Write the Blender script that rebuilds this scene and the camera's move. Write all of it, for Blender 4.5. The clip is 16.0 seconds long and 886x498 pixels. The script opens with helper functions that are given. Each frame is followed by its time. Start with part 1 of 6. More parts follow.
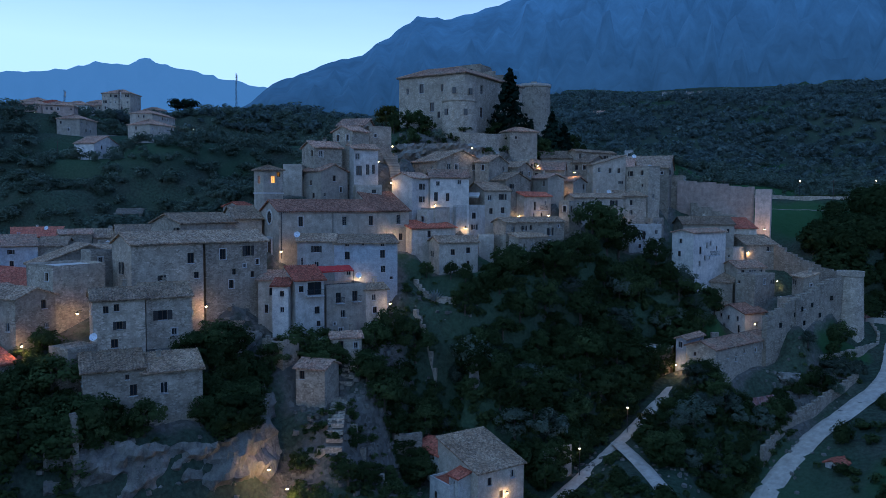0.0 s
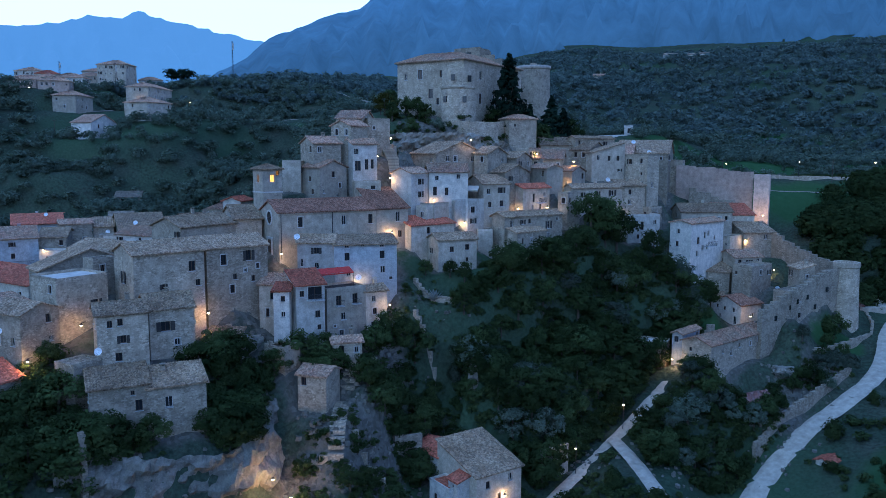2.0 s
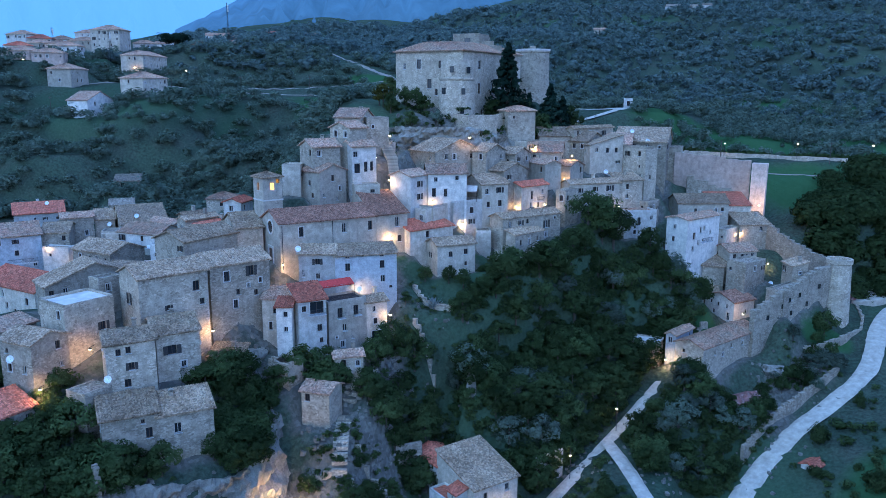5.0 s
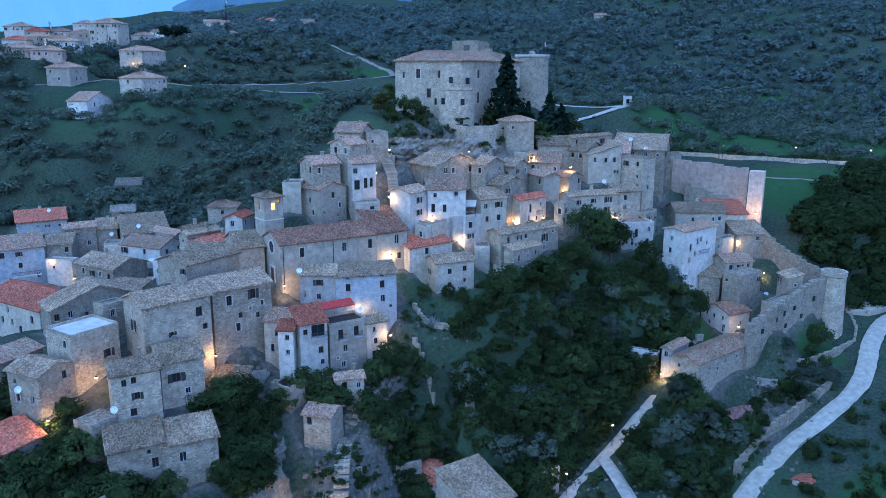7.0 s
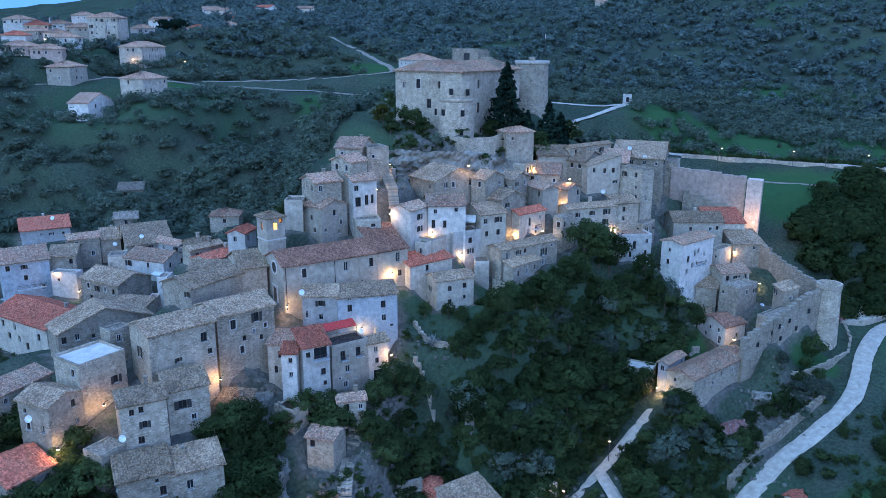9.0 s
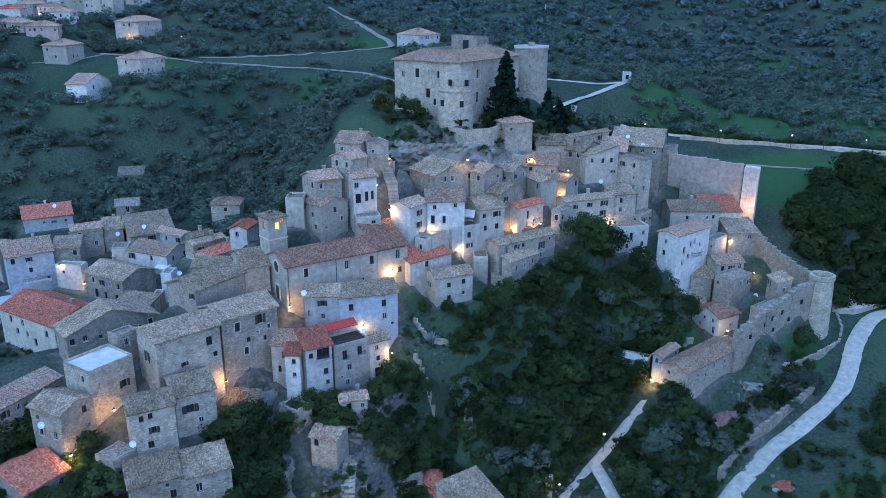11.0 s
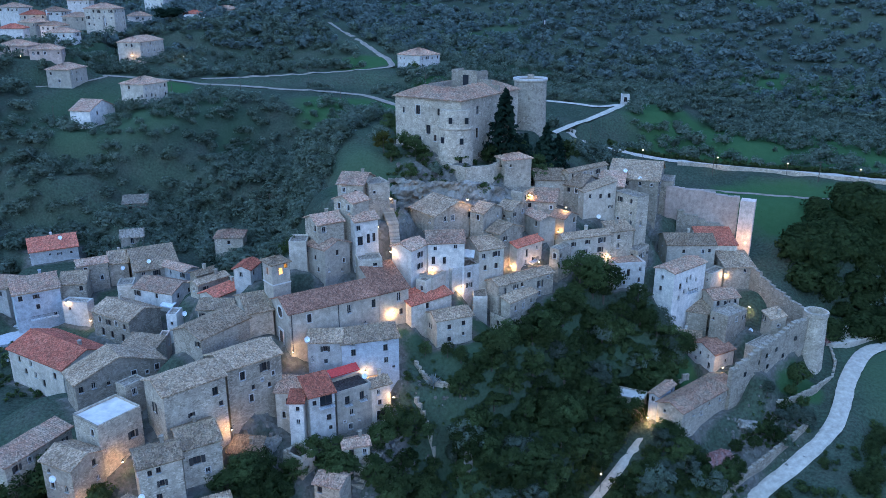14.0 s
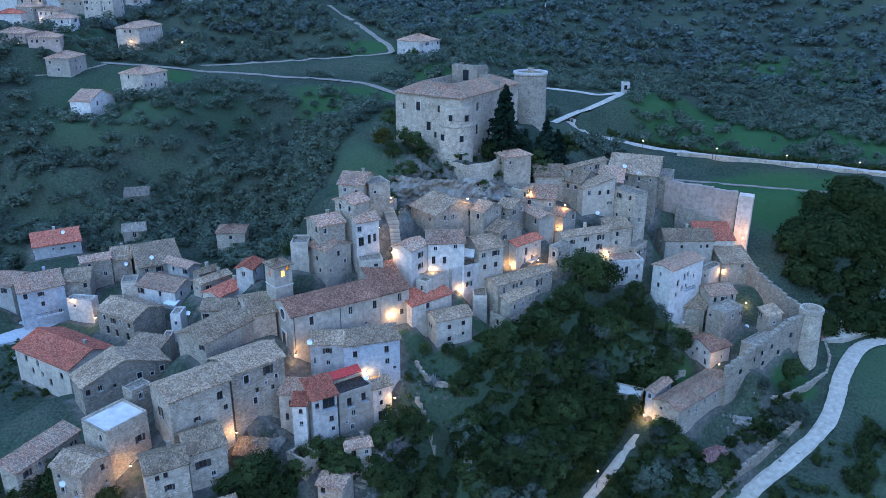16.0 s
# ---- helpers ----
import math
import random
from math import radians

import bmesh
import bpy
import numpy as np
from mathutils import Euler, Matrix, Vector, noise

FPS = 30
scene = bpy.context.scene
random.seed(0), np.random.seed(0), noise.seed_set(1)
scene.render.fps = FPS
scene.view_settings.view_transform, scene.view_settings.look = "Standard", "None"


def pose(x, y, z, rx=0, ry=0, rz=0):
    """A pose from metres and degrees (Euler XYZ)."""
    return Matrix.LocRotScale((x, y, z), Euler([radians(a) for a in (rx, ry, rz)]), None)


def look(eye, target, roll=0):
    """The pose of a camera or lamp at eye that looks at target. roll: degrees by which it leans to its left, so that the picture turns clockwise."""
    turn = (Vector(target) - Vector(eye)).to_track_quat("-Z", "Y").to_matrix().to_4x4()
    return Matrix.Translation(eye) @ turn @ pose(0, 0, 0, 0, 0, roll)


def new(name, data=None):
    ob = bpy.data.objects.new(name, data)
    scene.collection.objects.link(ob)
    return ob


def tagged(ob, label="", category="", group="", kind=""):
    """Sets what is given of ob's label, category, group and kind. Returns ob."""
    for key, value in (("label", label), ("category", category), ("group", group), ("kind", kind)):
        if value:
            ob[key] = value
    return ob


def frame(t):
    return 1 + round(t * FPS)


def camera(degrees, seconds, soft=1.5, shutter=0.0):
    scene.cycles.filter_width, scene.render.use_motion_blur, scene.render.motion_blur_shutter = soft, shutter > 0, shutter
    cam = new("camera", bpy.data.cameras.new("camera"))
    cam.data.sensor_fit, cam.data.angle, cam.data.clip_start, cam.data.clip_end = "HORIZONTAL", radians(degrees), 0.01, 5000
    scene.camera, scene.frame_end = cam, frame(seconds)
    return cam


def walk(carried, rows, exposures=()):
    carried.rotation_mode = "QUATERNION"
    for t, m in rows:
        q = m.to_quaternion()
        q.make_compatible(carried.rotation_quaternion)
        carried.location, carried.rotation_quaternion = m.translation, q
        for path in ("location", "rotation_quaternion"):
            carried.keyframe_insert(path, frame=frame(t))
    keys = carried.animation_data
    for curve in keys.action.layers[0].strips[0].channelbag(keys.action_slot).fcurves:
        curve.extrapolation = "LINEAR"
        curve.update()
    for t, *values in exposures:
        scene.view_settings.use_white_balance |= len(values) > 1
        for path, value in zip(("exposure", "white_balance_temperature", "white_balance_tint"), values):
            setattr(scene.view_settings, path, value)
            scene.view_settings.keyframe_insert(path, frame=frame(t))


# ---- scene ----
cam = camera(59.8, 16.0, soft=0.75)
PATH = [
    (0, (0.423, 0.191, 81.556), (-0.115, 2.113, 81.427), 0.3),
    (0.5, (0.274, 0.191, 83.577), (-0.262, 2.113, 83.433), 0.3),
    (1, (0.399, 0.125, 85.649), (-0.138, 2.044, 85.479), 0.2),
    (1.5, (0.408, 0.072, 87.761), (-0.127, 1.988, 87.553), 0.2),
    (2, (0.409, 0.036, 89.843), (-0.123, 1.948, 89.597), 0.2),
    (2.5, (0.269, 0.088, 91.901), (-0.26, 1.996, 91.619), 0.2),
    (3, (0.373, 0.091, 93.956), (-0.155, 1.993, 93.637), 0.2),
    (3.5, (0.241, 0.079, 96.268), (-0.284, 1.977, 95.919), 0.2),
    (4, (0.245, 0.011, 98.312), (-0.278, 1.906, 97.946), 0.2),
    (6.5, (0.244, -0.205, 108.759), (-0.273, 1.676, 108.318), 0.2),
    (7, (0.325, -0.162, 110.737), (-0.191, 1.716, 110.282), 0.2),
    (7.5, (0.318, -0.174, 112.91), (-0.197, 1.7, 112.439), 0.2),
    (8, (0.333, -0.167, 115.018), (-0.182, 1.704, 114.532), 0.2),
    (8.5, (0.196, -0.202, 117.135), (-0.316, 1.666, 116.636), 0.2),
    (9, (0.273, -0.17, 119.202), (-0.239, 1.694, 118.689), 0.2),
    (11.5, (0.061, -0.173, 129.875), (-0.438, 1.659, 129.245), 0.2),
    (12, (0.122, -0.144, 131.978), (-0.378, 1.687, 131.348), 0.2),
    (12.5, (0.079, -0.093, 134.041), (-0.42, 1.738, 133.41), 0.2),
    (13, (-0.045, -0.144, 135.633), (-0.543, 1.688, 135.003), 0.2),
    (13.5, (-0.115, -0.079, 136.931), (-0.613, 1.753, 136.299), 0.2),
    (14, (-0.134, 0.001, 138.166), (-0.632, 1.832, 137.534), 0.2),
    (14.5, (-0.241, 0.175, 139.58), (-0.739, 2.006, 138.947), 0.2),
    (15, (-0.14, 0.26, 141.292), (-0.638, 2.09, 140.656), 0.2),
    (15.5, (-0.211, 0.224, 142.767), (-0.707, 2.048, 142.113), 0.2),
    (16, (-0.325, 0.325, 144.467), (-0.816, 2.133, 143.768), 0.2),
]
walk(cam, [(t, look(eye, target, roll)) for t, eye, target, roll in PATH], [(0, 0.14, 5450, 10), (0.6, 0.24, 5450, 10), (2.0, 0.84, 5450, 10), (3.5, 1.46, 5400, 10), (7.0, 1.64, 5550, 10), (9.0, 1.66, 5720, 10), (12.0, 1.70, 5980, 10), (16.0, 1.70, 5980, 10)])

# ---- light ----
world = bpy.data.worlds.new("dusk_sky")
scene.world = world
world.use_nodes = True
wt = world.node_tree
wt.nodes.clear()
w_out = wt.nodes.new("ShaderNodeOutputWorld")
w_bg = wt.nodes.new("ShaderNodeBackground")
w_sky = wt.nodes.new("ShaderNodeTexSky")
w_sky.sky_type = "NISHITA"
w_sky.sun_disc = False
w_sky.sun_elevation = radians(3.0)
w_sky.sun_rotation = radians(-60.0)
w_sky.altitude = 400
w_sky.air_density, w_sky.dust_density, w_sky.ozone_density = 1.2, 1.0, 4.0
w_bg.inputs["Strength"].default_value = 0.15
# thin high cloud over a cool twilight sky
w_co = wt.nodes.new("ShaderNodeTexCoord")
w_map = wt.nodes.new("ShaderNodeMapping")
w_map.inputs["Scale"].default_value = (1.0, 1.0, 5.0)
w_cl = wt.nodes.new("ShaderNodeTexNoise")
w_cl.inputs["Scale"].default_value, w_cl.inputs["Detail"].default_value, w_cl.inputs["Roughness"].default_value = 2.2, 6.0, 0.6
w_rmp = wt.nodes.new("ShaderNodeValToRGB")
w_rmp.color_ramp.elements[0].position, w_rmp.color_ramp.elements[0].color = 0.35, (0.75, 0.75, 0.75, 1)
w_rmp.color_ramp.elements[1].position, w_rmp.color_ramp.elements[1].color = 0.7, (0.25, 0.25, 0.25, 1)
w_tint = wt.nodes.new("ShaderNodeMix")
w_tint.data_type, w_tint.blend_type = "RGBA", "MULTIPLY"
w_tint.inputs[0].default_value = 1.0
w_tint.inputs[7].default_value = (0.50, 1.0, 2.28, 1)
w_mix = wt.nodes.new("ShaderNodeMix")
w_mix.data_type = "RGBA"
w_mix.inputs[6].default_value = (1.75, 3.2, 6.6, 1)
wt.links.new(w_co.outputs["Generated"], w_map.inputs["Vector"])
wt.links.new(w_map.outputs[0], w_cl.inputs["Vector"])
wt.links.new(w_cl.outputs["Fac"], w_rmp.inputs["Fac"])
wt.links.new(w_rmp.outputs["Color"], w_mix.inputs[0])
wt.links.new(w_sky.outputs[0], w_tint.inputs[6])
wt.links.new(w_tint.outputs[2], w_mix.inputs[7])
# pale afterglow low over the horizon
w_sep = wt.nodes.new("ShaderNodeSeparateXYZ")
w_low = wt.nodes.new("ShaderNodeMapRange")
w_low.inputs["From Min"].default_value, w_low.inputs["From Max"].default_value = 0.18, 0.34
w_low.inputs["To Min"].default_value, w_low.inputs["To Max"].default_value = 0.85, 0.0
w_glow = wt.nodes.new("ShaderNodeMix")
w_glow.data_type = "RGBA"
w_glow.inputs[7].default_value = (4.3, 5.9, 8.1, 1)
wt.links.new(w_co.outputs["Generated"], w_sep.inputs[0])
wt.links.new(w_sep.outputs["Z"], w_low.inputs["Value"])
wt.links.new(w_low.outputs[0], w_glow.inputs[0])
wt.links.new(w_mix.outputs[2], w_glow.inputs[6])
wt.links.new(w_glow.outputs[2], w_bg.inputs[0])
wt.links.new(w_bg.outputs[0], w_out.inputs[0])

sun_data = bpy.data.lights.new("sun", "SUN")
sun_data.energy, sun_data.angle, sun_data.color = 0.5, radians(70), (0.42, 0.74, 1.0)
sun = new("sun", sun_data)
sun.matrix_world = look((-150, -80, 400), (-40, 150, 60))


# ---- materials ----
MATS = {}


class Nodes:
    """Short writing for a node tree of one material."""

    def __init__(self, name, rough=0.9):
        self.m = bpy.data.materials.new(name)
        self.m.use_nodes = True
        self.t = self.m.node_tree
        self.b = self.t.nodes["Principled BSDF"]
        self.b.inputs["Roughness"].default_value = rough
        self.b.inputs["Specular IOR Level"].default_value = 0.1
        MATS[name] = self.m

    def add(self, kind, **sets):
        n = self.t.nodes.new(kind)
        for key, value in sets.items():
            n.inputs[key].default_value = value
        return n

    def link(self, a, b):
        self.t.links.new(a, b)

    def coords(self, kind="Object"):
        return self.add("ShaderNodeTexCoord").outputs[kind]

    def noise(self, where, scale, detail=4.0, rough=0.6):
        n = self.add("ShaderNodeTexNoise", Scale=scale, Detail=detail, Roughness=rough)
        self.link(where, n.inputs["Vector"])
        return n.outputs["Fac"]

    def cells(self, where, scale, out="Color"):
        n = self.add("ShaderNodeTexVoronoi", Scale=scale)
        self.link(where, n.inputs["Vector"])
        return n.outputs[out]

    def ramp(self, fac, *stops):
        n = self.t.nodes.new("ShaderNodeValToRGB")
        e = n.color_ramp.elements
        while len(e) < len(stops):
            e.new(0.5)
        for k, (pos, col) in enumerate(stops):
            e[k].position = pos
            e[k].color = (*col, 1) if len(col) == 3 else (col[0],) * 3 + (1,)
        self.link(fac, n.inputs["Fac"])
        return n.outputs["Color"]

    def mix(self, fac, a, b, blend="MIX"):
        n = self.t.nodes.new("ShaderNodeMix")
        n.data_type, n.blend_type = "RGBA", blend
        for sock, v in ((n.inputs[0], fac), (n.inputs[6], a), (n.inputs[7], b)):
            if isinstance(v, (int, float)):
                sock.default_value = v
            elif isinstance(v, tuple):
                sock.default_value = (*v, 1)
            else:
                self.link(v, sock)
        return n.outputs[2]

    def rand(self):
        return self.add("ShaderNodeObjectInfo").outputs["Random"]

    def bump(self, height, strength=0.4, distance=0.05):
        n = self.add("ShaderNodeBump", Strength=strength, Distance=distance)
        self.link(height, n.inputs["Height"])
        self.link(n.outputs[0], self.b.inputs["Normal"])

    def base(self, col):
        if isinstance(col, tuple):
            self.b.inputs["Base Color"].default_value = (*col, 1)
        else:
            self.link(col, self.b.inputs["Base Color"])
        return self.m


def hue(n, col, amount=0.25):
    """Every object a little lighter or darker."""
    v = n.ramp(n.rand(), (0.0, (1 - amount,)), (1.0, (1 + amount,)))
    return n.mix(1.0, col, v, "MULTIPLY")


def wall_material(name, a, b, stone=0.6, dirt=(0.10, 0.09, 0.08)):
    """Old masonry: courses of uneven blocks under worn plaster, damp patches and rain streaks."""
    n = Nodes(name, 0.92)
    p = n.coords()
    flat = n.add("ShaderNodeMapping", Scale=(1.0, 1.0, 1.7))
    n.link(p, flat.inputs["Vector"])
    low, high = tuple(0.58 * c for c in a), tuple(1.22 * c for c in b)
    blocks = n.ramp(n.cells(flat.outputs[0], 2.9), (0.05, low), (0.5, a), (0.95, high))
    plain = n.mix(n.ramp(n.noise(p, 0.42, 5, 0.65), (0.3, (0,)), (0.7, (1,))), a, b)
    bare = n.ramp(n.noise(p, 0.55, 6, 0.7), (0.62 - 0.3 * stone, (0,)), (0.70 - 0.2 * stone, (0.25 + 0.6 * stone,)))
    col = n.mix(bare, plain, blocks)
    stain = n.ramp(n.noise(p, 0.21, 6, 0.72), (0.48, (0,)), (0.72, (0.62,)))
    col = n.mix(stain, col, dirt)
    run = n.add("ShaderNodeMapping", Scale=(1.3, 1.3, 0.12))
    n.link(p, run.inputs["Vector"])
    streak = n.ramp(n.noise(run.outputs[0], 1.2, 5, 0.65), (0.3, (0.90,)), (0.62, (1.04,)))
    col = n.mix(1.0, col, streak, "MULTIPLY")
    worn = n.ramp(n.noise(p, 0.9, 5, 0.65), (0.32, (0.76,)), (0.68, (1.2,)))
    col = n.mix(1.0, col, worn, "MULTIPLY")
    fine = n.ramp(n.noise(p, 4.5, 4, 0.65), (0.3, (0.82,)), (0.7, (1.16,)))
    col = hue(n, n.mix(1.0, col, fine, "MULTIPLY"), 0.25)
    edge = n.cells(flat.outputs[0], 2.9, "Distance")
    n.bump(n.mix(0.5, edge, n.noise(p, 5, 4)), 0.25 + 0.35 * stone, 0.05)
    return n.base(col)


wall_material("stone", (0.300, 0.245, 0.178), (0.475, 0.395, 0.300), 0.75, (0.15, 0.122, 0.09))
wall_material("plaster", (0.40, 0.335, 0.255), (0.515, 0.44, 0.345), 0.35, (0.20, 0.165, 0.125))
wall_material("grey", (0.38, 0.345, 0.30), (0.47, 0.43, 0.38), 0.25, (0.2, 0.175, 0.145))
wall_material("white", (0.50, 0.45, 0.385), (0.61, 0.56, 0.49), 0.12, (0.32, 0.275, 0.22))
wall_material("blue", (0.39, 0.40, 0.40), (0.47, 0.48, 0.475), 0.12, (0.26, 0.265, 0.265))
wall_material("rose_wall", (0.50, 0.35, 0.27), (0.58, 0.44, 0.35), 0.35, (0.27, 0.19, 0.15))
wall_material("rock", (0.115, 0.102, 0.08), (0.33, 0.295, 0.245), 0.3, (0.045, 0.052, 0.034))


def tile_material(name, a, b, c):
    """Half-round tiles: patches of old and new, single tiles lighter or darker, grey lichen, streaks down the slope."""
    n = Nodes(name, 0.9)
    p = n.coords()
    patch = n.mix(n.ramp(n.noise(p, 0.38, 5, 0.65), (0.36, (0,)), (0.62, (1,))), a, b)
    each = n.ramp(n.cells(p, 3.9), (0.0, (0.42,)), (0.5, (0.92,)), (1.0, (1.65,)))
    lichen = n.ramp(n.noise(p, 1.3, 6, 0.72), (0.46, (0,)), (0.72, (0.75,)))
    col = n.mix(1.0, n.mix(lichen, patch, c), each, "MULTIPLY")
    broad = n.ramp(n.noise(p, 0.16, 4), (0.3, (0.82,)), (0.7, (1.14,)))
    col = n.mix(1.0, col, broad, "MULTIPLY")
    n.bump(n.cells(p, 3.9, "Distance"), 0.5, 0.08)
    return n.base(hue(n, col, 0.27))


tile_material("tile_grey", (0.275, 0.175, 0.105), (0.36, 0.25, 0.16), (0.225, 0.185, 0.135))
tile_material("tile_pink", (0.42, 0.215, 0.135), (0.35, 0.235, 0.155), (0.25, 0.205, 0.155))
tile_material("tile_red", (0.46, 0.12, 0.07), (0.41, 0.135, 0.08), (0.30, 0.14, 0.09))
tile_material("tile_brown", (0.215, 0.105, 0.068), (0.28, 0.135, 0.085), (0.19, 0.125, 0.09))
tile_material("tile_stone", (0.22, 0.17, 0.12), (0.29, 0.23, 0.17), (0.19, 0.16, 0.125))
tile_material("tile_dark", (0.06, 0.058, 0.055), (0.08, 0.075, 0.07), (0.10, 0.095, 0.09))
tile_material("tile_rust", (0.17, 0.07, 0.055), (0.22, 0.10, 0.08), (0.3, 0.24, 0.22))


def plain_material(name, col, rough=0.7, metal=0.0, grain=3.0):
    n = Nodes(name, rough)
    n.b.inputs["Metallic"].default_value = metal
    v = n.ramp(n.noise(n.coords(), grain, 4), (0.25, (0.7,)), (0.75, (1.25,)))
    return n.base(n.mix(1.0, col, v, "MULTIPLY"))


plain_material("tile_terrace", (0.60, 0.525, 0.44), 0.85, 0.0, 0.5)
plain_material("frame_pale", (0.50, 0.455, 0.40))
plain_material("frame_brown", (0.10, 0.065, 0.045))
plain_material("shutter", (0.055, 0.05, 0.045))
plain_material("door_wood", (0.13, 0.075, 0.05))
plain_material("metal_dark", (0.05, 0.05, 0.055), 0.5, 0.6)
plain_material("concrete", (0.45, 0.44, 0.42))
plain_material("dish_white", (0.7, 0.7, 0.7), 0.4)
plain_material("awning", (0.62, 0.58, 0.5))
plain_material("red_cloth", (0.5, 0.06, 0.05))
plain_material("bark", (0.10, 0.08, 0.06))
plain_material("gravel_road", (0.43, 0.365, 0.285), 0.95, 0.0, 0.9)
plain_material("lane_gravel", (0.25, 0.205, 0.155), 0.95, 0.0, 0.5)
plain_material("car_paint", (0.03, 0.035, 0.05), 0.3)
plain_material("car_white", (0.6, 0.6, 0.6), 0.3)
glass = Nodes("pane", 0.15)
glass.base((0.02, 0.022, 0.026))
glass.b.inputs["Specular IOR Level"].default_value = 0.5


def glow_material(name, col, strength):
    n = Nodes(name)
    n.b.inputs["Emission Color"].default_value = (*col, 1)
    n.b.inputs["Emission Strength"].default_value = strength
    return n.base((0.8, 0.7, 0.5))


glow_material("bulb", (1.0, 0.60, 0.22), 13)
# orange emission that replaces lamplight within the belfry
glow_material("belfry_glow", (1.0, 0.42, 0.04), 1.3)


def leaf_material(name, a, b):
    """Foliage: tone drifts from bush to bush and within a crown; some light passes through the leaves."""
    n = Nodes(name, 1.0)
    n.b.inputs["Specular IOR Level"].default_value = 0.0
    geo = n.add("ShaderNodeNewGeometry")
    drift = n.mix(0.45, n.noise(geo.outputs["Position"], 0.16, 4, 0.6), n.noise(geo.outputs["Position"], 0.9, 3))
    col = n.mix(n.ramp(drift, (0.36, (0,)), (0.64, (1,))), a, b)
    each = n.ramp(geo.outputs["Random Per Island"], (0.0, (0.78,)), (1.0, (1.22,)))
    col = hue(n, n.mix(1.0, col, each, "MULTIPLY"), 0.4)
    n.base(col)
    thin = n.add("ShaderNodeBsdfTranslucent")
    n.link(col, thin.inputs["Color"])
    both = n.add("ShaderNodeMixShader")
    both.inputs[0].default_value = 0.45
    n.link(n.b.outputs[0], both.inputs[1])
    n.link(thin.outputs[0], both.inputs[2])
    n.link(both.outputs[0], n.t.nodes["Material Output"].inputs["Surface"])
    return n.m


leaf_material("leaf", (0.030, 0.048, 0.017), (0.085, 0.112, 0.042))
leaf_material("leaf_olive", (0.054, 0.076, 0.048), (0.178, 0.208, 0.152))
# paler, bluer leaves: distance haze mixed into the far woods' colour
leaf_material("leaf_far_hazed", (0.066, 0.094, 0.080), (0.180, 0.218, 0.188))
leaf_material("agave_leaf", (0.30, 0.33, 0.30), (0.50, 0.52, 0.48))
leaf_material("leaf_fir", (0.012, 0.026, 0.018), (0.034, 0.056, 0.036))
leaf_material("leaf_yellow", (0.08, 0.085, 0.02), (0.16, 0.14, 0.04))

n = Nodes("grass_ground", 1.0)
n.b.inputs["Specular IOR Level"].default_value = 0.0
p = n.coords()
col = n.mix(n.ramp(n.noise(p, 0.02, 5), (0.4, (0,)), (0.6, (1,))), (0.040, 0.054, 0.037), (0.060, 0.079, 0.049))
col = n.mix(n.ramp(n.noise(p, 0.12, 6, 0.7), (0.45, (0,)), (0.75, (1,))), col, (0.074, 0.076, 0.055))
col = n.mix(1.0, col, n.ramp(n.noise(p, 1.5, 4), (0.3, (0.6,)), (0.7, (1.35,))), "MULTIPLY")
meadow = n.ramp(n.noise(p, 0.011, 3), (0.54, (0,)), (0.62, (0.6,)))
col = n.mix(meadow, col, (0.050, 0.088, 0.042))
kind = n.add("ShaderNodeVertexColor")
kind.layer_name = "paving"
parts = n.add("ShaderNodeSeparateColor")
n.link(kind.outputs["Color"], parts.inputs[0])
lush = n.mix(0.35, parts.outputs[1], n.noise(p, 0.15, 5, 0.7))
col = n.mix(n.ramp(lush, (0.36, (0,)), (0.6, (1,))), col, n.mix(n.noise(p, 0.5, 5), (0.032, 0.070, 0.026), (0.055, 0.105, 0.044)))
stony = n.mix(n.noise(p, 0.8, 6, 0.7), (0.075, 0.07, 0.055), (0.20, 0.18, 0.15))
stony = n.mix(1.0, stony, n.ramp(n.cells(p, 1.6), (0.0, (0.6,)), (1.0, (1.25,))), "MULTIPLY")
n.bump(n.mix(0.4, n.noise(p, 1.2, 5), n.cells(p, 1.6, "Distance")), 0.8, 0.4)
broken = n.mix(0.5, parts.outputs[0], n.noise(p, 0.9, 6, 0.75))
n.base(n.mix(n.ramp(broken, (0.42, (0,)), (0.66, (1,))), col, stony))

# blue haze painted as emission, brighter with height, over dark wooded patches
n = Nodes("far_slope_haze", 1.0)
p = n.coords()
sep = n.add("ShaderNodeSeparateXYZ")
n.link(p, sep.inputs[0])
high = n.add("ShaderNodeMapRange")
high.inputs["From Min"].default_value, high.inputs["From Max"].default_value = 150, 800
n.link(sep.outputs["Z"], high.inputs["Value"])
haze_glow = n.mix(high.outputs[0], (0.017, 0.045, 0.090), (0.032, 0.100, 0.245))
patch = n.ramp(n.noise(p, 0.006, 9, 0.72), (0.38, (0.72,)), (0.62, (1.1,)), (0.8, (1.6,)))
n.link(n.mix(1.0, haze_glow, patch, "MULTIPLY"), n.b.inputs["Emission Color"])
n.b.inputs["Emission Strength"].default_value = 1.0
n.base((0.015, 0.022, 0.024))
# even blue emission paints the distance haze over the farthest range
n = Nodes("farthest_slope_haze", 1.0)
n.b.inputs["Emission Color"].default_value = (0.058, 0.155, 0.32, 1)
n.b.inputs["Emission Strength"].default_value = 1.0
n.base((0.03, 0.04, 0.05))


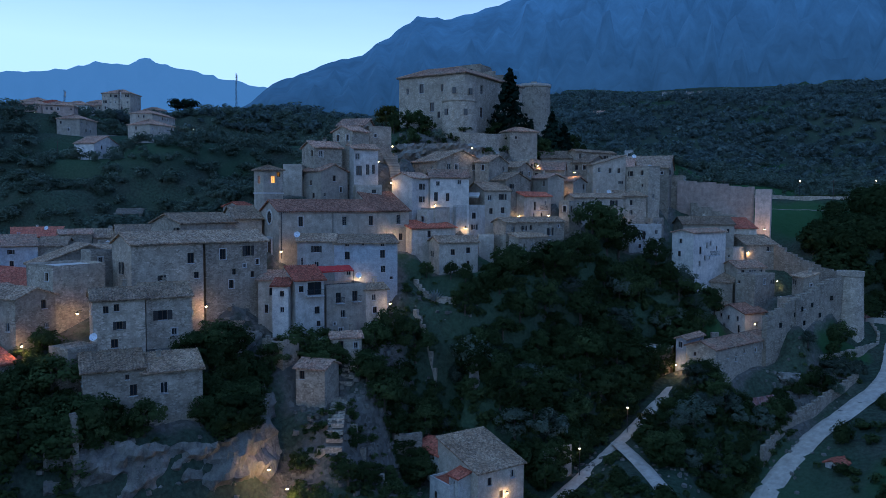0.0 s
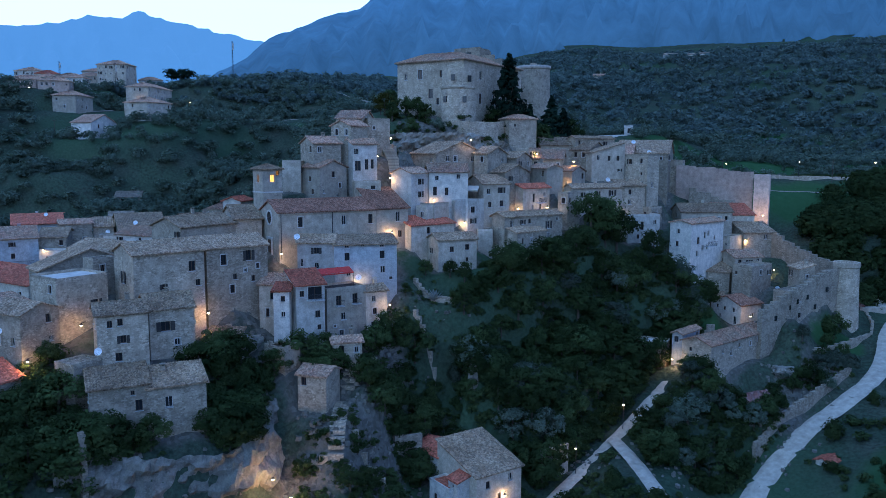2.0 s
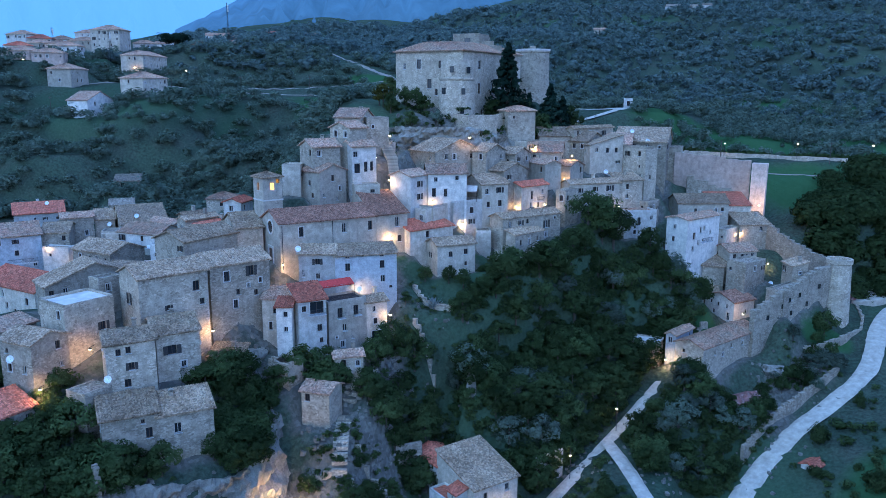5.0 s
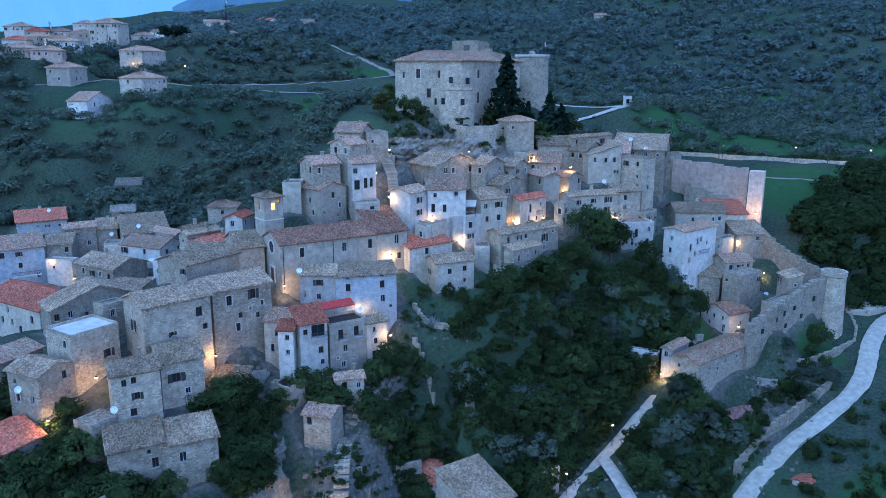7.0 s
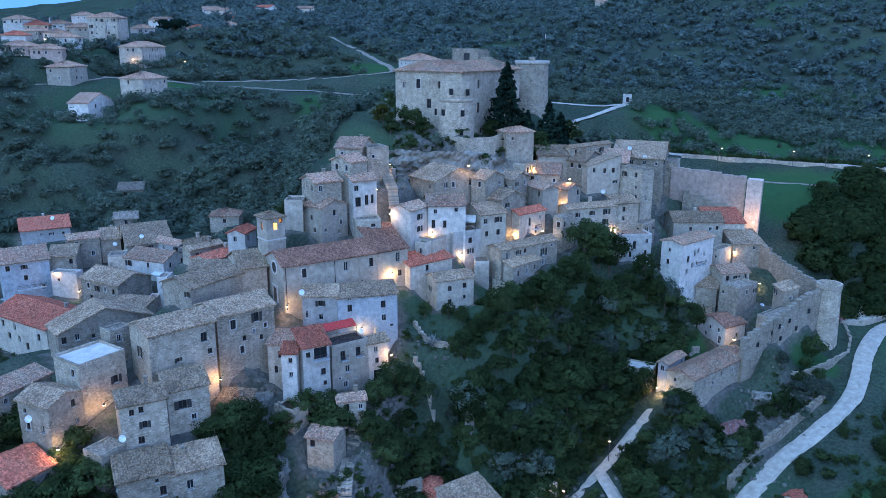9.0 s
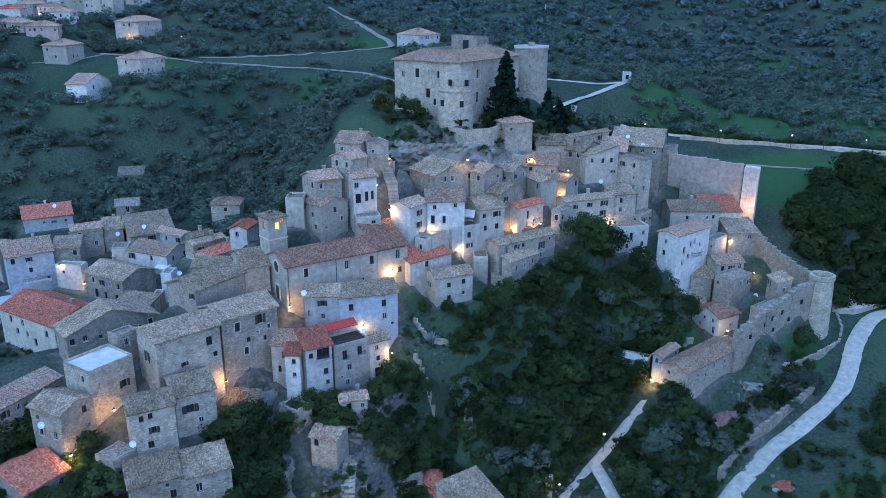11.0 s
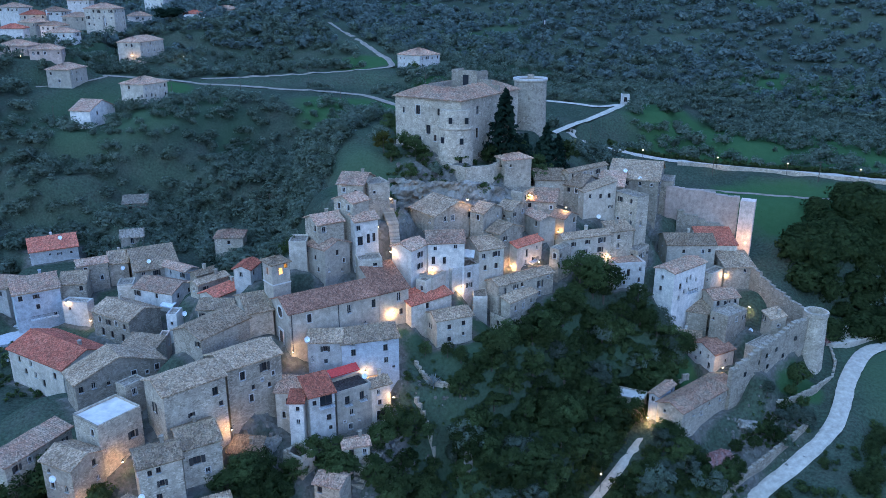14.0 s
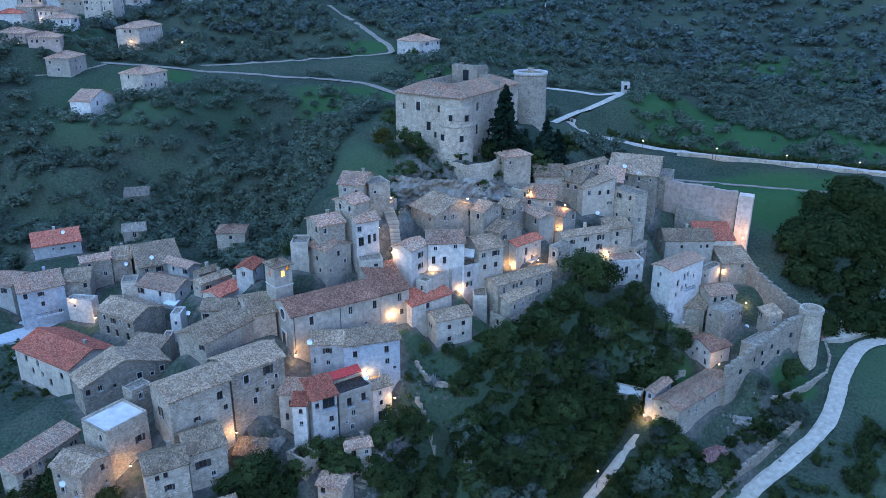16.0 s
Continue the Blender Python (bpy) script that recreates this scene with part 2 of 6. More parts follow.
# ---- building helpers ----
def mesh_of(name, verts, faces, material, smooth=False, normals=None):
    me = bpy.data.meshes.new(name)
    me.from_pydata([tuple(v) for v in verts], [], faces)
    me.materials.append(MATS[material])
    if smooth:
        me.polygons.foreach_set("use_smooth", [True] * len(me.polygons))
    if normals is not None:
        me.polygons.foreach_set("use_smooth", [True] * len(me.polygons))
        me.normals_split_custom_set_from_vertices(normals)
    me.update()
    return me


def part(name, me, parent, label="", at=None):
    ob = new(name, me)
    ob.parent = parent
    if at is not None:
        ob.matrix_basis = at
    return tagged(ob, label)


class Build:
    """Vertices and faces of one mesh."""

    def __init__(self):
        self.v, self.f = [], []

    def quad(self, *c):
        k = len(self.v)
        self.v += [tuple(q) for q in c]
        self.f.append(tuple(range(k, k + len(c))))

    def box(self, x0, y0, z0, x1, y1, z1):
        k = len(self.v)
        self.v += [(x, y, z) for z in (z0, z1) for x, y in ((x0, y0), (x1, y0), (x1, y1), (x0, y1))]
        self.f += [tuple(k + i for i in q) for q in ((3, 2, 1, 0), (4, 5, 6, 7), (0, 1, 5, 4), (1, 2, 6, 5), (2, 3, 7, 6), (3, 0, 4, 7))]
        return self

    def ring(self, r0, z0, r1, z1, n=24, x=0.0, y=0.0, cap=False):
        """A lathe band from radius r0 at z0 to r1 at z1."""
        k = len(self.v)
        for r, z in ((r0, z0), (r1, z1)):
            self.v += [(x + r * math.cos(2 * math.pi * i / n), y + r * math.sin(2 * math.pi * i / n), z) for i in range(n)]
        self.f += [(k + i, k + (i + 1) % n, k + n + (i + 1) % n, k + n + i) for i in range(n)]
        if cap:
            self.f.append(tuple(k + n + i for i in range(n)))
        return self

    def mesh(self, name, material, smooth=False):
        return mesh_of(name, self.v, self.f, material, smooth)


def wall_panel(b, p0, ux, nrm, width, z0, z1, holes, depth=0.28):
    """One upright wall face from p0 along ux, with real recesses for the holes (u0, u1, v0, v1)."""
    us = sorted({0.0, width, *[q for h in holes for q in h[:2]]})
    zs = sorted({z0, z1, *[q for h in holes for q in h[2:4]]})

    def at(u, z, into=0.0):
        return (p0[0] + ux[0] * u - nrm[0] * into, p0[1] + ux[1] * u - nrm[1] * into, z)

    for u0, u1 in zip(us, us[1:]):
        for a, c in zip(zs, zs[1:]):
            mu, mz = (u0 + u1) / 2, (a + c) / 2
            if not any(h[0] < mu < h[1] and h[2] < mz < h[3] for h in holes):
                b.quad(at(u0, a), at(u1, a), at(u1, c), at(u0, c))
    for u0, u1, a, c in holes:
        for q in (((u0, a), (u1, a)), ((u1, a), (u1, c)), ((u1, c), (u0, c)), ((u0, c), (u0, a))):
            (ua, za), (ub, zb) = q
            b.quad(at(ua, za), at(ub, zb), at(ub, zb, depth), at(ua, za, depth))


def slope(b, e0, e1, r1, r0, thick=0.13, wave=0.36, rnd=random):
    """A tiled roof plane: eave e0-e1, ridge r0-r1, with the ribs of its tile rows and a little sag."""
    e0, e1, r1, r0 = (Vector(q) for q in (e0, e1, r1, r0))
    run = max((e1 - e0).length, (r1 - r0).length)
    nx = max(6, int(run / wave) * 2)
    ny = max(2, int((r0 - e0).length / 1.6))
    k = len(b.v)
    sag = [rnd.uniform(-0.05, 0.05) for _ in range((ny + 1) * (nx // 8 + 2))]
    for j in range(ny + 1):
        t = j / ny
        for i in range(nx + 1):
            s = i / nx
            q = e0.lerp(e1, s).lerp(r0.lerp(r1, s), t)
            g = i / 8
            a = j * (nx // 8 + 2) + int(g)
            q.z += (0.10 if i % 2 else 0.0) + sag[a] * (1 - g % 1) + sag[min(a + 1, len(sag) - 1)] * (g % 1)
            b.v.append(tuple(q))
    low = len(b.v)
    b.v += [(x, y, z - thick - 0.08) for x, y, z in b.v[k:low]]
    w = nx + 1
    for j in range(ny):
        for i in range(nx):
            q = (k + j * w + i, k + j * w + i + 1, k + (j + 1) * w + i + 1, k + (j + 1) * w + i)
            b.f.append(q)
    for i in range(nx):
        b.f.append((k + i + 1, k + i, low + i, low + i + 1))
        b.f.append((k + ny * w + i, k + ny * w + i + 1, low + ny * w + i + 1, low + ny * w + i))
    for j in range(ny):
        b.f.append((k + j * w, k + (j + 1) * w, low + (j + 1) * w, low + j * w))
        b.f.append((k + (j + 1) * w + nx, k + j * w + nx, low + j * w + nx, low + (j + 1) * w + nx))
    b.f.append((low, low + ny * w, low + ny * w + nx, low + nx))


def window_mesh(w, h, style):
    """Frame with a mullion, and its dark pane."""
    key = (round(w, 1), round(h, 1), style)
    if key not in WINDOWS:
        w, h = key[0], key[1]
        f, t = Build(), 0.07
        f.box(0, 0, 0, t, 0.08, h).box(w - t, 0, 0, w, 0.08, h).box(t, 0, 0, w - t, 0.08, t).box(t, 0, h - t, w - t, 0.08, h)
        f.box(w / 2 - 0.03, 0.01, t, w / 2 + 0.03, 0.07, h - t)
        g = Build()
        g.box(0.02, 0.05, 0.02, w - 0.02, 0.09, h - 0.02)
        s = Build()
        s.box(-0.08, -0.36, -0.08, w + 0.08, 0.0, 0.0)
        l = Build()
        l.box(-w * 0.5 - 0.02, -0.34, 0, -0.02, -0.285, h)
        r = Build()
        r.box(w + 0.02, -0.34, 0, w * 1.5 + 0.02, -0.285, h)
        e = Build()
        e.box(-0.15, -0.225, -0.12, 0.0, -0.17, h + 0.15).box(w, -0.225, -0.12, w + 0.15, -0.17, h + 0.15).box(0.0, -0.225, h, w, -0.17, h + 0.15).box(0.0, -0.225, -0.12, w, -0.17, 0.0)
        WINDOWS[key] = (e.mesh("surround", "frame_pale"), f.mesh("frame", "frame_brown" if style == "brown" else "frame_pale"), g.mesh("pane", "pane"), s.mesh("sill", "concrete"), l.mesh("shutter", "shutter"), r.mesh("shutter", "shutter"))
    return WINDOWS[key]


WINDOWS = {}
FOOT = []
TILE_WORD = {"grey": "weathered grey-brown tile roof", "pink": "faded pinkish tile roof", "red": "red tile roof", "brown": "brown tile roof",
             "stone": "flat paved roof", "dark": "dark flat roof", "rust": "rusty sheet roof", "terrace": "pale terrace roof"}
WALL_WORD = {"stone": "rough stone", "plaster": "worn beige plaster", "white": "whitewashed", "blue": "pale bluish plaster", "grey": "grey plaster", "rose_wall": "rose brick"}


def put_windows(top, holes, p0, ux, rot, rnd, shutters, doors, trim=0.35):
    for k, (u0, u1, a, c) in enumerate(holes):
        e, f, g, s, l, r = window_mesh(u1 - u0, c - a, rnd.choice(("pale", "brown", "brown")))
        m = Matrix.Translation((p0[0] + ux[0] * u0, p0[1] + ux[1] * u0, a)) @ Matrix.Rotation(rot, 4, "Z") @ Matrix.Translation((0, 0.2, 0))
        if k in doors:
            part("door", f, top, "", m)
            continue
        fr = part("window", f, top, "", m)
        part("pane", g, fr)
        part("sill", s, fr)
        if rnd.random() < trim:
            part("surround", e, fr)
        elif rnd.random() < shutters:
            part("shutter", l, fr)
            part("shutter", r, fr)


def auto_holes(width, z0, z1, rnd, dense):
    """Small windows storey by storey with uneven gaps."""
    holes, z = [], z1 - 2.0
    step = rnd.uniform(2.1, 2.9)
    cols = max(1, int(width / step))
    while z > z0 + 1.0:
        for k in range(cols):
            if rnd.random() < dense:
                ww, hh = rnd.choice(((0.7, 1.0), (0.8, 1.2), (0.8, 1.2), (0.6, 0.7), (0.9, 1.3)))
                u = (k + 0.5) * width / cols + rnd.uniform(-0.35, 0.35) - ww / 2
                if 0.25 < u and u + ww < width - 0.25:
                    zz = z + rnd.uniform(-0.12, 0.12)
                    holes.append((u, u + ww, zz, zz + hh))
        z -= 2.75
    return holes


def house(x, y, base, w, d, h, rot, roof, tile, wall, dense=0.55, shutters=0.25, front=None, side=None, deep=11.0, name="house", rise=0.38, seed=0, chimney=None):
    """A house with its walls, tiled roof, windows and chimney. front and side: windows as (share of the width, metres below the eave, width, height)."""
    rnd = random.Random(int(abs(x * 71 + y * 37)) + seed)
    FOOT.append((x, y, base, w, d, rot))
    word = {"house": "village house", "church": "long nave church", "bell_tower": "square bell tower"}[name]
    top = tagged(new(name), f"{WALL_WORD[wall]} {word} with a {TILE_WORD[tile]}", name.replace("_", " "), "village houses" if name == "house" else "")
    top.matrix_basis = pose(x, y, base, 0, 0, rot)
    hw, hd, b = w / 2, d / 2, Build()
    lo = -deep
    faces = [((-hw, -hd), (1, 0), (0, -1), w, 0.0, front), ((hw, -hd), (0, 1), (1, 0), d, math.pi / 2, side),
             ((hw, hd), (-1, 0), (0, 1), w, math.pi, ()), ((-hw, hd), (0, -1), (-1, 0), d, -math.pi / 2, None)]
    for k, (p0, ux, nrm, width, turn, spec) in enumerate(faces):
        if spec is None:
            holes = auto_holes(width, 0.3, h, rnd, dense) if roof != "ruin" else auto_holes(width, 0.3, h, rnd, 0.3)
        else:
            holes = [(u * width - ww / 2, u * width + ww / 2, h - v - hh, h - v) for u, v, ww, hh in spec]
        wall_panel(b, p0, ux, nrm, width, lo, h, holes)
        if roof != "ruin":
            put_windows(top, holes, p0, ux, turn, rnd, shutters, ())
    o, r = 0.38, Build()
    if roof in "LR":
        long, half = (hw, hd) if roof == "L" else (hd, hw)

        def pt(s, c, z):
            return (s, c, z) if roof == "L" else (-c, s, z)

        up = half * rise
        for sgn in (-1, 1):
            b.quad(*[pt(*q) for q in ((sgn * long, -half * sgn, h), (sgn * long, half * sgn, h), (sgn * long, 0, h + up))])
            over = o * up / half
            slope(r, pt(-long * sgn * -1 - sgn * -o, sgn * (half + o), h - over), pt(-long * sgn + -o * sgn, sgn * (half + o), h - over),
                  pt(-long * sgn + -o * sgn, 0, h + up), pt(long * sgn + o * sgn, 0, h + up), rnd=rnd)
        z = h + up + 0.02
        for s in np.arange(-long - o, long + o - 0.1, 0.5):
            c0 = [pt(s, -0.2, z - 0.07), pt(s, 0, z + 0.13), pt(s, 0.2, z - 0.07)]
            c1 = [pt(s + 0.5, -0.2, z - 0.09), pt(s + 0.5, 0, z + 0.09), pt(s + 0.5, 0.2, z - 0.09)]
            r.quad(c0[0], c0[1], c1[1], c1[0])
            r.quad(c0[1], c0[2], c1[2], c1[1])
    elif roof in ("SL", "SR"):
        long, half = (hw, hd) if roof == "SL" else (hd, hw)

        def pt(s, c, z):
            return (s, c, z) if roof == "SL" else (-c, s, z)

        up = half * 2 * rise * 0.72
        b.quad(pt(-long, half, h), pt(long, half, h), pt(long, half, h + up), pt(-long, half, h + up))
        for s in (-long, long):
            b.quad(pt(s, -half, h), pt(s, half, h), pt(s, half, h + up))
        sl = up / (2 * half)
        slope(r, pt(-long - o, -half - o, h - o * sl), pt(long + o, -half - o, h - o * sl), pt(long + o, half + 0.15, h + up + 0.15 * sl), pt(-long - o, half + 0.15, h + up + 0.15 * sl), rnd=rnd)
    elif roof == "H":
        up = min(hw, hd) * rise * 1.1
        k = max(0.0, hw - hd)
        q = max(0.0, hd - hw)
        r0, r1 = ((-k, 0, h + up), (k, 0, h + up)) if hw >= hd else ((0, -q, h + up), (0, q, h + up))
        a, bb = hw + o, hd + o
        z = h - 0.1
        if hw >= hd:
            tri = [((-a, -bb, z), (a, -bb, z), r1, r0), ((a, -bb, z), (a, bb, z), r1, r1), ((a, bb, z), (-a, bb, z), r0, r1), ((-a, bb, z), (-a, -bb, z), r0, r0)]
        else:
            tri = [((-a, -bb, z), (a, -bb, z), r0, r0), ((a, -bb, z), (a, bb, z), r1, r0), ((a, bb, z), (-a, bb, z), r1, r1), ((-a, bb, z), (-a, -bb, z), r0, r1)]
        for q4 in tri:
            slope(r, *q4, rnd=rnd)
    elif roof == "F":
        par = 0.35
        r.box(-hw + 0.25, -hd + 0.25, h - 0.3, hw - 0.25, hd - 0.25, h + 0.02)
        for x0, y0, x1, y1 in ((-hw, -hd, hw, -hd + 0.25), (-hw, hd - 0.25, hw, hd), (-hw, -hd + 0.25, -hw + 0.25, hd - 0.25), (hw - 0.25, -hd + 0.25, hw, hd - 0.25)):
            part("parapet", Build().box(x0, y0, h, x1, y1, h + par + rnd.uniform(-0.08, 0.08)).mesh("parapet", wall), top)
    elif roof == "ruin":
        for x0, y0, x1, y1 in ((-hw, -hd, hw, -hd + 0.45), (-hw, hd - 0.45, hw, hd), (-hw, -hd + 0.45, -hw + 0.45, hd - 0.45), (hw - 0.45, -hd + 0.45, hw, hd - 0.45)):
            nseg = max(2, int(max(x1 - x0, y1 - y0) / 0.7))
            for s in range(nseg):
                if x1 - x0 > y1 - y0:
                    b.box(x0 + (x1 - x0) * s / nseg, y0, h, x0 + (x1 - x0) * (s + 1) / nseg, y1, h + rnd.uniform(0.05, 0.9))
                else:
                    b.box(x0, y0 + (y1 - y0) * s / nseg, h, x1, y0 + (y1 - y0) * (s + 1) / nseg, h + rnd.uniform(0.05, 0.9))
        r.box(-hw + 0.45, -hd + 0.45, h - 2.4, hw - 0.45, hd - 0.45, h - 2.2)
    part("wall", b.mesh("wall", wall), top)
    part("roof", r.mesh("roof", "tile_" + tile), top, TILE_WORD[tile])
    if roof in ("L", "R", "SL") and (chimney if chimney is not None else rnd.random() < 0.45):
        c = Build()
        cx, cy = rnd.uniform(-0.3, 0.3) * w, rnd.uniform(0.05, 0.25) * d
        c.box(cx - 0.3, cy - 0.3, h - 0.2, cx + 0.3, cy + 0.3, h + 0.3 * min(w, d) * rise + 1.1)
        zt = h + 0.3 * min(w, d) * rise + 1.1
        c.box(cx - 0.38, cy - 0.38, zt + 0.18, cx + 0.38, cy + 0.38, zt + 0.28)
        c.box(cx - 0.28, cy - 0.28, zt, cx - 0.14, cy - 0.14, zt + 0.18).box(cx + 0.14, cy + 0.14, zt, cx + 0.28, cy + 0.28, zt + 0.18)
        part("chimney", c.mesh("chimney", wall), top)
    return top


# ---- village houses ----
house(-159.3, 168.9, 67.4, 11.9, 11.5, 4.0, 45, "L", "red", "white")
house(-151.2, 143.6, 64.0, 7.0, 8.8, 6.0, 4, "L", "pink", "grey")
house(-142.0, 142.5, 60.3, 10.0, 11.3, 10.5, 49, "L", "pink", "blue")
house(-135.4, 149.3, 64.6, 5.8, 9.0, 6.0, 30, "L", "grey", "stone")
house(-135.1, 155.0, 65.5, 7.0, 4.7, 7.5, 46, "L", "pink", "stone")
house(-132.6, 162.1, 66.0, 4.6, 9.7, 6.0, 37, "L", "grey", "stone")
house(-124.8, 165.0, 68.0, 10.6, 17.6, 3.5, 45, "L", "grey", "stone")
house(-113.8, 160.8, 67.8, 9.6, 3.7, 4.0, -17, "L", "pink", "white")
house(-109.2, 147.9, 67.0, 11.2, 8.0, 5.0, -7, "L", "pink", "white")
house(-111.6, 136.6, 63.8, 12.0, 8.7, 6.2, -14, "L", "grey", "stone", front=[(.2,1,.8,1.2),(.45,1.2,.8,1.2),(.65,1,.7,1.1),(.87,1.2,.8,1.2),(.25,3.6,1,1.9),(.5,3.8,.9,1.7),(.8,3.8,1,1.8)], side=[])
house(-119.1, 123.4, 57.2, 19.0, 11.5, 8.2, -16, "L", "red", "plaster", front=[(.2,1,.9,1.4),(.42,1,.9,1.4),(.3,3.4,.9,1.3),(.48,3.4,.9,1.3),(.85,1.6,1,1.4),(.62,4.4,1,1.5)], side=[])
house(-95.3, 111.4, 64.5, 6.5, 16.5, 6.0, -34, "L", "grey", "stone")
house(-84.1, 94.9, 63.5, 6.8, 8.0, 8.0, -19, "F", "terrace", "stone")
house(-94.4, 88.5, 61.0, 12.9, 3.6, 6.5, 83, "SL", "pink", "stone")
house(-85.1, 87.0, 61.0, 6.5, 6.2, 7.0, -9, "L", "grey", "stone")
house(-86.5, 79.5, 54.0, 9.6, 7.2, 6.0, -13, "R", "red", "stone")
house(-74.9, 85.4, 55.5, 4.1, 4.4, 6.0, -14, "F", "stone", "stone")
house(-72.6, 91.3, 59.8, 6.7, 6.2, 8.0, 44, "L", "grey", "stone", front=[(.25,1,.7,1),(.45,.8,.7,1),(.5,3.2,.8,1.1),(.4,5.6,.9,1.2)])
house(-70.5, 98.9, 59.9, 6.4, 8.5, 7.5, 47, "L", "grey", "stone", front=[(.35,2,1.3,1.4),(.6,4.7,.8,1)])
house(-74.8, 103.8, 66.3, 7.8, 11.2, 8.5, -32, "R", "grey", "stone", front=[(.5,3,.9,1.8)], side=[(.82,1.8,1.1,1.6),(.9,4.8,.8,1),(.4,5,.6,.8)])
house(-69.7, 115.0, 64.6, 8.3, 10.9, 10.0, -33, "R", "grey", "stone", front=[], side=[(.27,1.3,1,1.7),(.68,.9,1,1.7),(.83,3.2,.6,.9),(.62,3.9,.5,.6),(.45,4.6,.7,1),(.4,6.4,.8,1.4),(.75,5.2,.7,1)])
house(-79.2, 120.3, 73.4, 7.8, 12.1, 4.0, -17, "R", "grey", "stone")
house(-75.9, 130.9, 72.5, 5.0, 10.8, 5.5, 43, "L", "grey", "stone")
house(-71.05, 132.4, 77.0, 4.2, 3.9, 10.0, -36, "H", "grey", "plaster", front=[(.5,1.2,.8,1.5)], side=[(.5,1.2,.9,1.4),(.78,.5,.7,.9)], name="bell_tower", chimney=False, shutters=0.0)
house(-61.5, 134.6, 70.8, 9.2, 19.6, 8.6, -41.8, "R", "brown", "plaster", front=[], side=[(.21,1.1,.9,1.8),(.653,1.1,.9,1.8),(.936,1.1,.9,1.8),(.83,5.4,.7,.6)], name="church", chimney=False, shutters=0.0, rise=0.42)
chancel = house(-52.15, 144.15, 70.8, 7.0, 8.0, 8.65, 48.2, "SL", "brown", "plaster", front=[(.67,.9,.9,1.9),(.74,4.6,.9,1.3)], side=[], name="church", chimney=False, shutters=0.0, rise=0.62)
chancel["label"] = "plastered church chancel with a brown lean-to tile roof"
house(-85.5, 146.0, 76.4, 4.0, 5.8, 3.6, 5, "R", "red", "white")
house(-89.8, 143.6, 71.6, 5.1, 11.0, 3.4, -16, "R", "red", "plaster")
house(-95.1, 145.3, 72.6, 3.1, 8.2, 3.4, -24, "R", "grey", "stone")
house(-99.0, 148.9, 72.8, 3.1, 4.9, 3.2, -27, "R", "grey", "stone")
house(-58.3, 126.4, 67.4, 6.5, 3.8, 6.8, 18.7, "SL", "grey", "grey", front=[(.52,1,.9,1.1),(.52,3.7,.8,1.1),(.12,3.0,.5,1.4)], side=[], chimney=False)
house(-50.9, 130.4, 65.5, 11.4, 4.5, 8.3, 32.7, "SL", "grey", "blue", front=[(.2,.15,.8,.6),(.45,.15,.6,.45),(.76,.15,.8,.6),(.2,1.6,.9,1.4),(.76,1.4,.9,1.4),(.22,4.6,.8,1.2),(.77,4.2,.9,1.3),(.9,6.2,.6,.5)], side=[], chimney=False, shutters=0.0)
house(-56.1, 117.0, 59.0, 4.9, 5.0, 9.4, 44, "SL", "red", "white", front=[(.66,.55,2.4,2.1),(.2,1.1,.8,1.0),(.75,4.6,.9,1.2),(.8,7.0,.7,.9)], side=[(.5,1.2,.8,1.0)], rise=0.5, chimney=False, shutters=0.0)
house(-58.7, 114.0, 58.4, 2.6, 3.2, 9.2, 14, "SL", "red", "white", front=[(.6,1.0,.7,.9),(.6,3.6,.7,.9)], side=[], chimney=False, shutters=0.0)
house(-52.35, 122.8, 57.5, 7.4, 5.0, 9.2, 49.4, "F", "dark", "plaster", front=[(.3,1.0,1,1.7),(.72,.9,1,1.7),(.42,4.0,.9,1.3),(.36,7.0,.8,1.2),(.2,6,.4,.4),(.62,6.4,.4,.5)], side=[], shutters=0.0)
house(-48.15, 126.9, 58.0, 4.2, 4.0, 8.0, 46, "L", "grey", "plaster", front=[(.4,1,.7,1.1),(.45,3.2,.8,1.1),(.5,5.6,1.9,2.3)], side=[], shutters=0.0)
house(-61.4, 116.6, 60.6, 4.6, 4.2, 7.6, 12, "SL", "pink", "plaster", front=[(.55,1.4,1.3,1.3),(.3,4.2,.6,1.4),(.75,4.2,.9,1.1)], side=[], chimney=False)
house(-57.0, 109.9, 55.5, 4.7, 3.4, 3.5, -20, "ruin", "grey", "stone", side=[(.5,2,.7,.8)])
house(-49.9, 108.3, 49.5, 4.9, 4.7, 6.5, -3, "L", "pink", "stone")
house(-48.2, 115.2, 55.0, 4.8, 3.1, 4.5, 33, "L", "pink", "stone")
house(-65.2, 106.1, 57.4, 5.3, 3.9, 3.6, 8, "SL", "grey", "stone")
house(-65.1, 145.1, 79.6, 5.6, 7.1, 7.6, -25, "L", "pink", "plaster", front=[(.45,2,.7,1),(.6,4.5,.7,1)], side=[(.5,1,.8,1.2),(.75,3.3,.6,1),(.65,5.5,.6,.7),(.15,4.5,.6,.8)])
house(-71.0, 143.3, 82.0, 3.7, 5.2, 6.0, 17, "F", "stone", "plaster")
house(-66.6, 146.9, 88.0, 6.6, 6.0, 4.0, -41, "R", "pink", "stone")
house(-59.5, 150.7, 85.6, 5.4, 5.2, 6.3, 46, "L", "pink", "white", front=[(.14,1.1,1,1.2),(.2,3.6,1.3,2.0),(.56,3.3,.8,2.1),(.8,3.3,.7,1.9)], side=[(.5,1.4,.8,1.1)], shutters=0.0)
house(-62.2, 151.7, 91.6, 5.9, 4.8, 4.0, -24, "R", "pink", "stone")
house(-64.7, 161.2, 94.1, 5.9, 9.0, 3.4, 4, "L", "pink", "stone")
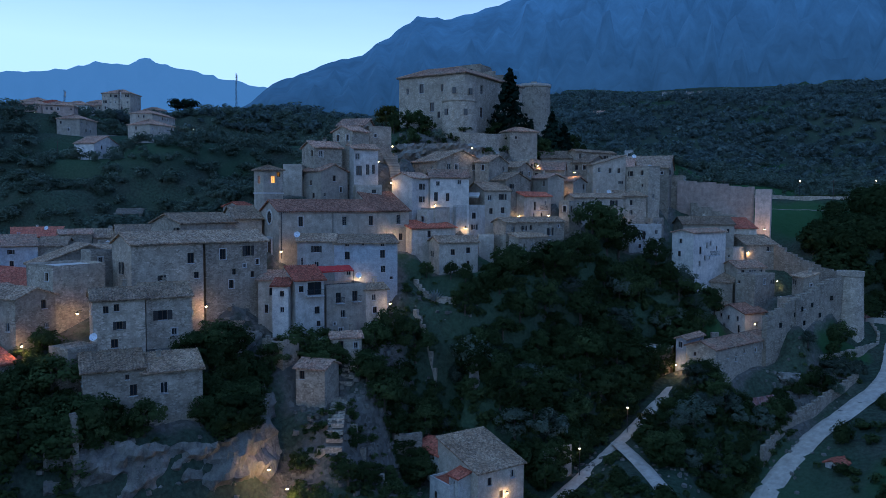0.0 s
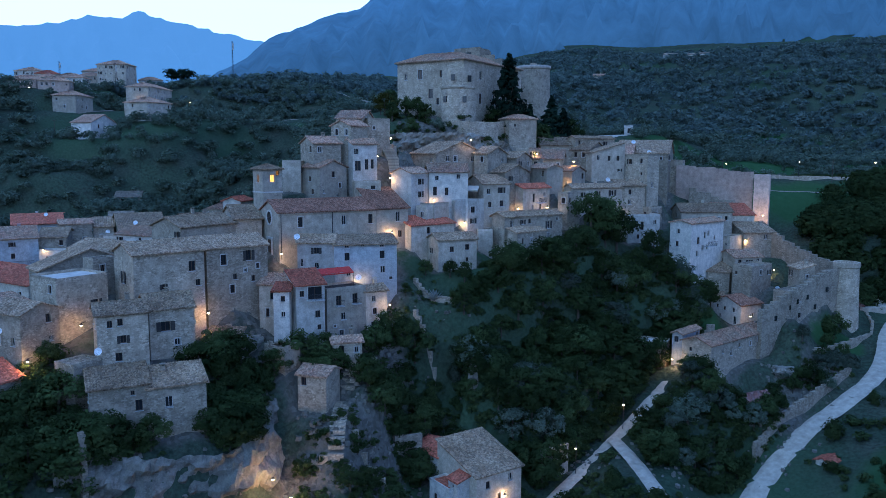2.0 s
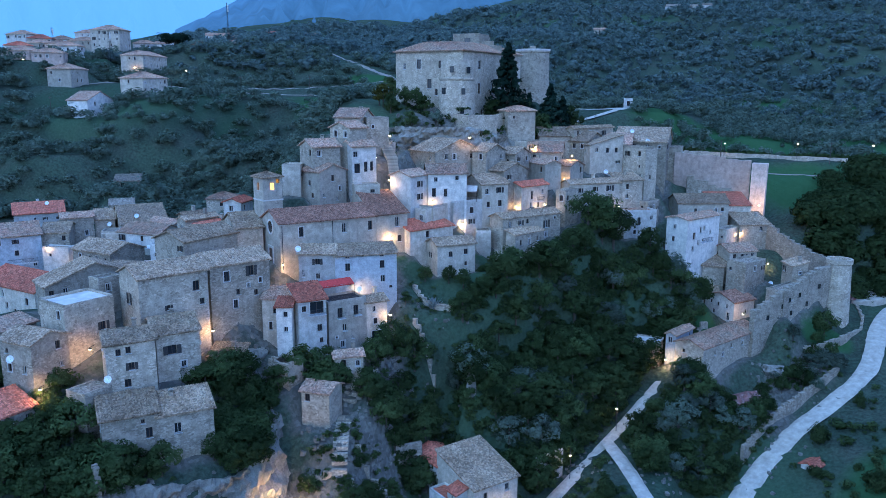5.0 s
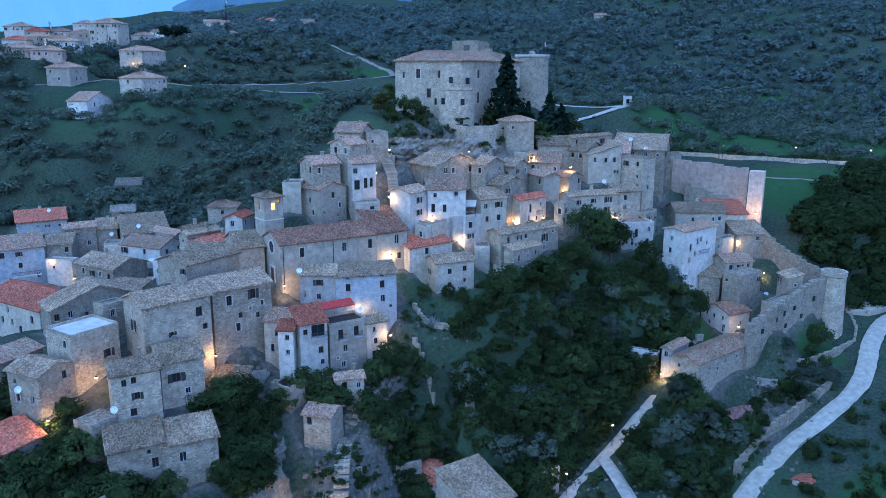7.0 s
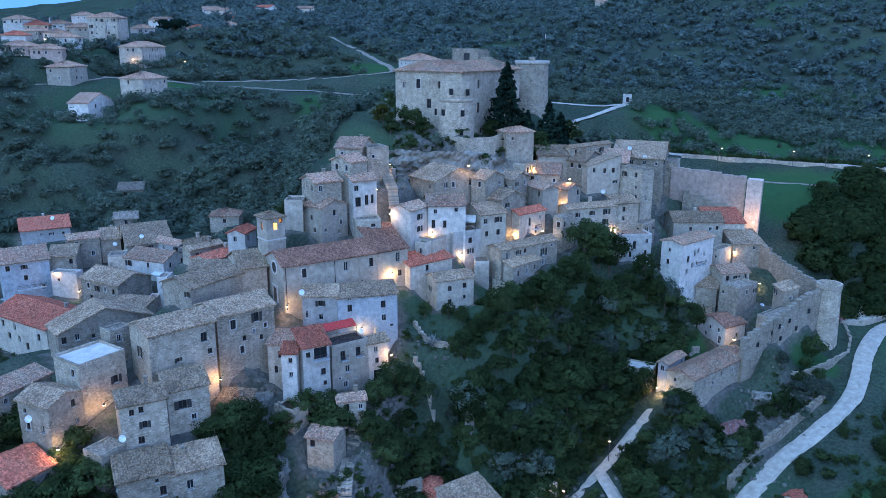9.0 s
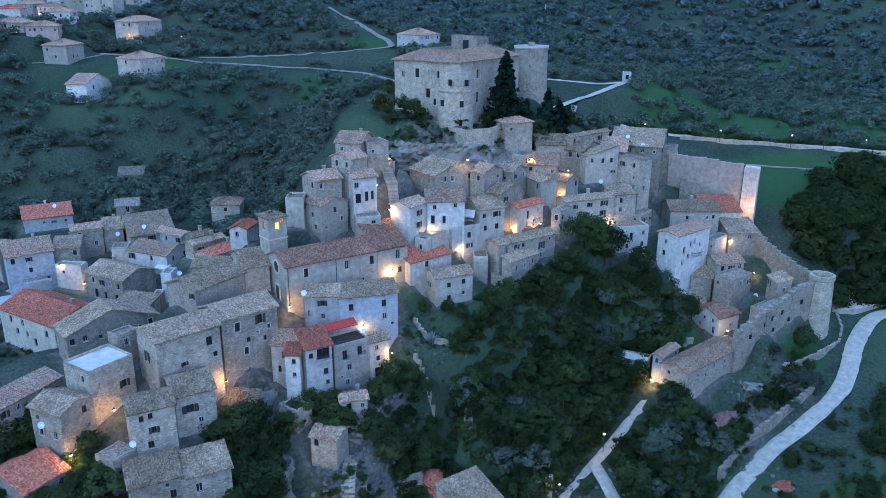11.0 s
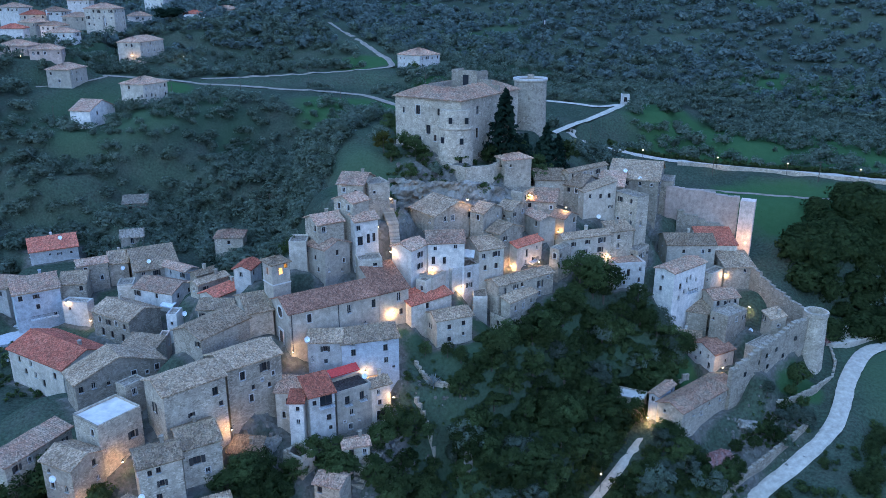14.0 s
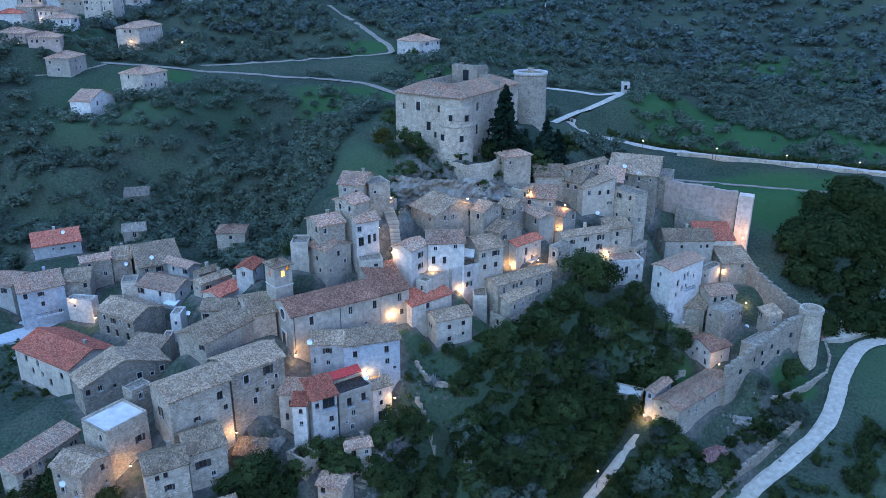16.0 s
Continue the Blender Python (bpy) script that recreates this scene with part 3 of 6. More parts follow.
house(-60.6, 162.0, 91.0, 5.1, 6.1, 6.0, 42, "F", "stone", "stone")
house(-56.7, 147.0, 79.4, 5.2, 4.4, 4.6, 30, "F", "stone", "plaster", front=[(.7,.6,.9,.7)], side=[])
house(-45.9, 170.1, 85.2, 10.0, 13.1, 4.8, -40, "L", "grey", "stone")
house(-36.3, 171.7, 85.8, 3.8, 7.6, 4.2, -23, "L", "grey", "stone")
house(-49.1, 152.5, 79.2, 5.3, 6.1, 6.8, -20, "R", "pink", "white", front=[], side=[(.5,1.3,.9,1.2),(.5,3.9,.9,1.2)], shutters=1.0)
house(-43.1, 159.1, 79.2, 8.1, 8.4, 7.0, 21, "L", "pink", "white", front=[(.2,.9,.8,1),(.15,3.2,.8,1.8),(.75,.6,.8,1),(.45,3.4,.7,1.6)])
house(-35.6, 165.1, 77.4, 8.9, 6.3, 6.2, -50, "R", "grey", "plaster", front=[], side=[(.2,1.1,.9,1.2),(.68,.9,.9,1.2),(.25,3.9,.8,1.2),(.7,3.7,.9,1.3)])
house(-39.1, 158.8, 74.5, 4.5, 7.5, 5.5, -44, "F", "stone", "white", front=[(.5,3,.7,1.6)], side=[(.6,1.2,1,1.3),(.6,3.7,.8,1.1)])
house(-27.3, 172.3, 76.9, 4.0, 8.9, 5.6, -32, "R", "red", "plaster", front=[], side=[(.4,1.4,.8,1.9),(.8,1.2,.7,1),(.35,3.9,.7,1.3),(.65,3.8,.7,1.5)])
house(-25.1, 181.1, 81.7, 7.8, 4.4, 5.0, -49, "L", "pink", "plaster")
house(-26.0, 192.0, 85.3, 7.7, 10.8, 3.5, 4, "L", "pink", "stone")
house(-14.2, 182.7, 76.7, 4.0, 13.2, 5.6, -54, "R", "grey", "plaster", front=[], side=[(.2,1.2,.7,1),(.5,1,.7,1),(.8,.8,1,1.3),(.78,3.2,.8,1.3),(.45,3.4,.7,1.3)])
house(-4.2, 185.7, 69.2, 7.7, 8.4, 6.6, 25, "F", "pink", "white", front=[(.3,1.6,.7,1.1),(.45,1.3,.8,1.9),(.85,.9,.7,1.1),(.82,3.6,.7,1.2),(.33,4.2,.7,1)], shutters=0.0)
house(9.6, 189.5, 65.4, 5.6, 13.4, 9.0, -35, "R", "pink", "white", front=[(.4,1.6,.7,1.0),(.35,4.4,.8,1.2)], side=[(.22,3.4,1,1.6),(.42,2.4,.9,1.5),(.52,2.2,.6,1.1),(.72,3.4,.6,1),(.5,5.4,.6,1),(.2,6.6,.8,1.2),(.36,5.4,.7,1.2)], rise=0.22, shutters=0.1)
house(-3.8, 197.2, 80.0, 7.6, 4.2, 9.5, -40, "F", "stone", "stone")
house(-12.8, 197.0, 82.8, 4.5, 8.9, 7.5, -59, "SL", "grey", "plaster")
house(-3.3, 220.4, 82.3, 13.5, 17.5, 8.0, -5, "L", "grey", "stone")
house(5.3, 223.8, 78.0, 3.4, 8.3, 10.0, -6, "F", "stone", "stone")
house(-9.4, 209.8, 87.0, 6.6, 13.3, 3.0, -1, "L", "pink", "stone")
house(-16.6, 205.2, 90.0, 15.6, 2.3, 4.0, 55, "L", "grey", "stone")
house(-26.0, 200.8, 86.2, 7.6, 9.9, 6.0, 15, "L", "grey", "stone")
house(-33.7, 191.9, 94.0, 5.1, 7.6, 4.5, -52, "H", "pink", "stone")
house(11.3, 206.6, 67.6, 12.6, 9.0, 8.2, 14, "L", "grey", "plaster", front=[(.35,1.5,.7,1),(.75,1.4,.7,1.1),(.88,1.2,.7,1)], side=[(.3,1.2,.7,1.2)])
house(18.6, 211.6, 66.2, 9.5, 8.5, 8.6, 14, "SL", "red", "plaster", front=[], side=[(.2,1.2,.8,1.6),(.5,1.4,.8,1.6),(.3,4,.8,1.6)])
house(23.6, 205.0, 64.8, 7.8, 7.2, 6.2, 20, "SL", "grey", "stone", rise=.4, front=[(.7,.6,.8,1.1)])
house(19.7, 193.4, 60.3, 7.3, 6.6, 6.0, 30, "L", "pink", "plaster")
house(18.2, 180.7, 52.6, 8.0, 6.6, 4.9, -45, "R", "brown", "white", front=[(.2,.8,.6,.8),(.45,1.0,.6,.9),(.75,.9,.7,1.1),(.3,2.8,.7,1.0),(.8,2.8,.9,1.8)], side=[(.6,2.2,.8,1.0)], shutters=0.0, chimney=False)
house(13.2, 185.9, 53.0, 4.9, 5.3, 4.5, 6, "L", "grey", "white")
house(7.0, 161.2, 49.3, 2.2, 7.6, 5.2, -28, "R", "pink", "blue")
house(14.7, 163.3, 47.5, 6.4, 20.8, 6.0, -35, "R", "pink", "stone", front=[(.3,1.2,.6,.8),(.5,3.5,.9,1.2)], side=[(.2,1.5,.6,.8),(.35,2.4,.6,.8),(.5,1.2,.6,.8),(.7,1.4,.6,.9),(.85,1,.6,.9)])
house(19.3, 152.3, 41.4, 3.5, 6.0, 3.0, -46, "R", "rust", "stone")
house(0.4, 161.6, 46.0, 6.4, 4.6, 5.6, -10, "F", "terrace", "stone", front=[(.8,3.2,1.0,1.8)], side=[])
house(-38.5, 146.6, 66.8, 5.2, 8.3, 6.6, -50, "R", "grey", "plaster", front=[(.4,2,.6,1)], side=[(.35,1.5,.9,1.1),(.75,1.2,.9,1.1),(.35,4.3,.9,1.1),(.75,3.8,.6,.8)])
house(-44.5, 148.4, 71.4, 11.1, 4.7, 4.6, 55, "SL", "red", "plaster")
house(-34.4, 157.6, 69.4, 3.1, 5.6, 4.6, 16, "F", "stone", "plaster")
house(-26.3, 163.8, 71.2, 4.3, 16.2, 5.8, -40, "R", "grey", "stone", front=[], side=[(.12,1,.8,2),(.3,.9,.7,1),(.42,.8,.7,1),(.75,1.5,.9,1.6),(.9,.8,.5,.6),(.75,4,.7,1.2)])
house(-25.7, 159.1, 69.0, 2.6, 9.3, 5.0, -29, "SR", "grey", "stone", front=[], side=[(.2,1.4,.6,1.2),(.5,1.5,.6,1.2),(.8,1.2,.6,1)])
house(-28.6, 156.2, 66.0, 4.9, 3.5, 4.0, -36, "F", "stone", "stone")
house(-25.5, 114.9, 35.3, 10.3, 8.9, 6.2, -39, "SR", "grey", "plaster", front=[(.6,2.5,.7,.9)], side=[(.25,1.2,.8,1.2),(.75,.9,.8,1.2),(.5,3.6,.7,1.2)])
house(-188.0, 227.3, 94.0, 7.4, 14.7, 6.0, 5, "L", "pink", "white")
house(-100.6, 328.0, 105.0, 13.0, 12.8, 8.0, -26, "H", "pink", "white", dense=.8)
house(-176.7, 241.6, 100.5, 10.1, 12.2, 7.0, -7, "H", "pink", "plaster")
house(-214.0, 247.7, 104.0, 8.8, 13.0, 7.0, 13, "H", "pink", "plaster")
house(-218.0, 299.4, 109.0, 9.9, 22.7, 9.0, 10, "H", "pink", "plaster")
house(-84.9, 102.5, 67.0, 2.7, 4.0, 6.0, -20, "F", "stone", "stone")
house(-129.1, 141.8, 62.0, 6.4, 2.8, 6.0, 7, "F", "stone", "white")
house(-120.4, 148.9, 66.0, 3.6, 4.6, 5.0, 27, "F", "stone", "plaster")
house(-100.9, 129.1, 64.0, 4.1, 4.4, 3.0, 0, "L", "grey", "plaster")
house(-96.2, 128.3, 64.0, 1.7, 3.5, 5.0, 21, "F", "stone", "rose_wall")
house(-97.1, 133.9, 66.0, 2.2, 4.0, 6.0, 15, "F", "stone", "white", front=[(.5,1.5,.5,.7)], side=[])
house(-30.4, 187.7, 87.0, 3.2, 6.6, 4.0, -16, "F", "stone", "stone")
house(-19.6, 185.5, 81.0, 4.1, 5.7, 5.0, -26, "L", "pink", "plaster")
house(-31.9, 172.1, 79.0, 2.7, 6.7, 5.0, -25, "L", "grey", "stone")
house(-2.9, 192.3, 71.0, 6.9, 6.8, 6.0, -22, "F", "stone", "stone")
house(18.2, 199.5, 64.0, 2.7, 6.8, 6.0, -31, "F", "stone", "plaster")
house(32.1, 181.5, 56.0, 4.1, 18.9, 5.0, -36, "F", "stone", "stone")
house(15.4, 192.2, 58.0, 4.8, 9.6, 5.0, -9, "SL", "grey", "stone")
house(-44.1, 153.0, 73.5, 4.0, 4.8, 6.0, -24, "F", "stone", "plaster")
house(-18.7, 174.5, 73.0, 2.5, 5.5, 8.0, -25, "F", "stone", "stone")
house(-6.4, 189.0, 75.0, 6.2, 4.6, 7.6, 34, "SL", "grey", "stone", front=[(.35,1,.8,1.2),(.35,3.3,.8,1.2)])
house(-17.0, 201.2, 85.0, 4.8, 10.7, 6.0, -19, "L", "grey", "stone")
house(-31.6, 179.0, 82.0, 3.9, 7.1, 7.0, -19, "L", "grey", "stone")
house(-31.4, 170.1, 79.0, 4.0, 8.2, 7.0, -29, "L", "grey", "stone")
house(-84.4, 133.8, 71.5, 9.9, 5.9, 4.0, 14, "L", "grey", "stone")
house(-98.4, 123.9, 64.5, 7.6, 5.1, 4.0, -0, "SL", "grey", "stone")
house(-44.8, 150.5, 73.0, 2.6, 4.2, 6.0, -19, "F", "stone", "plaster")
house(32.0, 185.7, 59.0, 5.3, 3.4, 6.0, -74, "SL", "grey", "stone")
house(21.6, 185.2, 59.0, 4.7, 8.0, 6.0, -38, "F", "stone", "stone")
house(-59.1, 164.1, 86.0, 3.7, 7.2, 5.0, -0, "ruin", "grey", "stone")


# ---- far houses on the ridge ----
for x, y, z, w, d, h, r, tile, wl in ((-241.7, 256, 112.5, 13, 10, 6, 10, "pink", "rose_wall"), (-227, 254, 111.5, 12, 9, 6, 30, "pink", "rose_wall"), (-246, 286, 116, 12, 10, 6, 20, "pink", "white"),
                                      (-270, 326, 120, 13, 10, 7, 5, "pink", "plaster"), (-249, 318, 118, 15, 12, 13, 12, "pink", "plaster"), (-254, 350, 121, 12, 9, 6, 40, "pink", "white")):
    house(x, y, z + 2.2, w * 0.92, d * 0.92, h - 2.4, r, "H", tile, wl, dense=0.75)
for x, y, z, w, d, h, r, tile, wl in ((-277, 292, 118, 11, 9, 5, 25, "red", "white"), (-279, 307, 119, 12, 9, 6, -10, "pink", "plaster"), (-262, 300, 118, 10, 9, 6, 15, "pink", "white"),
                                      (-238, 375, 122.5, 11, 9, 5, 20, "red", "white"), (-232, 397, 124.5, 13, 9, 5, 0, "pink", "rose_wall"), (-222, 415, 126, 11, 9, 5, 25, "pink", "plaster")):
    house(x, y, z + 2.2, w * 0.92, d * 0.92, h - 2.4, r, "H", tile, wl, dense=0.75)
for x, y, z, w, d, h, r, tile, wl in ((-296, 341, 123, 12, 10, 6, 10, "pink", "white"), (-290, 320, 121, 12, 10, 7, 35, "red", "plaster"), (-310, 330, 124, 13, 10, 7, 0, "pink", "white"),
                                      (-267, 466, 131.5, 14, 10, 6, 15, "pink", "white"), (-250, 440, 128.5, 12, 9, 6, -5, "red", "plaster"), (-300, 365, 126, 12, 9, 8, 20, "pink", "white")):
    house(x, y, z + 2.2, w * 0.92, d * 0.92, h - 2.4, r, "H", tile, wl, dense=0.75)


# ---- houses at the foot of the village ----
house(-68.5, 85.0, 51.5, 7.3, 5.5, 8.0, 43, "SL", "grey", "stone", front=[(.72, .9, .5, .6), (.82, 2.2, .9, 1.5)], side=[], shutters=0.0)
house(-63.2, 89.95, 52.4, 7.6, 5.5, 6.4, 43, "SL", "grey", "stone", front=[(.35, 1.6, 1.0, 1.5)], side=[])
house(-33.0, 119.0, 36.5, 6.5, 5.5, 4.8, -39, "L", "red", "grey", front=[], side=[])


house(-29.4, 110.3, 34.5, 5.2, 3.2, 4.6, -39, "F", "red", "white", front=[(.3, 1.6, .9, 1.2)], side=[], shutters=0.0)
house(-27.2, 109.3, 34.5, 2.4, 2.6, 6.2, -39, "SL", "red", "white", front=[(.5, .8, .6, .8)], side=[], chimney=False, shutters=0.0)


# ---- castle ----
def castle():
    x, y, base, w, d, h, rot = -51.3, 203.9, 96.0, 20.0, 30.8, 17.0, -17
    FOOT.append((x, y, base + 4.0, w, d, rot))
    rnd = random.Random(5)
    top = tagged(new("castle"), "large weathered stone castle with round towers on the hilltop", "castle")
    top.matrix_basis = pose(x, y, base, 0, 0, rot)
    hw, hd, b = w / 2, d / 2, Build()
    front = [(6.4, 2.2, 1.3, 2.3), (13.0, 2.6, 1.0, 1.8), (9.6, 7.0, 1.3, 2.3), (6.6, 10.2, 1.4, 3.0), (2.2, 3.0, 0.9, 1.6), (11.9, 9.4, 0.8, 1.6)]
    side = [(2.0, 2.6, 0.9, 1.6), (7.5, 2.4, 1.2, 2.2), (7.5, 8.0, 1.2, 2.6), (14.5, 8.0, 1.3, 2.6), (9.0, 14.5, 0.9, 1.4), (14.0, 14.0, 0.8, 1.2), (20.5, 3.0, 1.1, 2.0), (26.0, 3.5, 1.0, 1.8)]
    for p0, ux, nrm, width, turn, spec in (((-hw, -hd), (1, 0), (0, -1), w, 0.0, front), ((hw, -hd), (0, 1), (1, 0), d, math.pi / 2, side),
                                           ((hw, hd), (-1, 0), (0, 1), w, math.pi, ()), ((-hw, hd), (0, -1), (-1, 0), d, -math.pi / 2, ())):
        holes = [(u, u + ww, h - v - hh, h - v) for u, v, ww, hh in spec]
        wall_panel(b, p0, ux, nrm, width, -8, h, holes, 0.5)
        put_windows(top, holes, p0, ux, turn, rnd, 0, ())
    # cornice below the eaves
    b.box(-hw - 0.25, -hd - 0.25, h - 0.5, hw + 0.25, -hd, h)
    b.box(hw, -hd, h - 0.5, hw + 0.25, hd, h)
    part("wall", b.mesh("wall", "stone"), top)
    r, o, k, up = Build(), 0.6, 5.2, 2.3
    a, c = hw + o, hd + o
    slope(r, (-a, -c, h - 0.2), (a, -c, h - 0.2), (hw - k, -hd + k, h + up), (-hw + k, -hd + k, h + up), rnd=rnd)
    slope(r, (a, -c, h - 0.2), (a, c, h - 0.2), (hw - k, hd - k, h + up), (hw - k, -hd + k, h + up), rnd=rnd)
    slope(r, (-a, c, h - 0.2), (-a, -c, h - 0.2), (-hw + k, -hd + k, h + up), (-hw + k, hd - k, h + up), rnd=rnd)
    slope(r, (a, c, h - 0.2), (-a, c, h - 0.2), (-hw + k, hd - k, h + up), (hw - k, hd - k, h + up), rnd=rnd)
    part("roof", r.mesh("roof", "tile_pink"), top, "faded tile roof round a courtyard")
    inner = Build()
    inner.box(-hw + k - 0.3, -hd + k - 0.3, h - 1, hw - k + 0.3, -hd + k + 0.3, h + up).box(hw - k - 0.3, -hd + k + 0.3, h - 1, hw - k + 0.3, hd - k - 0.3, h + up)
    inner.box(-hw + k - 0.3, hd - k - 0.3, h - 1, hw - k + 0.3, hd - k + 0.3, h + up).box(-hw + k - 0.3, -hd + k + 0.3, h - 1, -hw + k + 0.3, hd - k - 0.3, h + up)
    part("courtyard_wall", inner.mesh("courtyard_wall", "stone"), top)
    # corner bastion, lower than the eaves
    t = Build()
    t.ring(4.9, -8, 4.2, 9.5).ring(4.2, 9.5, 4.45, 9.8).ring(4.45, 9.8, 4.45, 10.2).ring(4.45, 10.2, 4.1, 10.3).ring(4.1, 10.3, 4.0, 14.5, cap=True)
    part("bastion", t.mesh("bastion", "stone", False), top, "round corner bastion", Matrix.Translation((hw - 2.6, -hd + 1.6, 0)))
    for az, z in ((-105, 6.3), (-38, 6.2), (-42, 1.6), (-40, -2.0), (-75, 11.4), (-20, 11.2)):
        wnd = Build()
        wnd.box(-0.45, -0.1, 0, 0.45, 0.25, 1.5)
        ca, sa = math.cos(radians(az)), math.sin(radians(az))
        part("slit_window", wnd.mesh("slit_window", "pane"), top, "", Matrix.Translation((hw - 2.6 + 4.5 * ca, -hd + 1.6 + 4.5 * sa, z)) @ Matrix.Rotation(radians(az + 90), 4, "Z"))
    # great round tower behind
    g = Build()
    g.ring(5.1, -8, 4.7, 17.8, 32).ring(4.7, 17.8, 4.95, 18.0, 32).ring(4.95, 18.0, 4.95, 18.8, 32).ring(4.95, 18.8, 4.3, 18.8, 32).ring(4.3, 18.8, 4.3, 17.9, 32).ring(4.3, 17.9, 0.1, 17.85, 32, cap=True)
    g.box(-0.8, -0.6, 17.85, 0.8, 0.6, 19.8)
    rim = Build()
    rim.ring(4.98, 18.35, 4.98, 18.85, 32).ring(4.98, 18.85, 4.25, 18.85, 32).ring(4.25, 18.85, 4.25, 18.4, 32)
    tower = part("round_tower", g.mesh("round_tower", "stone"), top, "great round tower with a pale rim")
    tower.matrix_basis = top.matrix_basis.inverted() @ Matrix.Translation((-35.5, 226.0, base))
    part("rim", rim.mesh("rim", "frame_pale"), tower, "pale stone rim")
    # ruined upper block over the roof
    q = Build()
    q.box(-4.5, 3.5, h, 3.5, 4.2, h + 5.2).box(2.8, 4.2, h, 3.5, 9, h + 5.0).box(-4.5, 4.2, h, -3.8, 9, h + 5.2).box(-4.5, 9, h, 3.5, 9.7, h + 4.6)
    q.box(3.5, 4.0, h, 7.5, 4.6, h + 3.0).box(7.5, 4.0, h, 10, 4.6, h + 1.8)
    part("ruined_block", q.mesh("ruined_block", "stone"), top, "roofless upper storey")
    hole = Build()
    hole.box(-0.9, 3.4, h + 1.2, 0.9, 3.48, h + 4.0)
    part("dark_opening", hole.mesh("dark_opening", "pane"), top)


castle()


# ---- rampart, round tower, garden walls ----
def wall_run(name, label, pts, thick, material, crenel=0.0, kind=""):
    """An upright wall along points (x, y, foot, head)."""
    rnd, b = random.Random(len(pts) * 7 + int(abs(pts[0][0]))), Build()
    for (xa, ya, fa, ha), (xb, yb, fb, hb) in zip(pts, pts[1:]):
        run = math.hypot(xb - xa, yb - ya)
        n = max(2, int(run / 1.5))
        nx, ny = -(yb - ya) / run * thick / 2, (xb - xa) / run * thick / 2
        for i in range(n):
            s, e = i / n, (i + 1) / n
            jag = rnd.uniform(-0.12, 0.12) + (crenel * rnd.random() if crenel else 0)
            c = []
            for t in (s, e):
                px, py = xa + (xb - xa) * t, ya + (yb - ya) * t
                f, hh = fa + (fb - fa) * t, ha + (hb - ha) * (s + e) / 2 + jag
                c.append(((px - nx, py - ny, f), (px + nx, py + ny, f), (px - nx, py - ny, hh), (px + nx, py + ny, hh)))
            A, B = c
            b.quad(A[0], B[0], B[2], A[2])
            b.quad(B[1], A[1], A[3], B[3])
            b.quad(A[2], B[2], B[3], A[3])
            b.quad(A[0], A[2], A[3], A[1])
            b.quad(B[0], B[1], B[3], B[2])
    ob = new(name, b.mesh(name, material))
    return tagged(ob, label, "wall", "", kind)


wall_run("rampart", "tall rose-coloured rampart wall lit from below by warm lamps", [(5.0, 219.5, 70, 86.9), (15, 219.5, 70, 85.9), (24.6, 219.5, 68, 84.7)], 1.6, "rose_wall", 0.45)
wall_run("ruined_wall", "broken brown foot of an old wall before the rampart", [(8.5, 216.8, 70, 80.6), (12, 216.9, 70, 79.0), (16, 217.2, 70, 77.8), (20, 217.6, 69, 76.4), (22.6, 217.9, 69, 75.2)], 1.5, "stone", 1.3)
ob = new("rampart_tower", Build().box(-1.9, -1.8, -17, 1.9, 1.8, 0.4).mesh("rampart_tower", "rose_wall"))
ob.matrix_basis = pose(26.9, 219.0, 84.2, 0, 0, -12)
tagged(ob, "square rose-coloured rampart tower lit by a warm lamp", "tower")


def round_tower():
    b = Build()
    b.ring(3.3, -18, 2.6, -1.0, 28).ring(2.6, -1.0, 2.8, -0.8, 28).ring(2.8, -0.8, 2.8, 0.2, 28).ring(2.8, 0.2, 2.25, 0.2, 28).ring(2.25, 0.2, 2.25, -1.2, 28).ring(2.25, -1.2, 0.1, -1.2, 28, cap=True)
    ob = new("round_tower", b.mesh("round_tower", "stone"))
    ob.matrix_basis = pose(41.5, 187.8, 66.0)
    tagged(ob, "round stone corner tower with a flat rim", "tower")


round_tower()
wall_run("town_wall", "high stone town wall stepping down the slope", [(28, 203, 60, 71), (33, 197, 56, 67.5), (39.5, 189.5, 52, 65.5)], 0.9, "stone", 0.7)
wall_run("town_wall", "long stone wall of ruined houses above the lane", [(21.5, 167.0, 46, 57.8), (26.6, 172.0, 47, 60.6), (35.6, 182.6, 50, 64.0), (40, 187, 50, 65)], 1.2, "stone", 0.5)
GARDEN = [(31, 170.0, 45, 50.0), (34.5, 171.2, 45, 50.2), (38.5, 174.6, 45, 50.6), (42.1, 178.7, 45, 51.0), (46.7, 185.0, 46, 51.0), (48.2, 190.5, 47, 52.4), (47.6, 195.5, 48, 54.2)]
wall_run("garden_wall", "curved stone garden wall beside the road", GARDEN, 0.6, "stone", 0.1)
wall_run("retaining_wall", "low stone retaining wall along the gravel road", [(18.6, 142.0, 30, 38.6), (25.3, 151.5, 35, 42.7), (32.4, 159.0, 38, 45.6), (38.6, 166.0, 41, 48.0)], 0.7, "stone", 0.1)
wall_run("retaining_wall", "pale curved retaining wall below the houses", [(-31, 150, 56, 68), (-28, 150, 56, 68), (-25.5, 152.5, 57, 68.5)], 0.8, "blue", 0.1)


# ---- ground ----
ROAD = [(75, 203, 55), (61.5, 199.6, 54), (55.3, 194.9, 53), (49.8, 183.3, 51), (44.8, 168.6, 47), (35.9, 156.7, 43), (27.6, 148.4, 39), (18.9, 135.9, 33), (12, 120, 28), (8, 100, 22)]
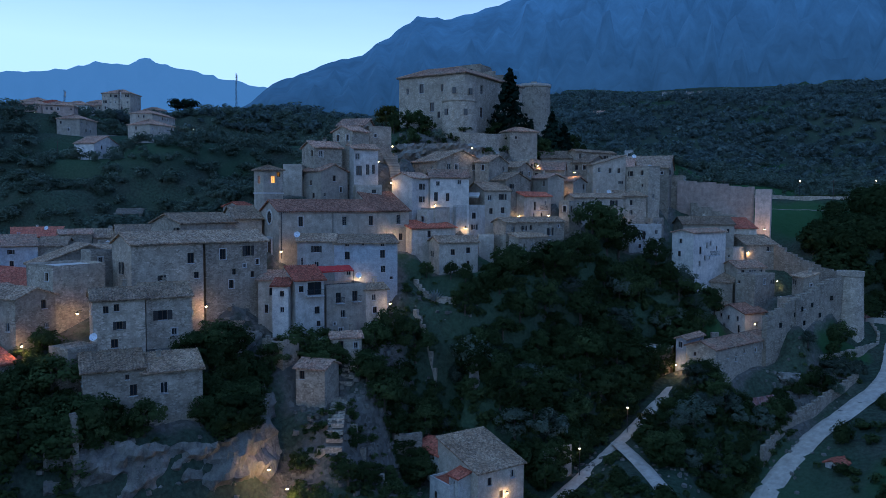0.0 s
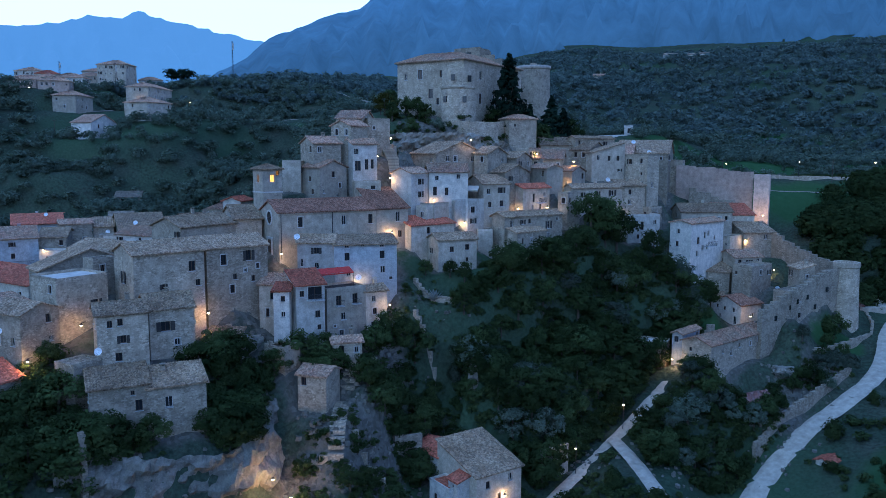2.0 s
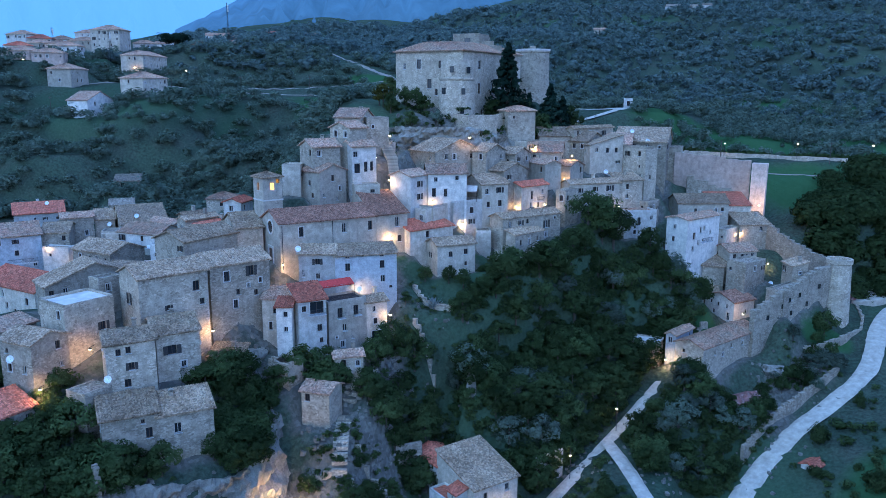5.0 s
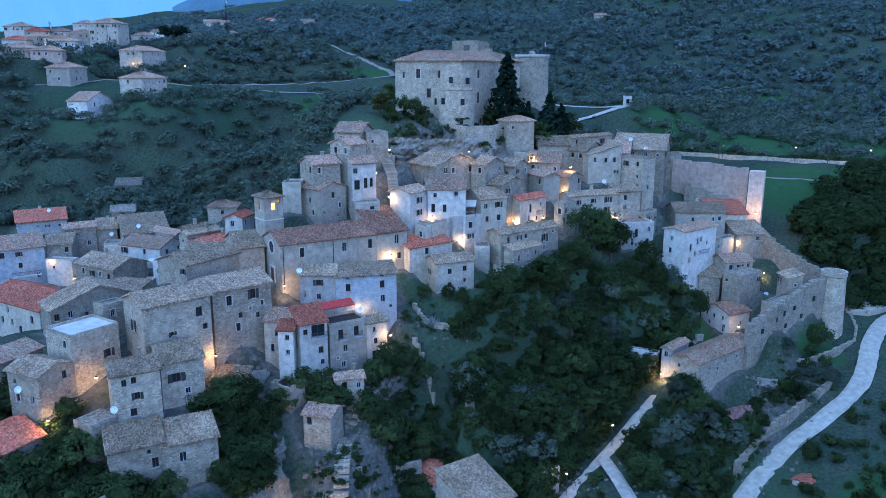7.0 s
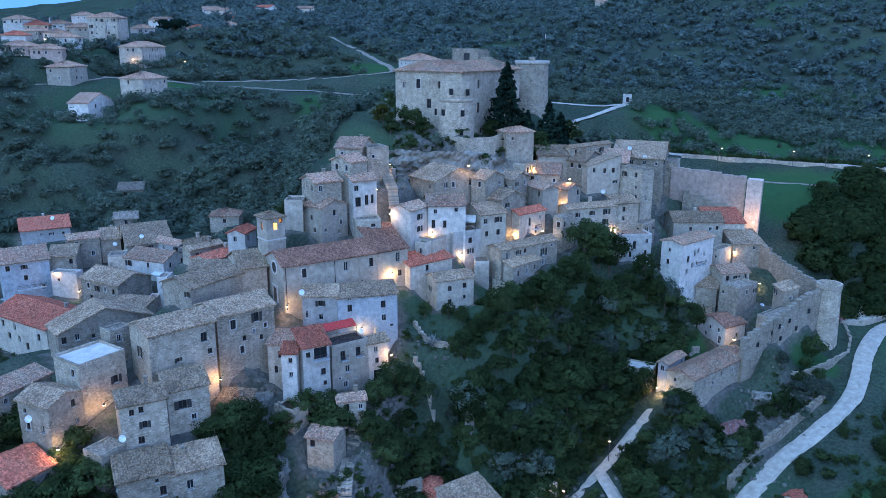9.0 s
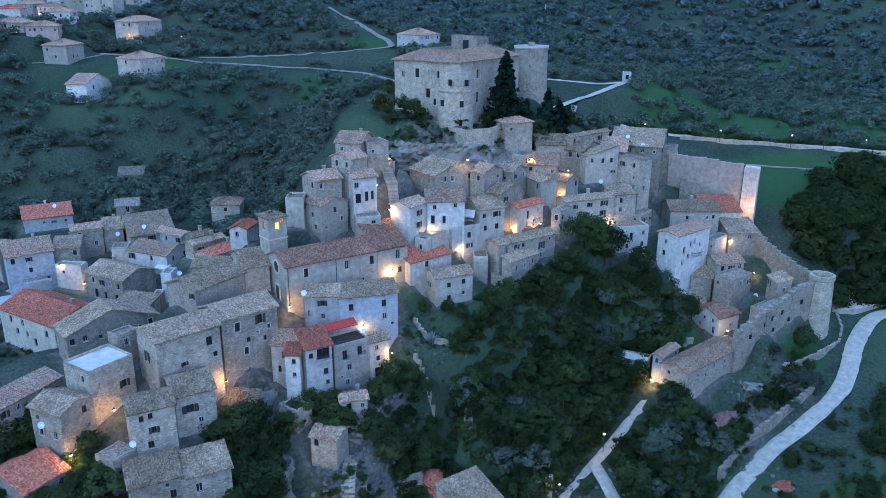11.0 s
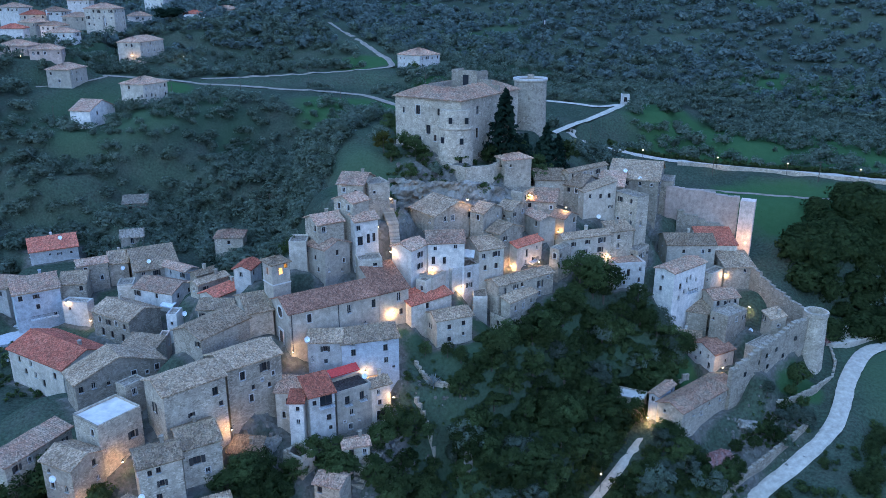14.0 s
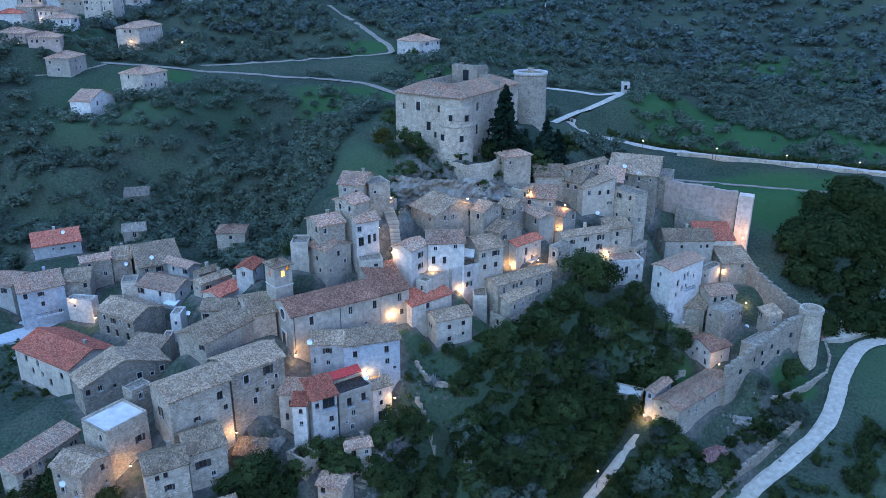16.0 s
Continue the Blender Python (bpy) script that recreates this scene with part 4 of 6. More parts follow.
PATHWAY = [(5.4, 157.8, 46.5), (-1.5, 144.4, 41.5), (-6.4, 136, 38), (-14.1, 120.3, 34), (-20, 108, 31), (-24, 95, 28)]
HIGH_ROAD = [(-30, 279, 87.8), (-10, 277.8, 84.6), (6.4, 274.5, 83.1), (33, 272.6, 82.1), (53.6, 270.9, 82), (71, 266, 82), (100, 258, 81), (130, 250, 80)]
MEADOW_TRACK = [(8, 248.5, 79.7), (42.6, 250.3, 78.7), (67.3, 248.6, 78.9), (95, 244, 78)]
FARM_TRACK = [(-222, 240, 104.4), (-215.5, 245, 104.6), (-211, 256, 105.5), (-209, 264.4, 106.4)]
LANE_UP = [(-181, 285, 104), (-166, 301, 103.5), (-147, 315, 104), (-129, 318, 105.6), (-112, 321, 107.5), (-116, 333, 109), (-124, 343, 110.6), (-136, 358, 112.8), (-153, 376, 116.2), (-172, 396, 119)]
DRIVE = [(-34, 272, 91), (-28, 282.7, 92.7), (-23.4, 287, 93.9), (-17, 296, 95.9), (-13, 308, 96.9), (-21, 304, 96.5), (-30.3, 311, 96.3), (-44, 312, 97)]
BRANCH = [(-5.8, 137.2, 38.7), (-2.6, 130.5, 38.4), (0.6, 122.5, 38.0), (2.6, 117.0, 37.6)]
CRAG = [(-70, 74.5, 46, 51.5), (-64, 79.0, 44.5, 51), (-59, 83.8, 43.5, 49.5), (-54, 89.3, 42, 48.8), (-51.6, 94, 41.5, 49.5), (-53.5, 99, 43, 51.5), (-56.5, 104.7, 46, 53.2)]
LANE = [(-214, 268, 106), (-187, 272.9, 104.5), (-175, 277.6, 102.8), (-162, 281.5, 102.2), (-142.5, 282, 101.4), (-131.5, 283, 101.2), (-118.6, 287, 100.1), (-108, 284.4, 99.7), (-96, 277.5, 98.3), (-82, 268, 97)]
SPOTS = []


def spot(*p):
    SPOTS.append(p)


def curve(line):
    """A smooth line through points, ten steps between two."""
    pts, dense = [Vector(p) for p in line], []
    for k in range(len(pts) - 1):
        p0, p1, p2, p3 = pts[max(k - 1, 0)], pts[k], pts[k + 1], pts[min(k + 2, len(pts) - 1)]
        for s in range(10):
            t = s / 10
            dense.append(0.5 * (2 * p1 + (p2 - p0) * t + (2 * p0 - 5 * p1 + 4 * p2 - p3) * t * t + (3 * p1 - p0 - 3 * p2 + p3) * t ** 3))
    return dense


for line in (ROAD, PATHWAY, HIGH_ROAD, LANE, LANE_UP, DRIVE, BRANCH, MEADOW_TRACK, FARM_TRACK):
    for p in curve(line)[::3]:
        spot(*p)
for x, y, foot, head in CRAG:
    spot(x - 1.6, y + 1.6, head - 0.4), spot(x + 2.2, y - 2.0, foot - 2.0), spot(x + 5.5, y - 5.0, foot - 4.0), spot(x - 4.5, y + 4.0, head + 0.6)
# level ground round the castle
for k in range(18):
    a = 2 * math.pi * k / 18
    u, v = 13.5 * math.cos(a), 19 * math.sin(a)
    spot(-51.3 + u * 0.956 + v * 0.292, 203.9 - u * 0.292 + v * 0.956, 100.8 - 4.5 * max(0, math.cos(a + 0.7)))
spot(-11, 311, 97), spot(-30, 290, 93), spot(-96, 312, 106), spot(-112, 325, 108), spot(-122, 226, 84), spot(-150, 190, 73)
spot(-107, 176, 70), spot(-165, 160, 63), spot(-195, 170, 72), spot(-180, 200, 84), spot(48, 229, 71), spot(44, 195, 54)
spot(70, 178, 47), spot(56, 168, 45), spot(23, 300, 87), spot(80, 310, 86), spot(80, 235, 74), spot(110, 205, 62), spot(-29, 126, 51)
spot(-36, 121, 47), spot(-38, 135, 63), spot(-15, 145, 51), spot(-8, 158, 54), spot(-20, 135, 46), spot(-5, 170, 60), spot(12, 176, 57)
spot(0, 100, 27), spot(-38, 104, 40), spot(-42, 90, 34),  spot(-80, 62, 48)
spot(-110, 75, 56), spot(-125, 100, 58), spot(-145, 125, 60), spot(22, 105, 24), spot(62, 130, 33), spot(110, 150, 38), spot(0, 45, 12)
spot(-60, 30, 24), spot(100, 60, 15), spot(0, -60, 0), spot(-150, 10, 28), spot(160, 0, 5), spot(0, -250, 0), spot(-220, 330, 122), spot(-260, 290, 112)
spot(-55.0, 151.5, 85.6), spot(-53.5, 154.5, 87.2), spot(-55.5, 157, 88.8), spot(-56.5, 160.5, 91), spot(-54, 163, 91.5), spot(-52, 166, 89), spot(22.5, 153.5, 42.0), spot(29.5, 161.5, 45.0), spot(35.5, 168, 47.2), spot(38, 178, 49.6), spot(42.5, 182.5, 50.2), spot(35, 174, 49), spot(44, 188, 51), spot(37, 168.5, 46), spot(44, 176, 47.5), spot(48.5, 184.5, 50), spot(-60, 262, 95), spot(-20, 250, 90), spot(-42, 186, 96), spot(-45, 183.5, 96), spot(-49, 182, 96), spot(-67, 190, 99), spot(-76, 205, 101), spot(-74, 222, 101), spot(-58, 188, 98), spot(-38, 184, 92), spot(-48, 175, 88), spot(-30, 196, 93), spot(-24, 215, 92), spot(-35, 235, 93)


def ground_marks():
    """Spot heights with the feet and corners of the houses, and the plans of the houses that cut into the slope."""
    if MARKS.get("count") != (len(SPOTS), len(FOOT)):
        pts = SPOTS + [(f[0], f[1], f[2] + 0.4) for f in FOOT]
        for fx, fy, fz, fw, fd, frot in FOOT:
            c, s = math.cos(radians(frot)), math.sin(radians(frot))
            for u, v, up in ((-0.5, -0.5, 0.0), (0.5, -0.5, 0.0), (0.5, 0.5, 0.8), (-0.5, 0.5, 0.8), (0.5, 0.0, 0.3), (0.0, -0.5, 0.0)):
                pts.append((fx + u * fw * c - v * fd * s, fy + u * fw * s + v * fd * c, fz + up))
        cut = [(*f[:5], math.cos(radians(f[5])), math.sin(radians(f[5]))) for f in FOOT if 60 < math.hypot(f[0], f[1]) < 235]
        MARKS.update(count=(len(SPOTS), len(FOOT)), pts=np.array(pts, float).T, cut=np.array(cut, float).T)
    return MARKS["pts"], MARKS["cut"]


MARKS = {}


def near_z(x, y):
    """Blend of the marks; the land never climbs over the foot of a house on its downhill side."""
    (px, py, pz), (fx, fy, fz, fw, fd, c, s) = ground_marks()
    x, y = x[:, None], y[:, None]
    wgt = 1 / ((x - px) ** 2 + (y - py) ** 2 + 9.0) ** 3
    near = (wgt @ pz) / wgt.sum(1)
    dx, dy = x - fx, y - fy
    off = np.maximum(np.abs(dx * c + dy * s) - fw / 2, np.abs(-dx * s + dy * c) - fd / 2)
    rear = (dx * fx + dy * fy) / np.hypot(fx, fy) > 0.3 * np.maximum(fw, fd)
    cap = fz + 0.4 + np.where(rear, 5.0, 2.4) * np.maximum(off - np.where(rear, 0.4, 0.9), 0)
    return np.minimum(near, cap.min(1))


def ground_z(x, y):
    """Height of the land: the marks near the village, rising evenly to the far slopes."""
    x, y = np.asarray(x, float), np.asarray(y, float)
    fx, fy = x.ravel(), y.ravel()
    near = np.concatenate([near_z(fx[k:k + 1500], fy[k:k + 1500]) for k in range(0, len(fx), 1500)]).reshape(x.shape)
    r = np.hypot(x, y)
    west = np.clip((np.degrees(np.arctan2(-x, np.maximum(y, 1))) - 26) / 18, 0, 1)
    far = 80 + (0.098 - 0.052 * west) * np.maximum(r, 1) + 0.05 * np.clip(r - 480, 0, 1500) * np.clip((x + 0.32 * y) / (0.2 * r + 1), 0, 1) + 6 * np.sin(x / 90 + 1) * np.cos(y / 120) + 4 * np.sin(x / 37 + y / 51)
    far = np.where(y > 0, far, 80 + 0.098 * r * 0.2)
    t = np.clip((r - 330) / 200, 0, 1)
    t = t * t * (3 - 2 * t)
    rough = 0.5 * np.sin(x / 3.1 + 2 * np.sin(y / 5)) * np.cos(y / 3.7) + 0.35 * np.sin(x / 1.7 + y / 2.3)
    return near * (1 - t) + far * t + rough * 0.6


def grid_axis(center, half, n, tight):
    s = np.linspace(-1, 1, n)
    return center + half * np.sinh(s * tight) / np.sinh(tight)


gx, gy = grid_axis(-40, 2400, 300, 4.6), grid_axis(150, 2400, 300, 4.6)
GX, GY = np.meshgrid(gx, gy)
GZ = ground_z(GX, GY)
gv = np.stack([GX.ravel(), GY.ravel(), GZ.ravel()], 1).tolist()
n = len(gx)
gf = [(j * n + i, j * n + i + 1, (j + 1) * n + i + 1, (j + 1) * n + i) for j in range(n - 1) for i in range(n - 1)]
gm = mesh_of("ground", gv, gf, "grass_ground", True)
# trodden earth and paving between the houses, bare rock under the castle
paved = np.zeros(GX.shape)
for fx, fy, fz, fw, fd, frot in FOOT:
    if np.hypot(fx + 40, fy - 140) < 130:
        c, q = math.cos(radians(frot)), math.sin(radians(frot))
        u, v = np.abs((GX - fx) * c + (GY - fy) * q) - fw / 2, np.abs(-(GX - fx) * q + (GY - fy) * c) - fd / 2
        paved = np.maximum(paved, np.clip(1.15 - np.maximum(u, v) / 2.6, 0, 1))
for cx, cy, cr in ((-48, 180, 11), (-36, 180, 9), (-46, 117, 5), (24, 153, 5), (28, 160, 4), (34, 166.5, 4), (-54, 156, 5), (-51, 164, 4), (-55, 122, 4), (-62, 121, 4), (-48, 136, 3), (-44, 104, 5), (-40, 109, 4), (-48, 98, 4), (-37, 104, 4), (-50, 110, 4), (-45, 92, 5), (-43.5, 123, 3)):
    paved = np.maximum(paved, np.clip(1.6 - np.hypot(GX - cx, GY - cy) / cr, 0, 1))
attr = gm.color_attributes.new("paving", "FLOAT_COLOR", "POINT")
fields = np.zeros(GX.shape)
for cx, cy, cr in ((45, 246, 26), (25, 300, 34), (70, 305, 36), (110, 320, 36), (52, 132, 18), (78, 152, 22), (-100, 262, 26), (-125, 330, 14), (-185, 262, 14), (-78, 300, 16), (38, 178, 6), (10, 172, 5), (-100, 400, 40), (60, 400, 40)):
    fields = np.maximum(fields, np.clip(1.7 - 1.2 * np.hypot(GX - cx, (GY - cy) * 1.6) / cr, 0, 1))
mask = np.stack([paved.ravel(), fields.ravel(), np.zeros(GX.size), np.ones(GX.size)], 1)
attr.data.foreach_set("color", mask.ravel().astype(np.float32))
tagged(new("ground", gm), "grassy hillside with scrub and bare earth", "ground", "", "structure")


def strip(name, label, line, width, material, lift=0.25):
    """A road laid on the land along a line of points."""
    dense = curve(line)
    v, f, rnd = [], [], random.Random(3)
    for k in range(len(dense) - 1):
        u = (dense[k + 1] - dense[k]).normalized()
        nn = Vector((-u.y, u.x, 0)).normalized()
        z = dense[k].z + 0.15
        for s in (-1, -0.5, 0.5, 1):
            q = dense[k] + nn * s * width / 2 * (1 + (rnd.uniform(-0.05, 0.05) if abs(s) == 1 else 0))
            zz = max(z, float(ground_z(q.x, q.y)) if q.y > 240 else 0.5 * z + 0.5 * float(ground_z(q.x, q.y))) + lift
            v.append((q.x, q.y, zz - (0.25 if abs(s) == 1 else 0)))
    for k in range(len(dense) - 2):
        for s in range(3):
            a = k * 4 + s
            f.append((a, a + 1, a + 5, a + 4))
    tagged(new(name, mesh_of(name, v, f, material)), label, "road", "", "structure")
    return dense


ROADS = [strip("road", "pale gravel road curving down the slope", ROAD, 3.8, "gravel_road"), strip("pathway", "narrow pale footpath running downhill", PATHWAY, 2.2, "gravel_road"),
         strip("pathway", "pale stepped path joining the footpath", BRANCH, 2.6, "gravel_road"),
         strip("road", "pale upper road behind the village", HIGH_ROAD, 4.4, "gravel_road"), strip("road", "grey country lane", LANE, 3.4, "lane_gravel"),
         strip("road", "narrow grey country lane past a villa", LANE_UP, 2.8, "lane_gravel"), strip("road", "pale farm drive", DRIVE, 3.2, "gravel_road"),
         strip("pathway", "worn grassy track across the meadow", MEADOW_TRACK, 1.6, "lane_gravel", 0.1), strip("pathway", "pale farm track through the grass", FARM_TRACK, 1.6, "lane_gravel", 0.1)]


ROAD_XY = np.array([(q.x, q.y) for line in ROADS for q in line])


# ---- mountains ----
def range_of(name, label, dist, base, profile, material, seed, depth):
    """A mountain range seen along a horizon: heights by bearing (degrees left of the y axis, elevation in degrees)."""
    profile = sorted(profile)
    az = np.linspace(profile[-1][0], profile[0][0], 160)
    el = np.interp(az, [p[0] for p in profile], [p[1] for p in profile])
    v, f, rows = [], [], 26
    for k in range(rows):
        t = k / (rows - 1)
        for a, e in zip(az, el):
            rr = dist - depth * (1 - t)
            head = dist * math.tan(radians(e))
            z = base + (head + 82 - base) * (t ** 1.15)
            q = Vector((a * 0.9, t * 5 + a * 0.1, seed))
            z += (noise.fractal(q, 1.0, 2.0, 6) * 0.10 * head + noise.fractal(q * 5, 1.0, 2.0, 5) * 0.02 * head) * (0.25 + math.sin(math.pi * t))
            v.append((-rr * math.sin(radians(a)), rr * math.cos(radians(a)), z))
    m = len(az)
    f = [(k * m + i + 1, k * m + i, (k + 1) * m + i, (k + 1) * m + i + 1) for k in range(rows - 1) for i in range(m - 1)]
    tagged(new(name, mesh_of(name, v, f, material, True)), label, "mountain", "", "structure")


range_of("backdrop", "distant mountain range with dusk haze painted on as blue glow", 4500, 60, [(75, 8), (60, 8.4), (48, 8.2), (45.2, 7.9), (41.7, 8.3), (39.6, 9.0), (37.7, 8.9), (36.5, 9.5), (33.9, 8.8), (31.2, 8.3), (28.5, 7.9), (26, 7.3), (20, 7)], "farthest_slope_haze", 1.0, 1800)
range_of("backdrop", "mountainside rising behind the valley with blue haze painted on as glow", 3000, 150, [(34, 4.5), (30, 6.5), (27.8, 8.2), (23.5, 9.9), (21.8, 10.2), (17.6, 13.1), (15.5, 12.9), (12, 13.6), (10, 14.4), (8, 16), (2, 17.5), (-8, 19), (-16, 20), (-30, 21), (-45, 20)], "far_slope_haze", 2.0, 1500)


# ---- trees ----
def leaf_cloud(rnd, centers, per, size, flat=1.0, heart=(0, 0, 0.45)):
    """Many small leaf sprays round clump centres (x, y, z, radius), rounded in shade like the clump they hang on."""
    v, f, nn = [], [], []
    heart = Vector(heart)
    for cx, cy, cz, cr in centers:
        mid = Vector((cx, cy, cz))
        bulge = (mid - heart).normalized() if (mid - heart).length > 0.01 else Vector((0, 0, 1))
        for _ in range(per):
            q = Vector((rnd.gauss(0, 1), rnd.gauss(0, 1), rnd.gauss(0.15, 1))).normalized()
            c = mid + Vector((q.x, q.y, q.z * flat)) * cr * rnd.uniform(0.6, 1.08)
            out = (q + bulge * 0.5 + Vector((rnd.gauss(0, 0.35), rnd.gauss(0, 0.35), rnd.gauss(0.2, 0.35)))).normalized()
            a = out.cross(Vector((rnd.gauss(0, 1), rnd.gauss(0, 1), rnd.gauss(0, 1)))).normalized()
            b = out.cross(a)
            s = size * rnd.uniform(0.6, 1.35)
            k = len(v)
            v += [c + a * s - b * s * 0.5, c + b * s * 0.9, c - a * s - b * s * 0.5]
            f.append((k, k + 1, k + 2))
            nn += [tuple((q * 0.5 + (c - heart).normalized() + out * 0.3 + Vector((0, 0, 0.15))).normalized())] * 3
    return v, f, nn


def crown_mesh(kind, seed):
    rnd = random.Random(seed)
    if kind == "fir":
        cl = []
        for k in range(170):
            t = k / 170
            r = (1 - t) ** 0.8 * 0.27 * rnd.uniform(0.35, 1.2)
            a = k * 2.4
            cl.append((r * math.cos(a), r * math.sin(a), 0.07 + 0.9 * t + rnd.uniform(-0.03, 0.03), 0.085 * (1.15 - t) * rnd.uniform(0.7, 1.2)))
        v, f, nn = leaf_cloud(rnd, cl, 22, 0.026, 0.5, (0, 0, 0.3))
        return mesh_of("crown", v, f, "leaf_fir", normals=nn)
    if kind == "cypress":
        cl = [(rnd.gauss(0, 0.03), rnd.gauss(0, 0.03), 0.1 + 0.85 * k / 26, 0.10 * math.sin(math.pi * (0.12 + 0.8 * k / 26))) for k in range(26)]
        v, f, nn = leaf_cloud(rnd, cl, 40, 0.028)
        return mesh_of("crown", v, f, "leaf_fir", normals=nn)
    if kind == "pine":
        cl = [(0.42 * rnd.uniform(0, 1) ** 0.5 * math.cos(a), 0.42 * rnd.uniform(0, 1) ** 0.5 * math.sin(a), 0.70 + rnd.uniform(-0.14, 0.14), rnd.uniform(0.1, 0.18)) for a in [rnd.uniform(0, 6.28) for _ in range(40)]]
        v, f, nn = leaf_cloud(rnd, cl, 40, 0.038, 0.7, (0, 0, 0.6))
        return mesh_of("crown", v, f, "leaf_fir", normals=nn)
    cl = []
    lean = rnd.uniform(-0.1, 0.1)
    for _ in range(34):
        a, u = rnd.uniform(0, 6.28), rnd.uniform(-0.75, 1)
        rr = 0.38 * math.sqrt(max(0.05, 1 - u * u)) * rnd.uniform(0.45, 1.15)
        cl.append((rr * math.cos(a) + lean * u, rr * math.sin(a), 0.56 + 0.33 * u * rnd.uniform(0.8, 1.1), rnd.uniform(0.07, 0.19)))
    v, f, nn = leaf_cloud(rnd, cl, 70, 0.030, 0.9, (0, 0, 0.45))
    return mesh_of("crown", v, f, {"broad": "leaf", "olive": "leaf_olive", "yellow": "leaf_yellow"}[kind], normals=nn)


def trunk_mesh(seed, h=0.62):
    rnd, b = random.Random(seed), Build()
    b.ring(0.035, -0.08, 0.025, h * 0.55, 8).ring(0.025, h * 0.55, 0.012, h, 8)
    for k in range(5):
        a, z = rnd.uniform(0, 6.28), h * rnd.uniform(0.4, 0.7)
        e = Vector((0.2 * math.cos(a), 0.2 * math.sin(a), z + 0.18))
        s = Vector((0, 0, z))
        q = Vector((-math.sin(a), math.cos(a), 0)) * 0.012
        b.quad(s - q, s + q, e + q * 0.3, e - q * 0.3)
        b.quad(s - Vector((0, 0, 0.012)), s + Vector((0, 0, 0.012)), e + Vector((0, 0, 0.004)), e - Vector((0, 0, 0.004)))
    return b.mesh("trunk", "bark")


CROWNS = {k: [crown_mesh(k, 10 + s) for s in range(4 if k == "broad" else 2)] for k in ("broad", "olive", "yellow", "fir", "pine", "cypress")}
TRUNKS = [trunk_mesh(s) for s in range(3)]
TREE_WORD = {"broad": "dark green bushy tree on the slope", "olive": "grey-green olive tree on the slope", "yellow": "yellowing autumn tree on the slope", "fir": "dark tall fir tree beside the castle", "pine": "dark umbrella pine on the ridge", "cypress": "narrow dark cypress"}
rt = random.Random(11)


def tree(x, y, h, kind="broad", wide=1.0, z=None):
    top = tagged(new("tree"), TREE_WORD[kind], "tree", kind + " trees")
    z = float(ground_z(x, y)) if z is None else z
    top.matrix_basis = Matrix.Translation((x, y, z - 0.15)) @ Matrix.Rotation(rt.uniform(0, 6.28), 4, "Z") @ Matrix.Diagonal((h * wide, h * wide, h, 1))
    part("trunk", rt.choice(TRUNKS), top)
    part("crown", rt.choice(CROWNS[kind]), top)


def free(x, y, gap=1.5):
    for fx, fy, _, w, d, rot in FOOT:
        c, s = math.cos(radians(rot)), math.sin(radians(rot))
        u, v = (x - fx) * c + (y - fy) * s, -(x - fx) * s + (y - fy) * c
        if abs(u) < w / 2 + gap and abs(v) < d / 2 + gap:
            return False
    return bool(((ROAD_XY[:, 0] - x) ** 2 + (ROAD_XY[:, 1] - y) ** 2).min() > (2.2 + gap) ** 2)


def inside(x, y, ring):
    hit = False
    for (xa, ya), (xb, yb) in zip(ring, ring[1:] + ring[:1]):
        if (ya > y) != (yb > y) and x < (xb - xa) * (y - ya) / (yb - ya) + xa:
            hit = not hit
    return hit


def grove(ring, count, low, high, kinds, gap=1.5, wide=(0.95, 1.35), apart=2.2):
    xs, ys = [p[0] for p in ring], [p[1] for p in ring]
    put, tries = [], 0
    while len(put) < count and tries < count * 40:
        tries += 1
        x, y = rt.uniform(min(xs), max(xs)), rt.uniform(min(ys), max(ys))
        if inside(x, y, ring) and free(x, y, gap) and all((x - a) ** 2 + (y - b) ** 2 > apart ** 2 for a, b in put):
            put.append((x, y))
            tree(x, y, rt.uniform(low, high), rt.choice(kinds), rt.uniform(*wide))


VALLEY = [(-44, 124), (-33, 128), (-33, 137.5), (-28.5, 143.5), (-19.5, 154), (-12, 169), (2, 176.5), (11, 176), (8, 160), (0, 148), (-8, 136), (-16, 122), (-30, 124)]
GRASSY = [(-44.5, 127), (-44, 137), (-40, 139.5), (-33.5, 136.5), (-32.5, 130), (-36, 126)]
LEFT_BANK = [(-65, 92), (-57, 88.5), (-53.5, 94), (-57.5, 104), (-55, 112), (-48, 109), (-49, 116), (-62, 104)]
OLD_GARDENS = [(-97, 73), (-72, 72.5), (-64, 80), (-60.5, 84.5), (-66, 82.5), (-74, 86), (-92, 92)]
GULLY_FOOT = [(-46, 119), (-43, 111), (-36, 112.5), (-31, 122), (-36, 128), (-43, 125)]
GULLY_FLOOR = [(-51, 101), (-46, 92), (-34, 98), (-30, 107), (-38, 110), (-44.5, 108)]
RIGHT_BANK = [(6, 150), (10, 156), (16, 152), (28, 150), (16, 136), (2, 128), (-8, 128), (0, 142)]
EAST = [(45, 165), (70, 185), (110, 190), (110, 130), (40, 120), (25, 138), (36, 152)]
UNDER_WALL = [(28, 168), (38, 170), (40, 164), (30, 158), (22, 158)]
FORE = [(-20, 118), (-8, 126), (10, 118), (4, 95), (-40, 92), (-36, 106)]
BACK_EAST = [(46, 196), (52, 235), (90, 240), (110, 200), (60, 203)]
grove(VALLEY, 110, 4.0, 7.5, ("broad", "broad", "broad", "broad", "broad", "broad", "olive"), 1.0, (0.95, 1.35), 1.9)
grove(LEFT_BANK, 40, 3.5, 6.5, ("broad",), 0.6, apart=1.7)
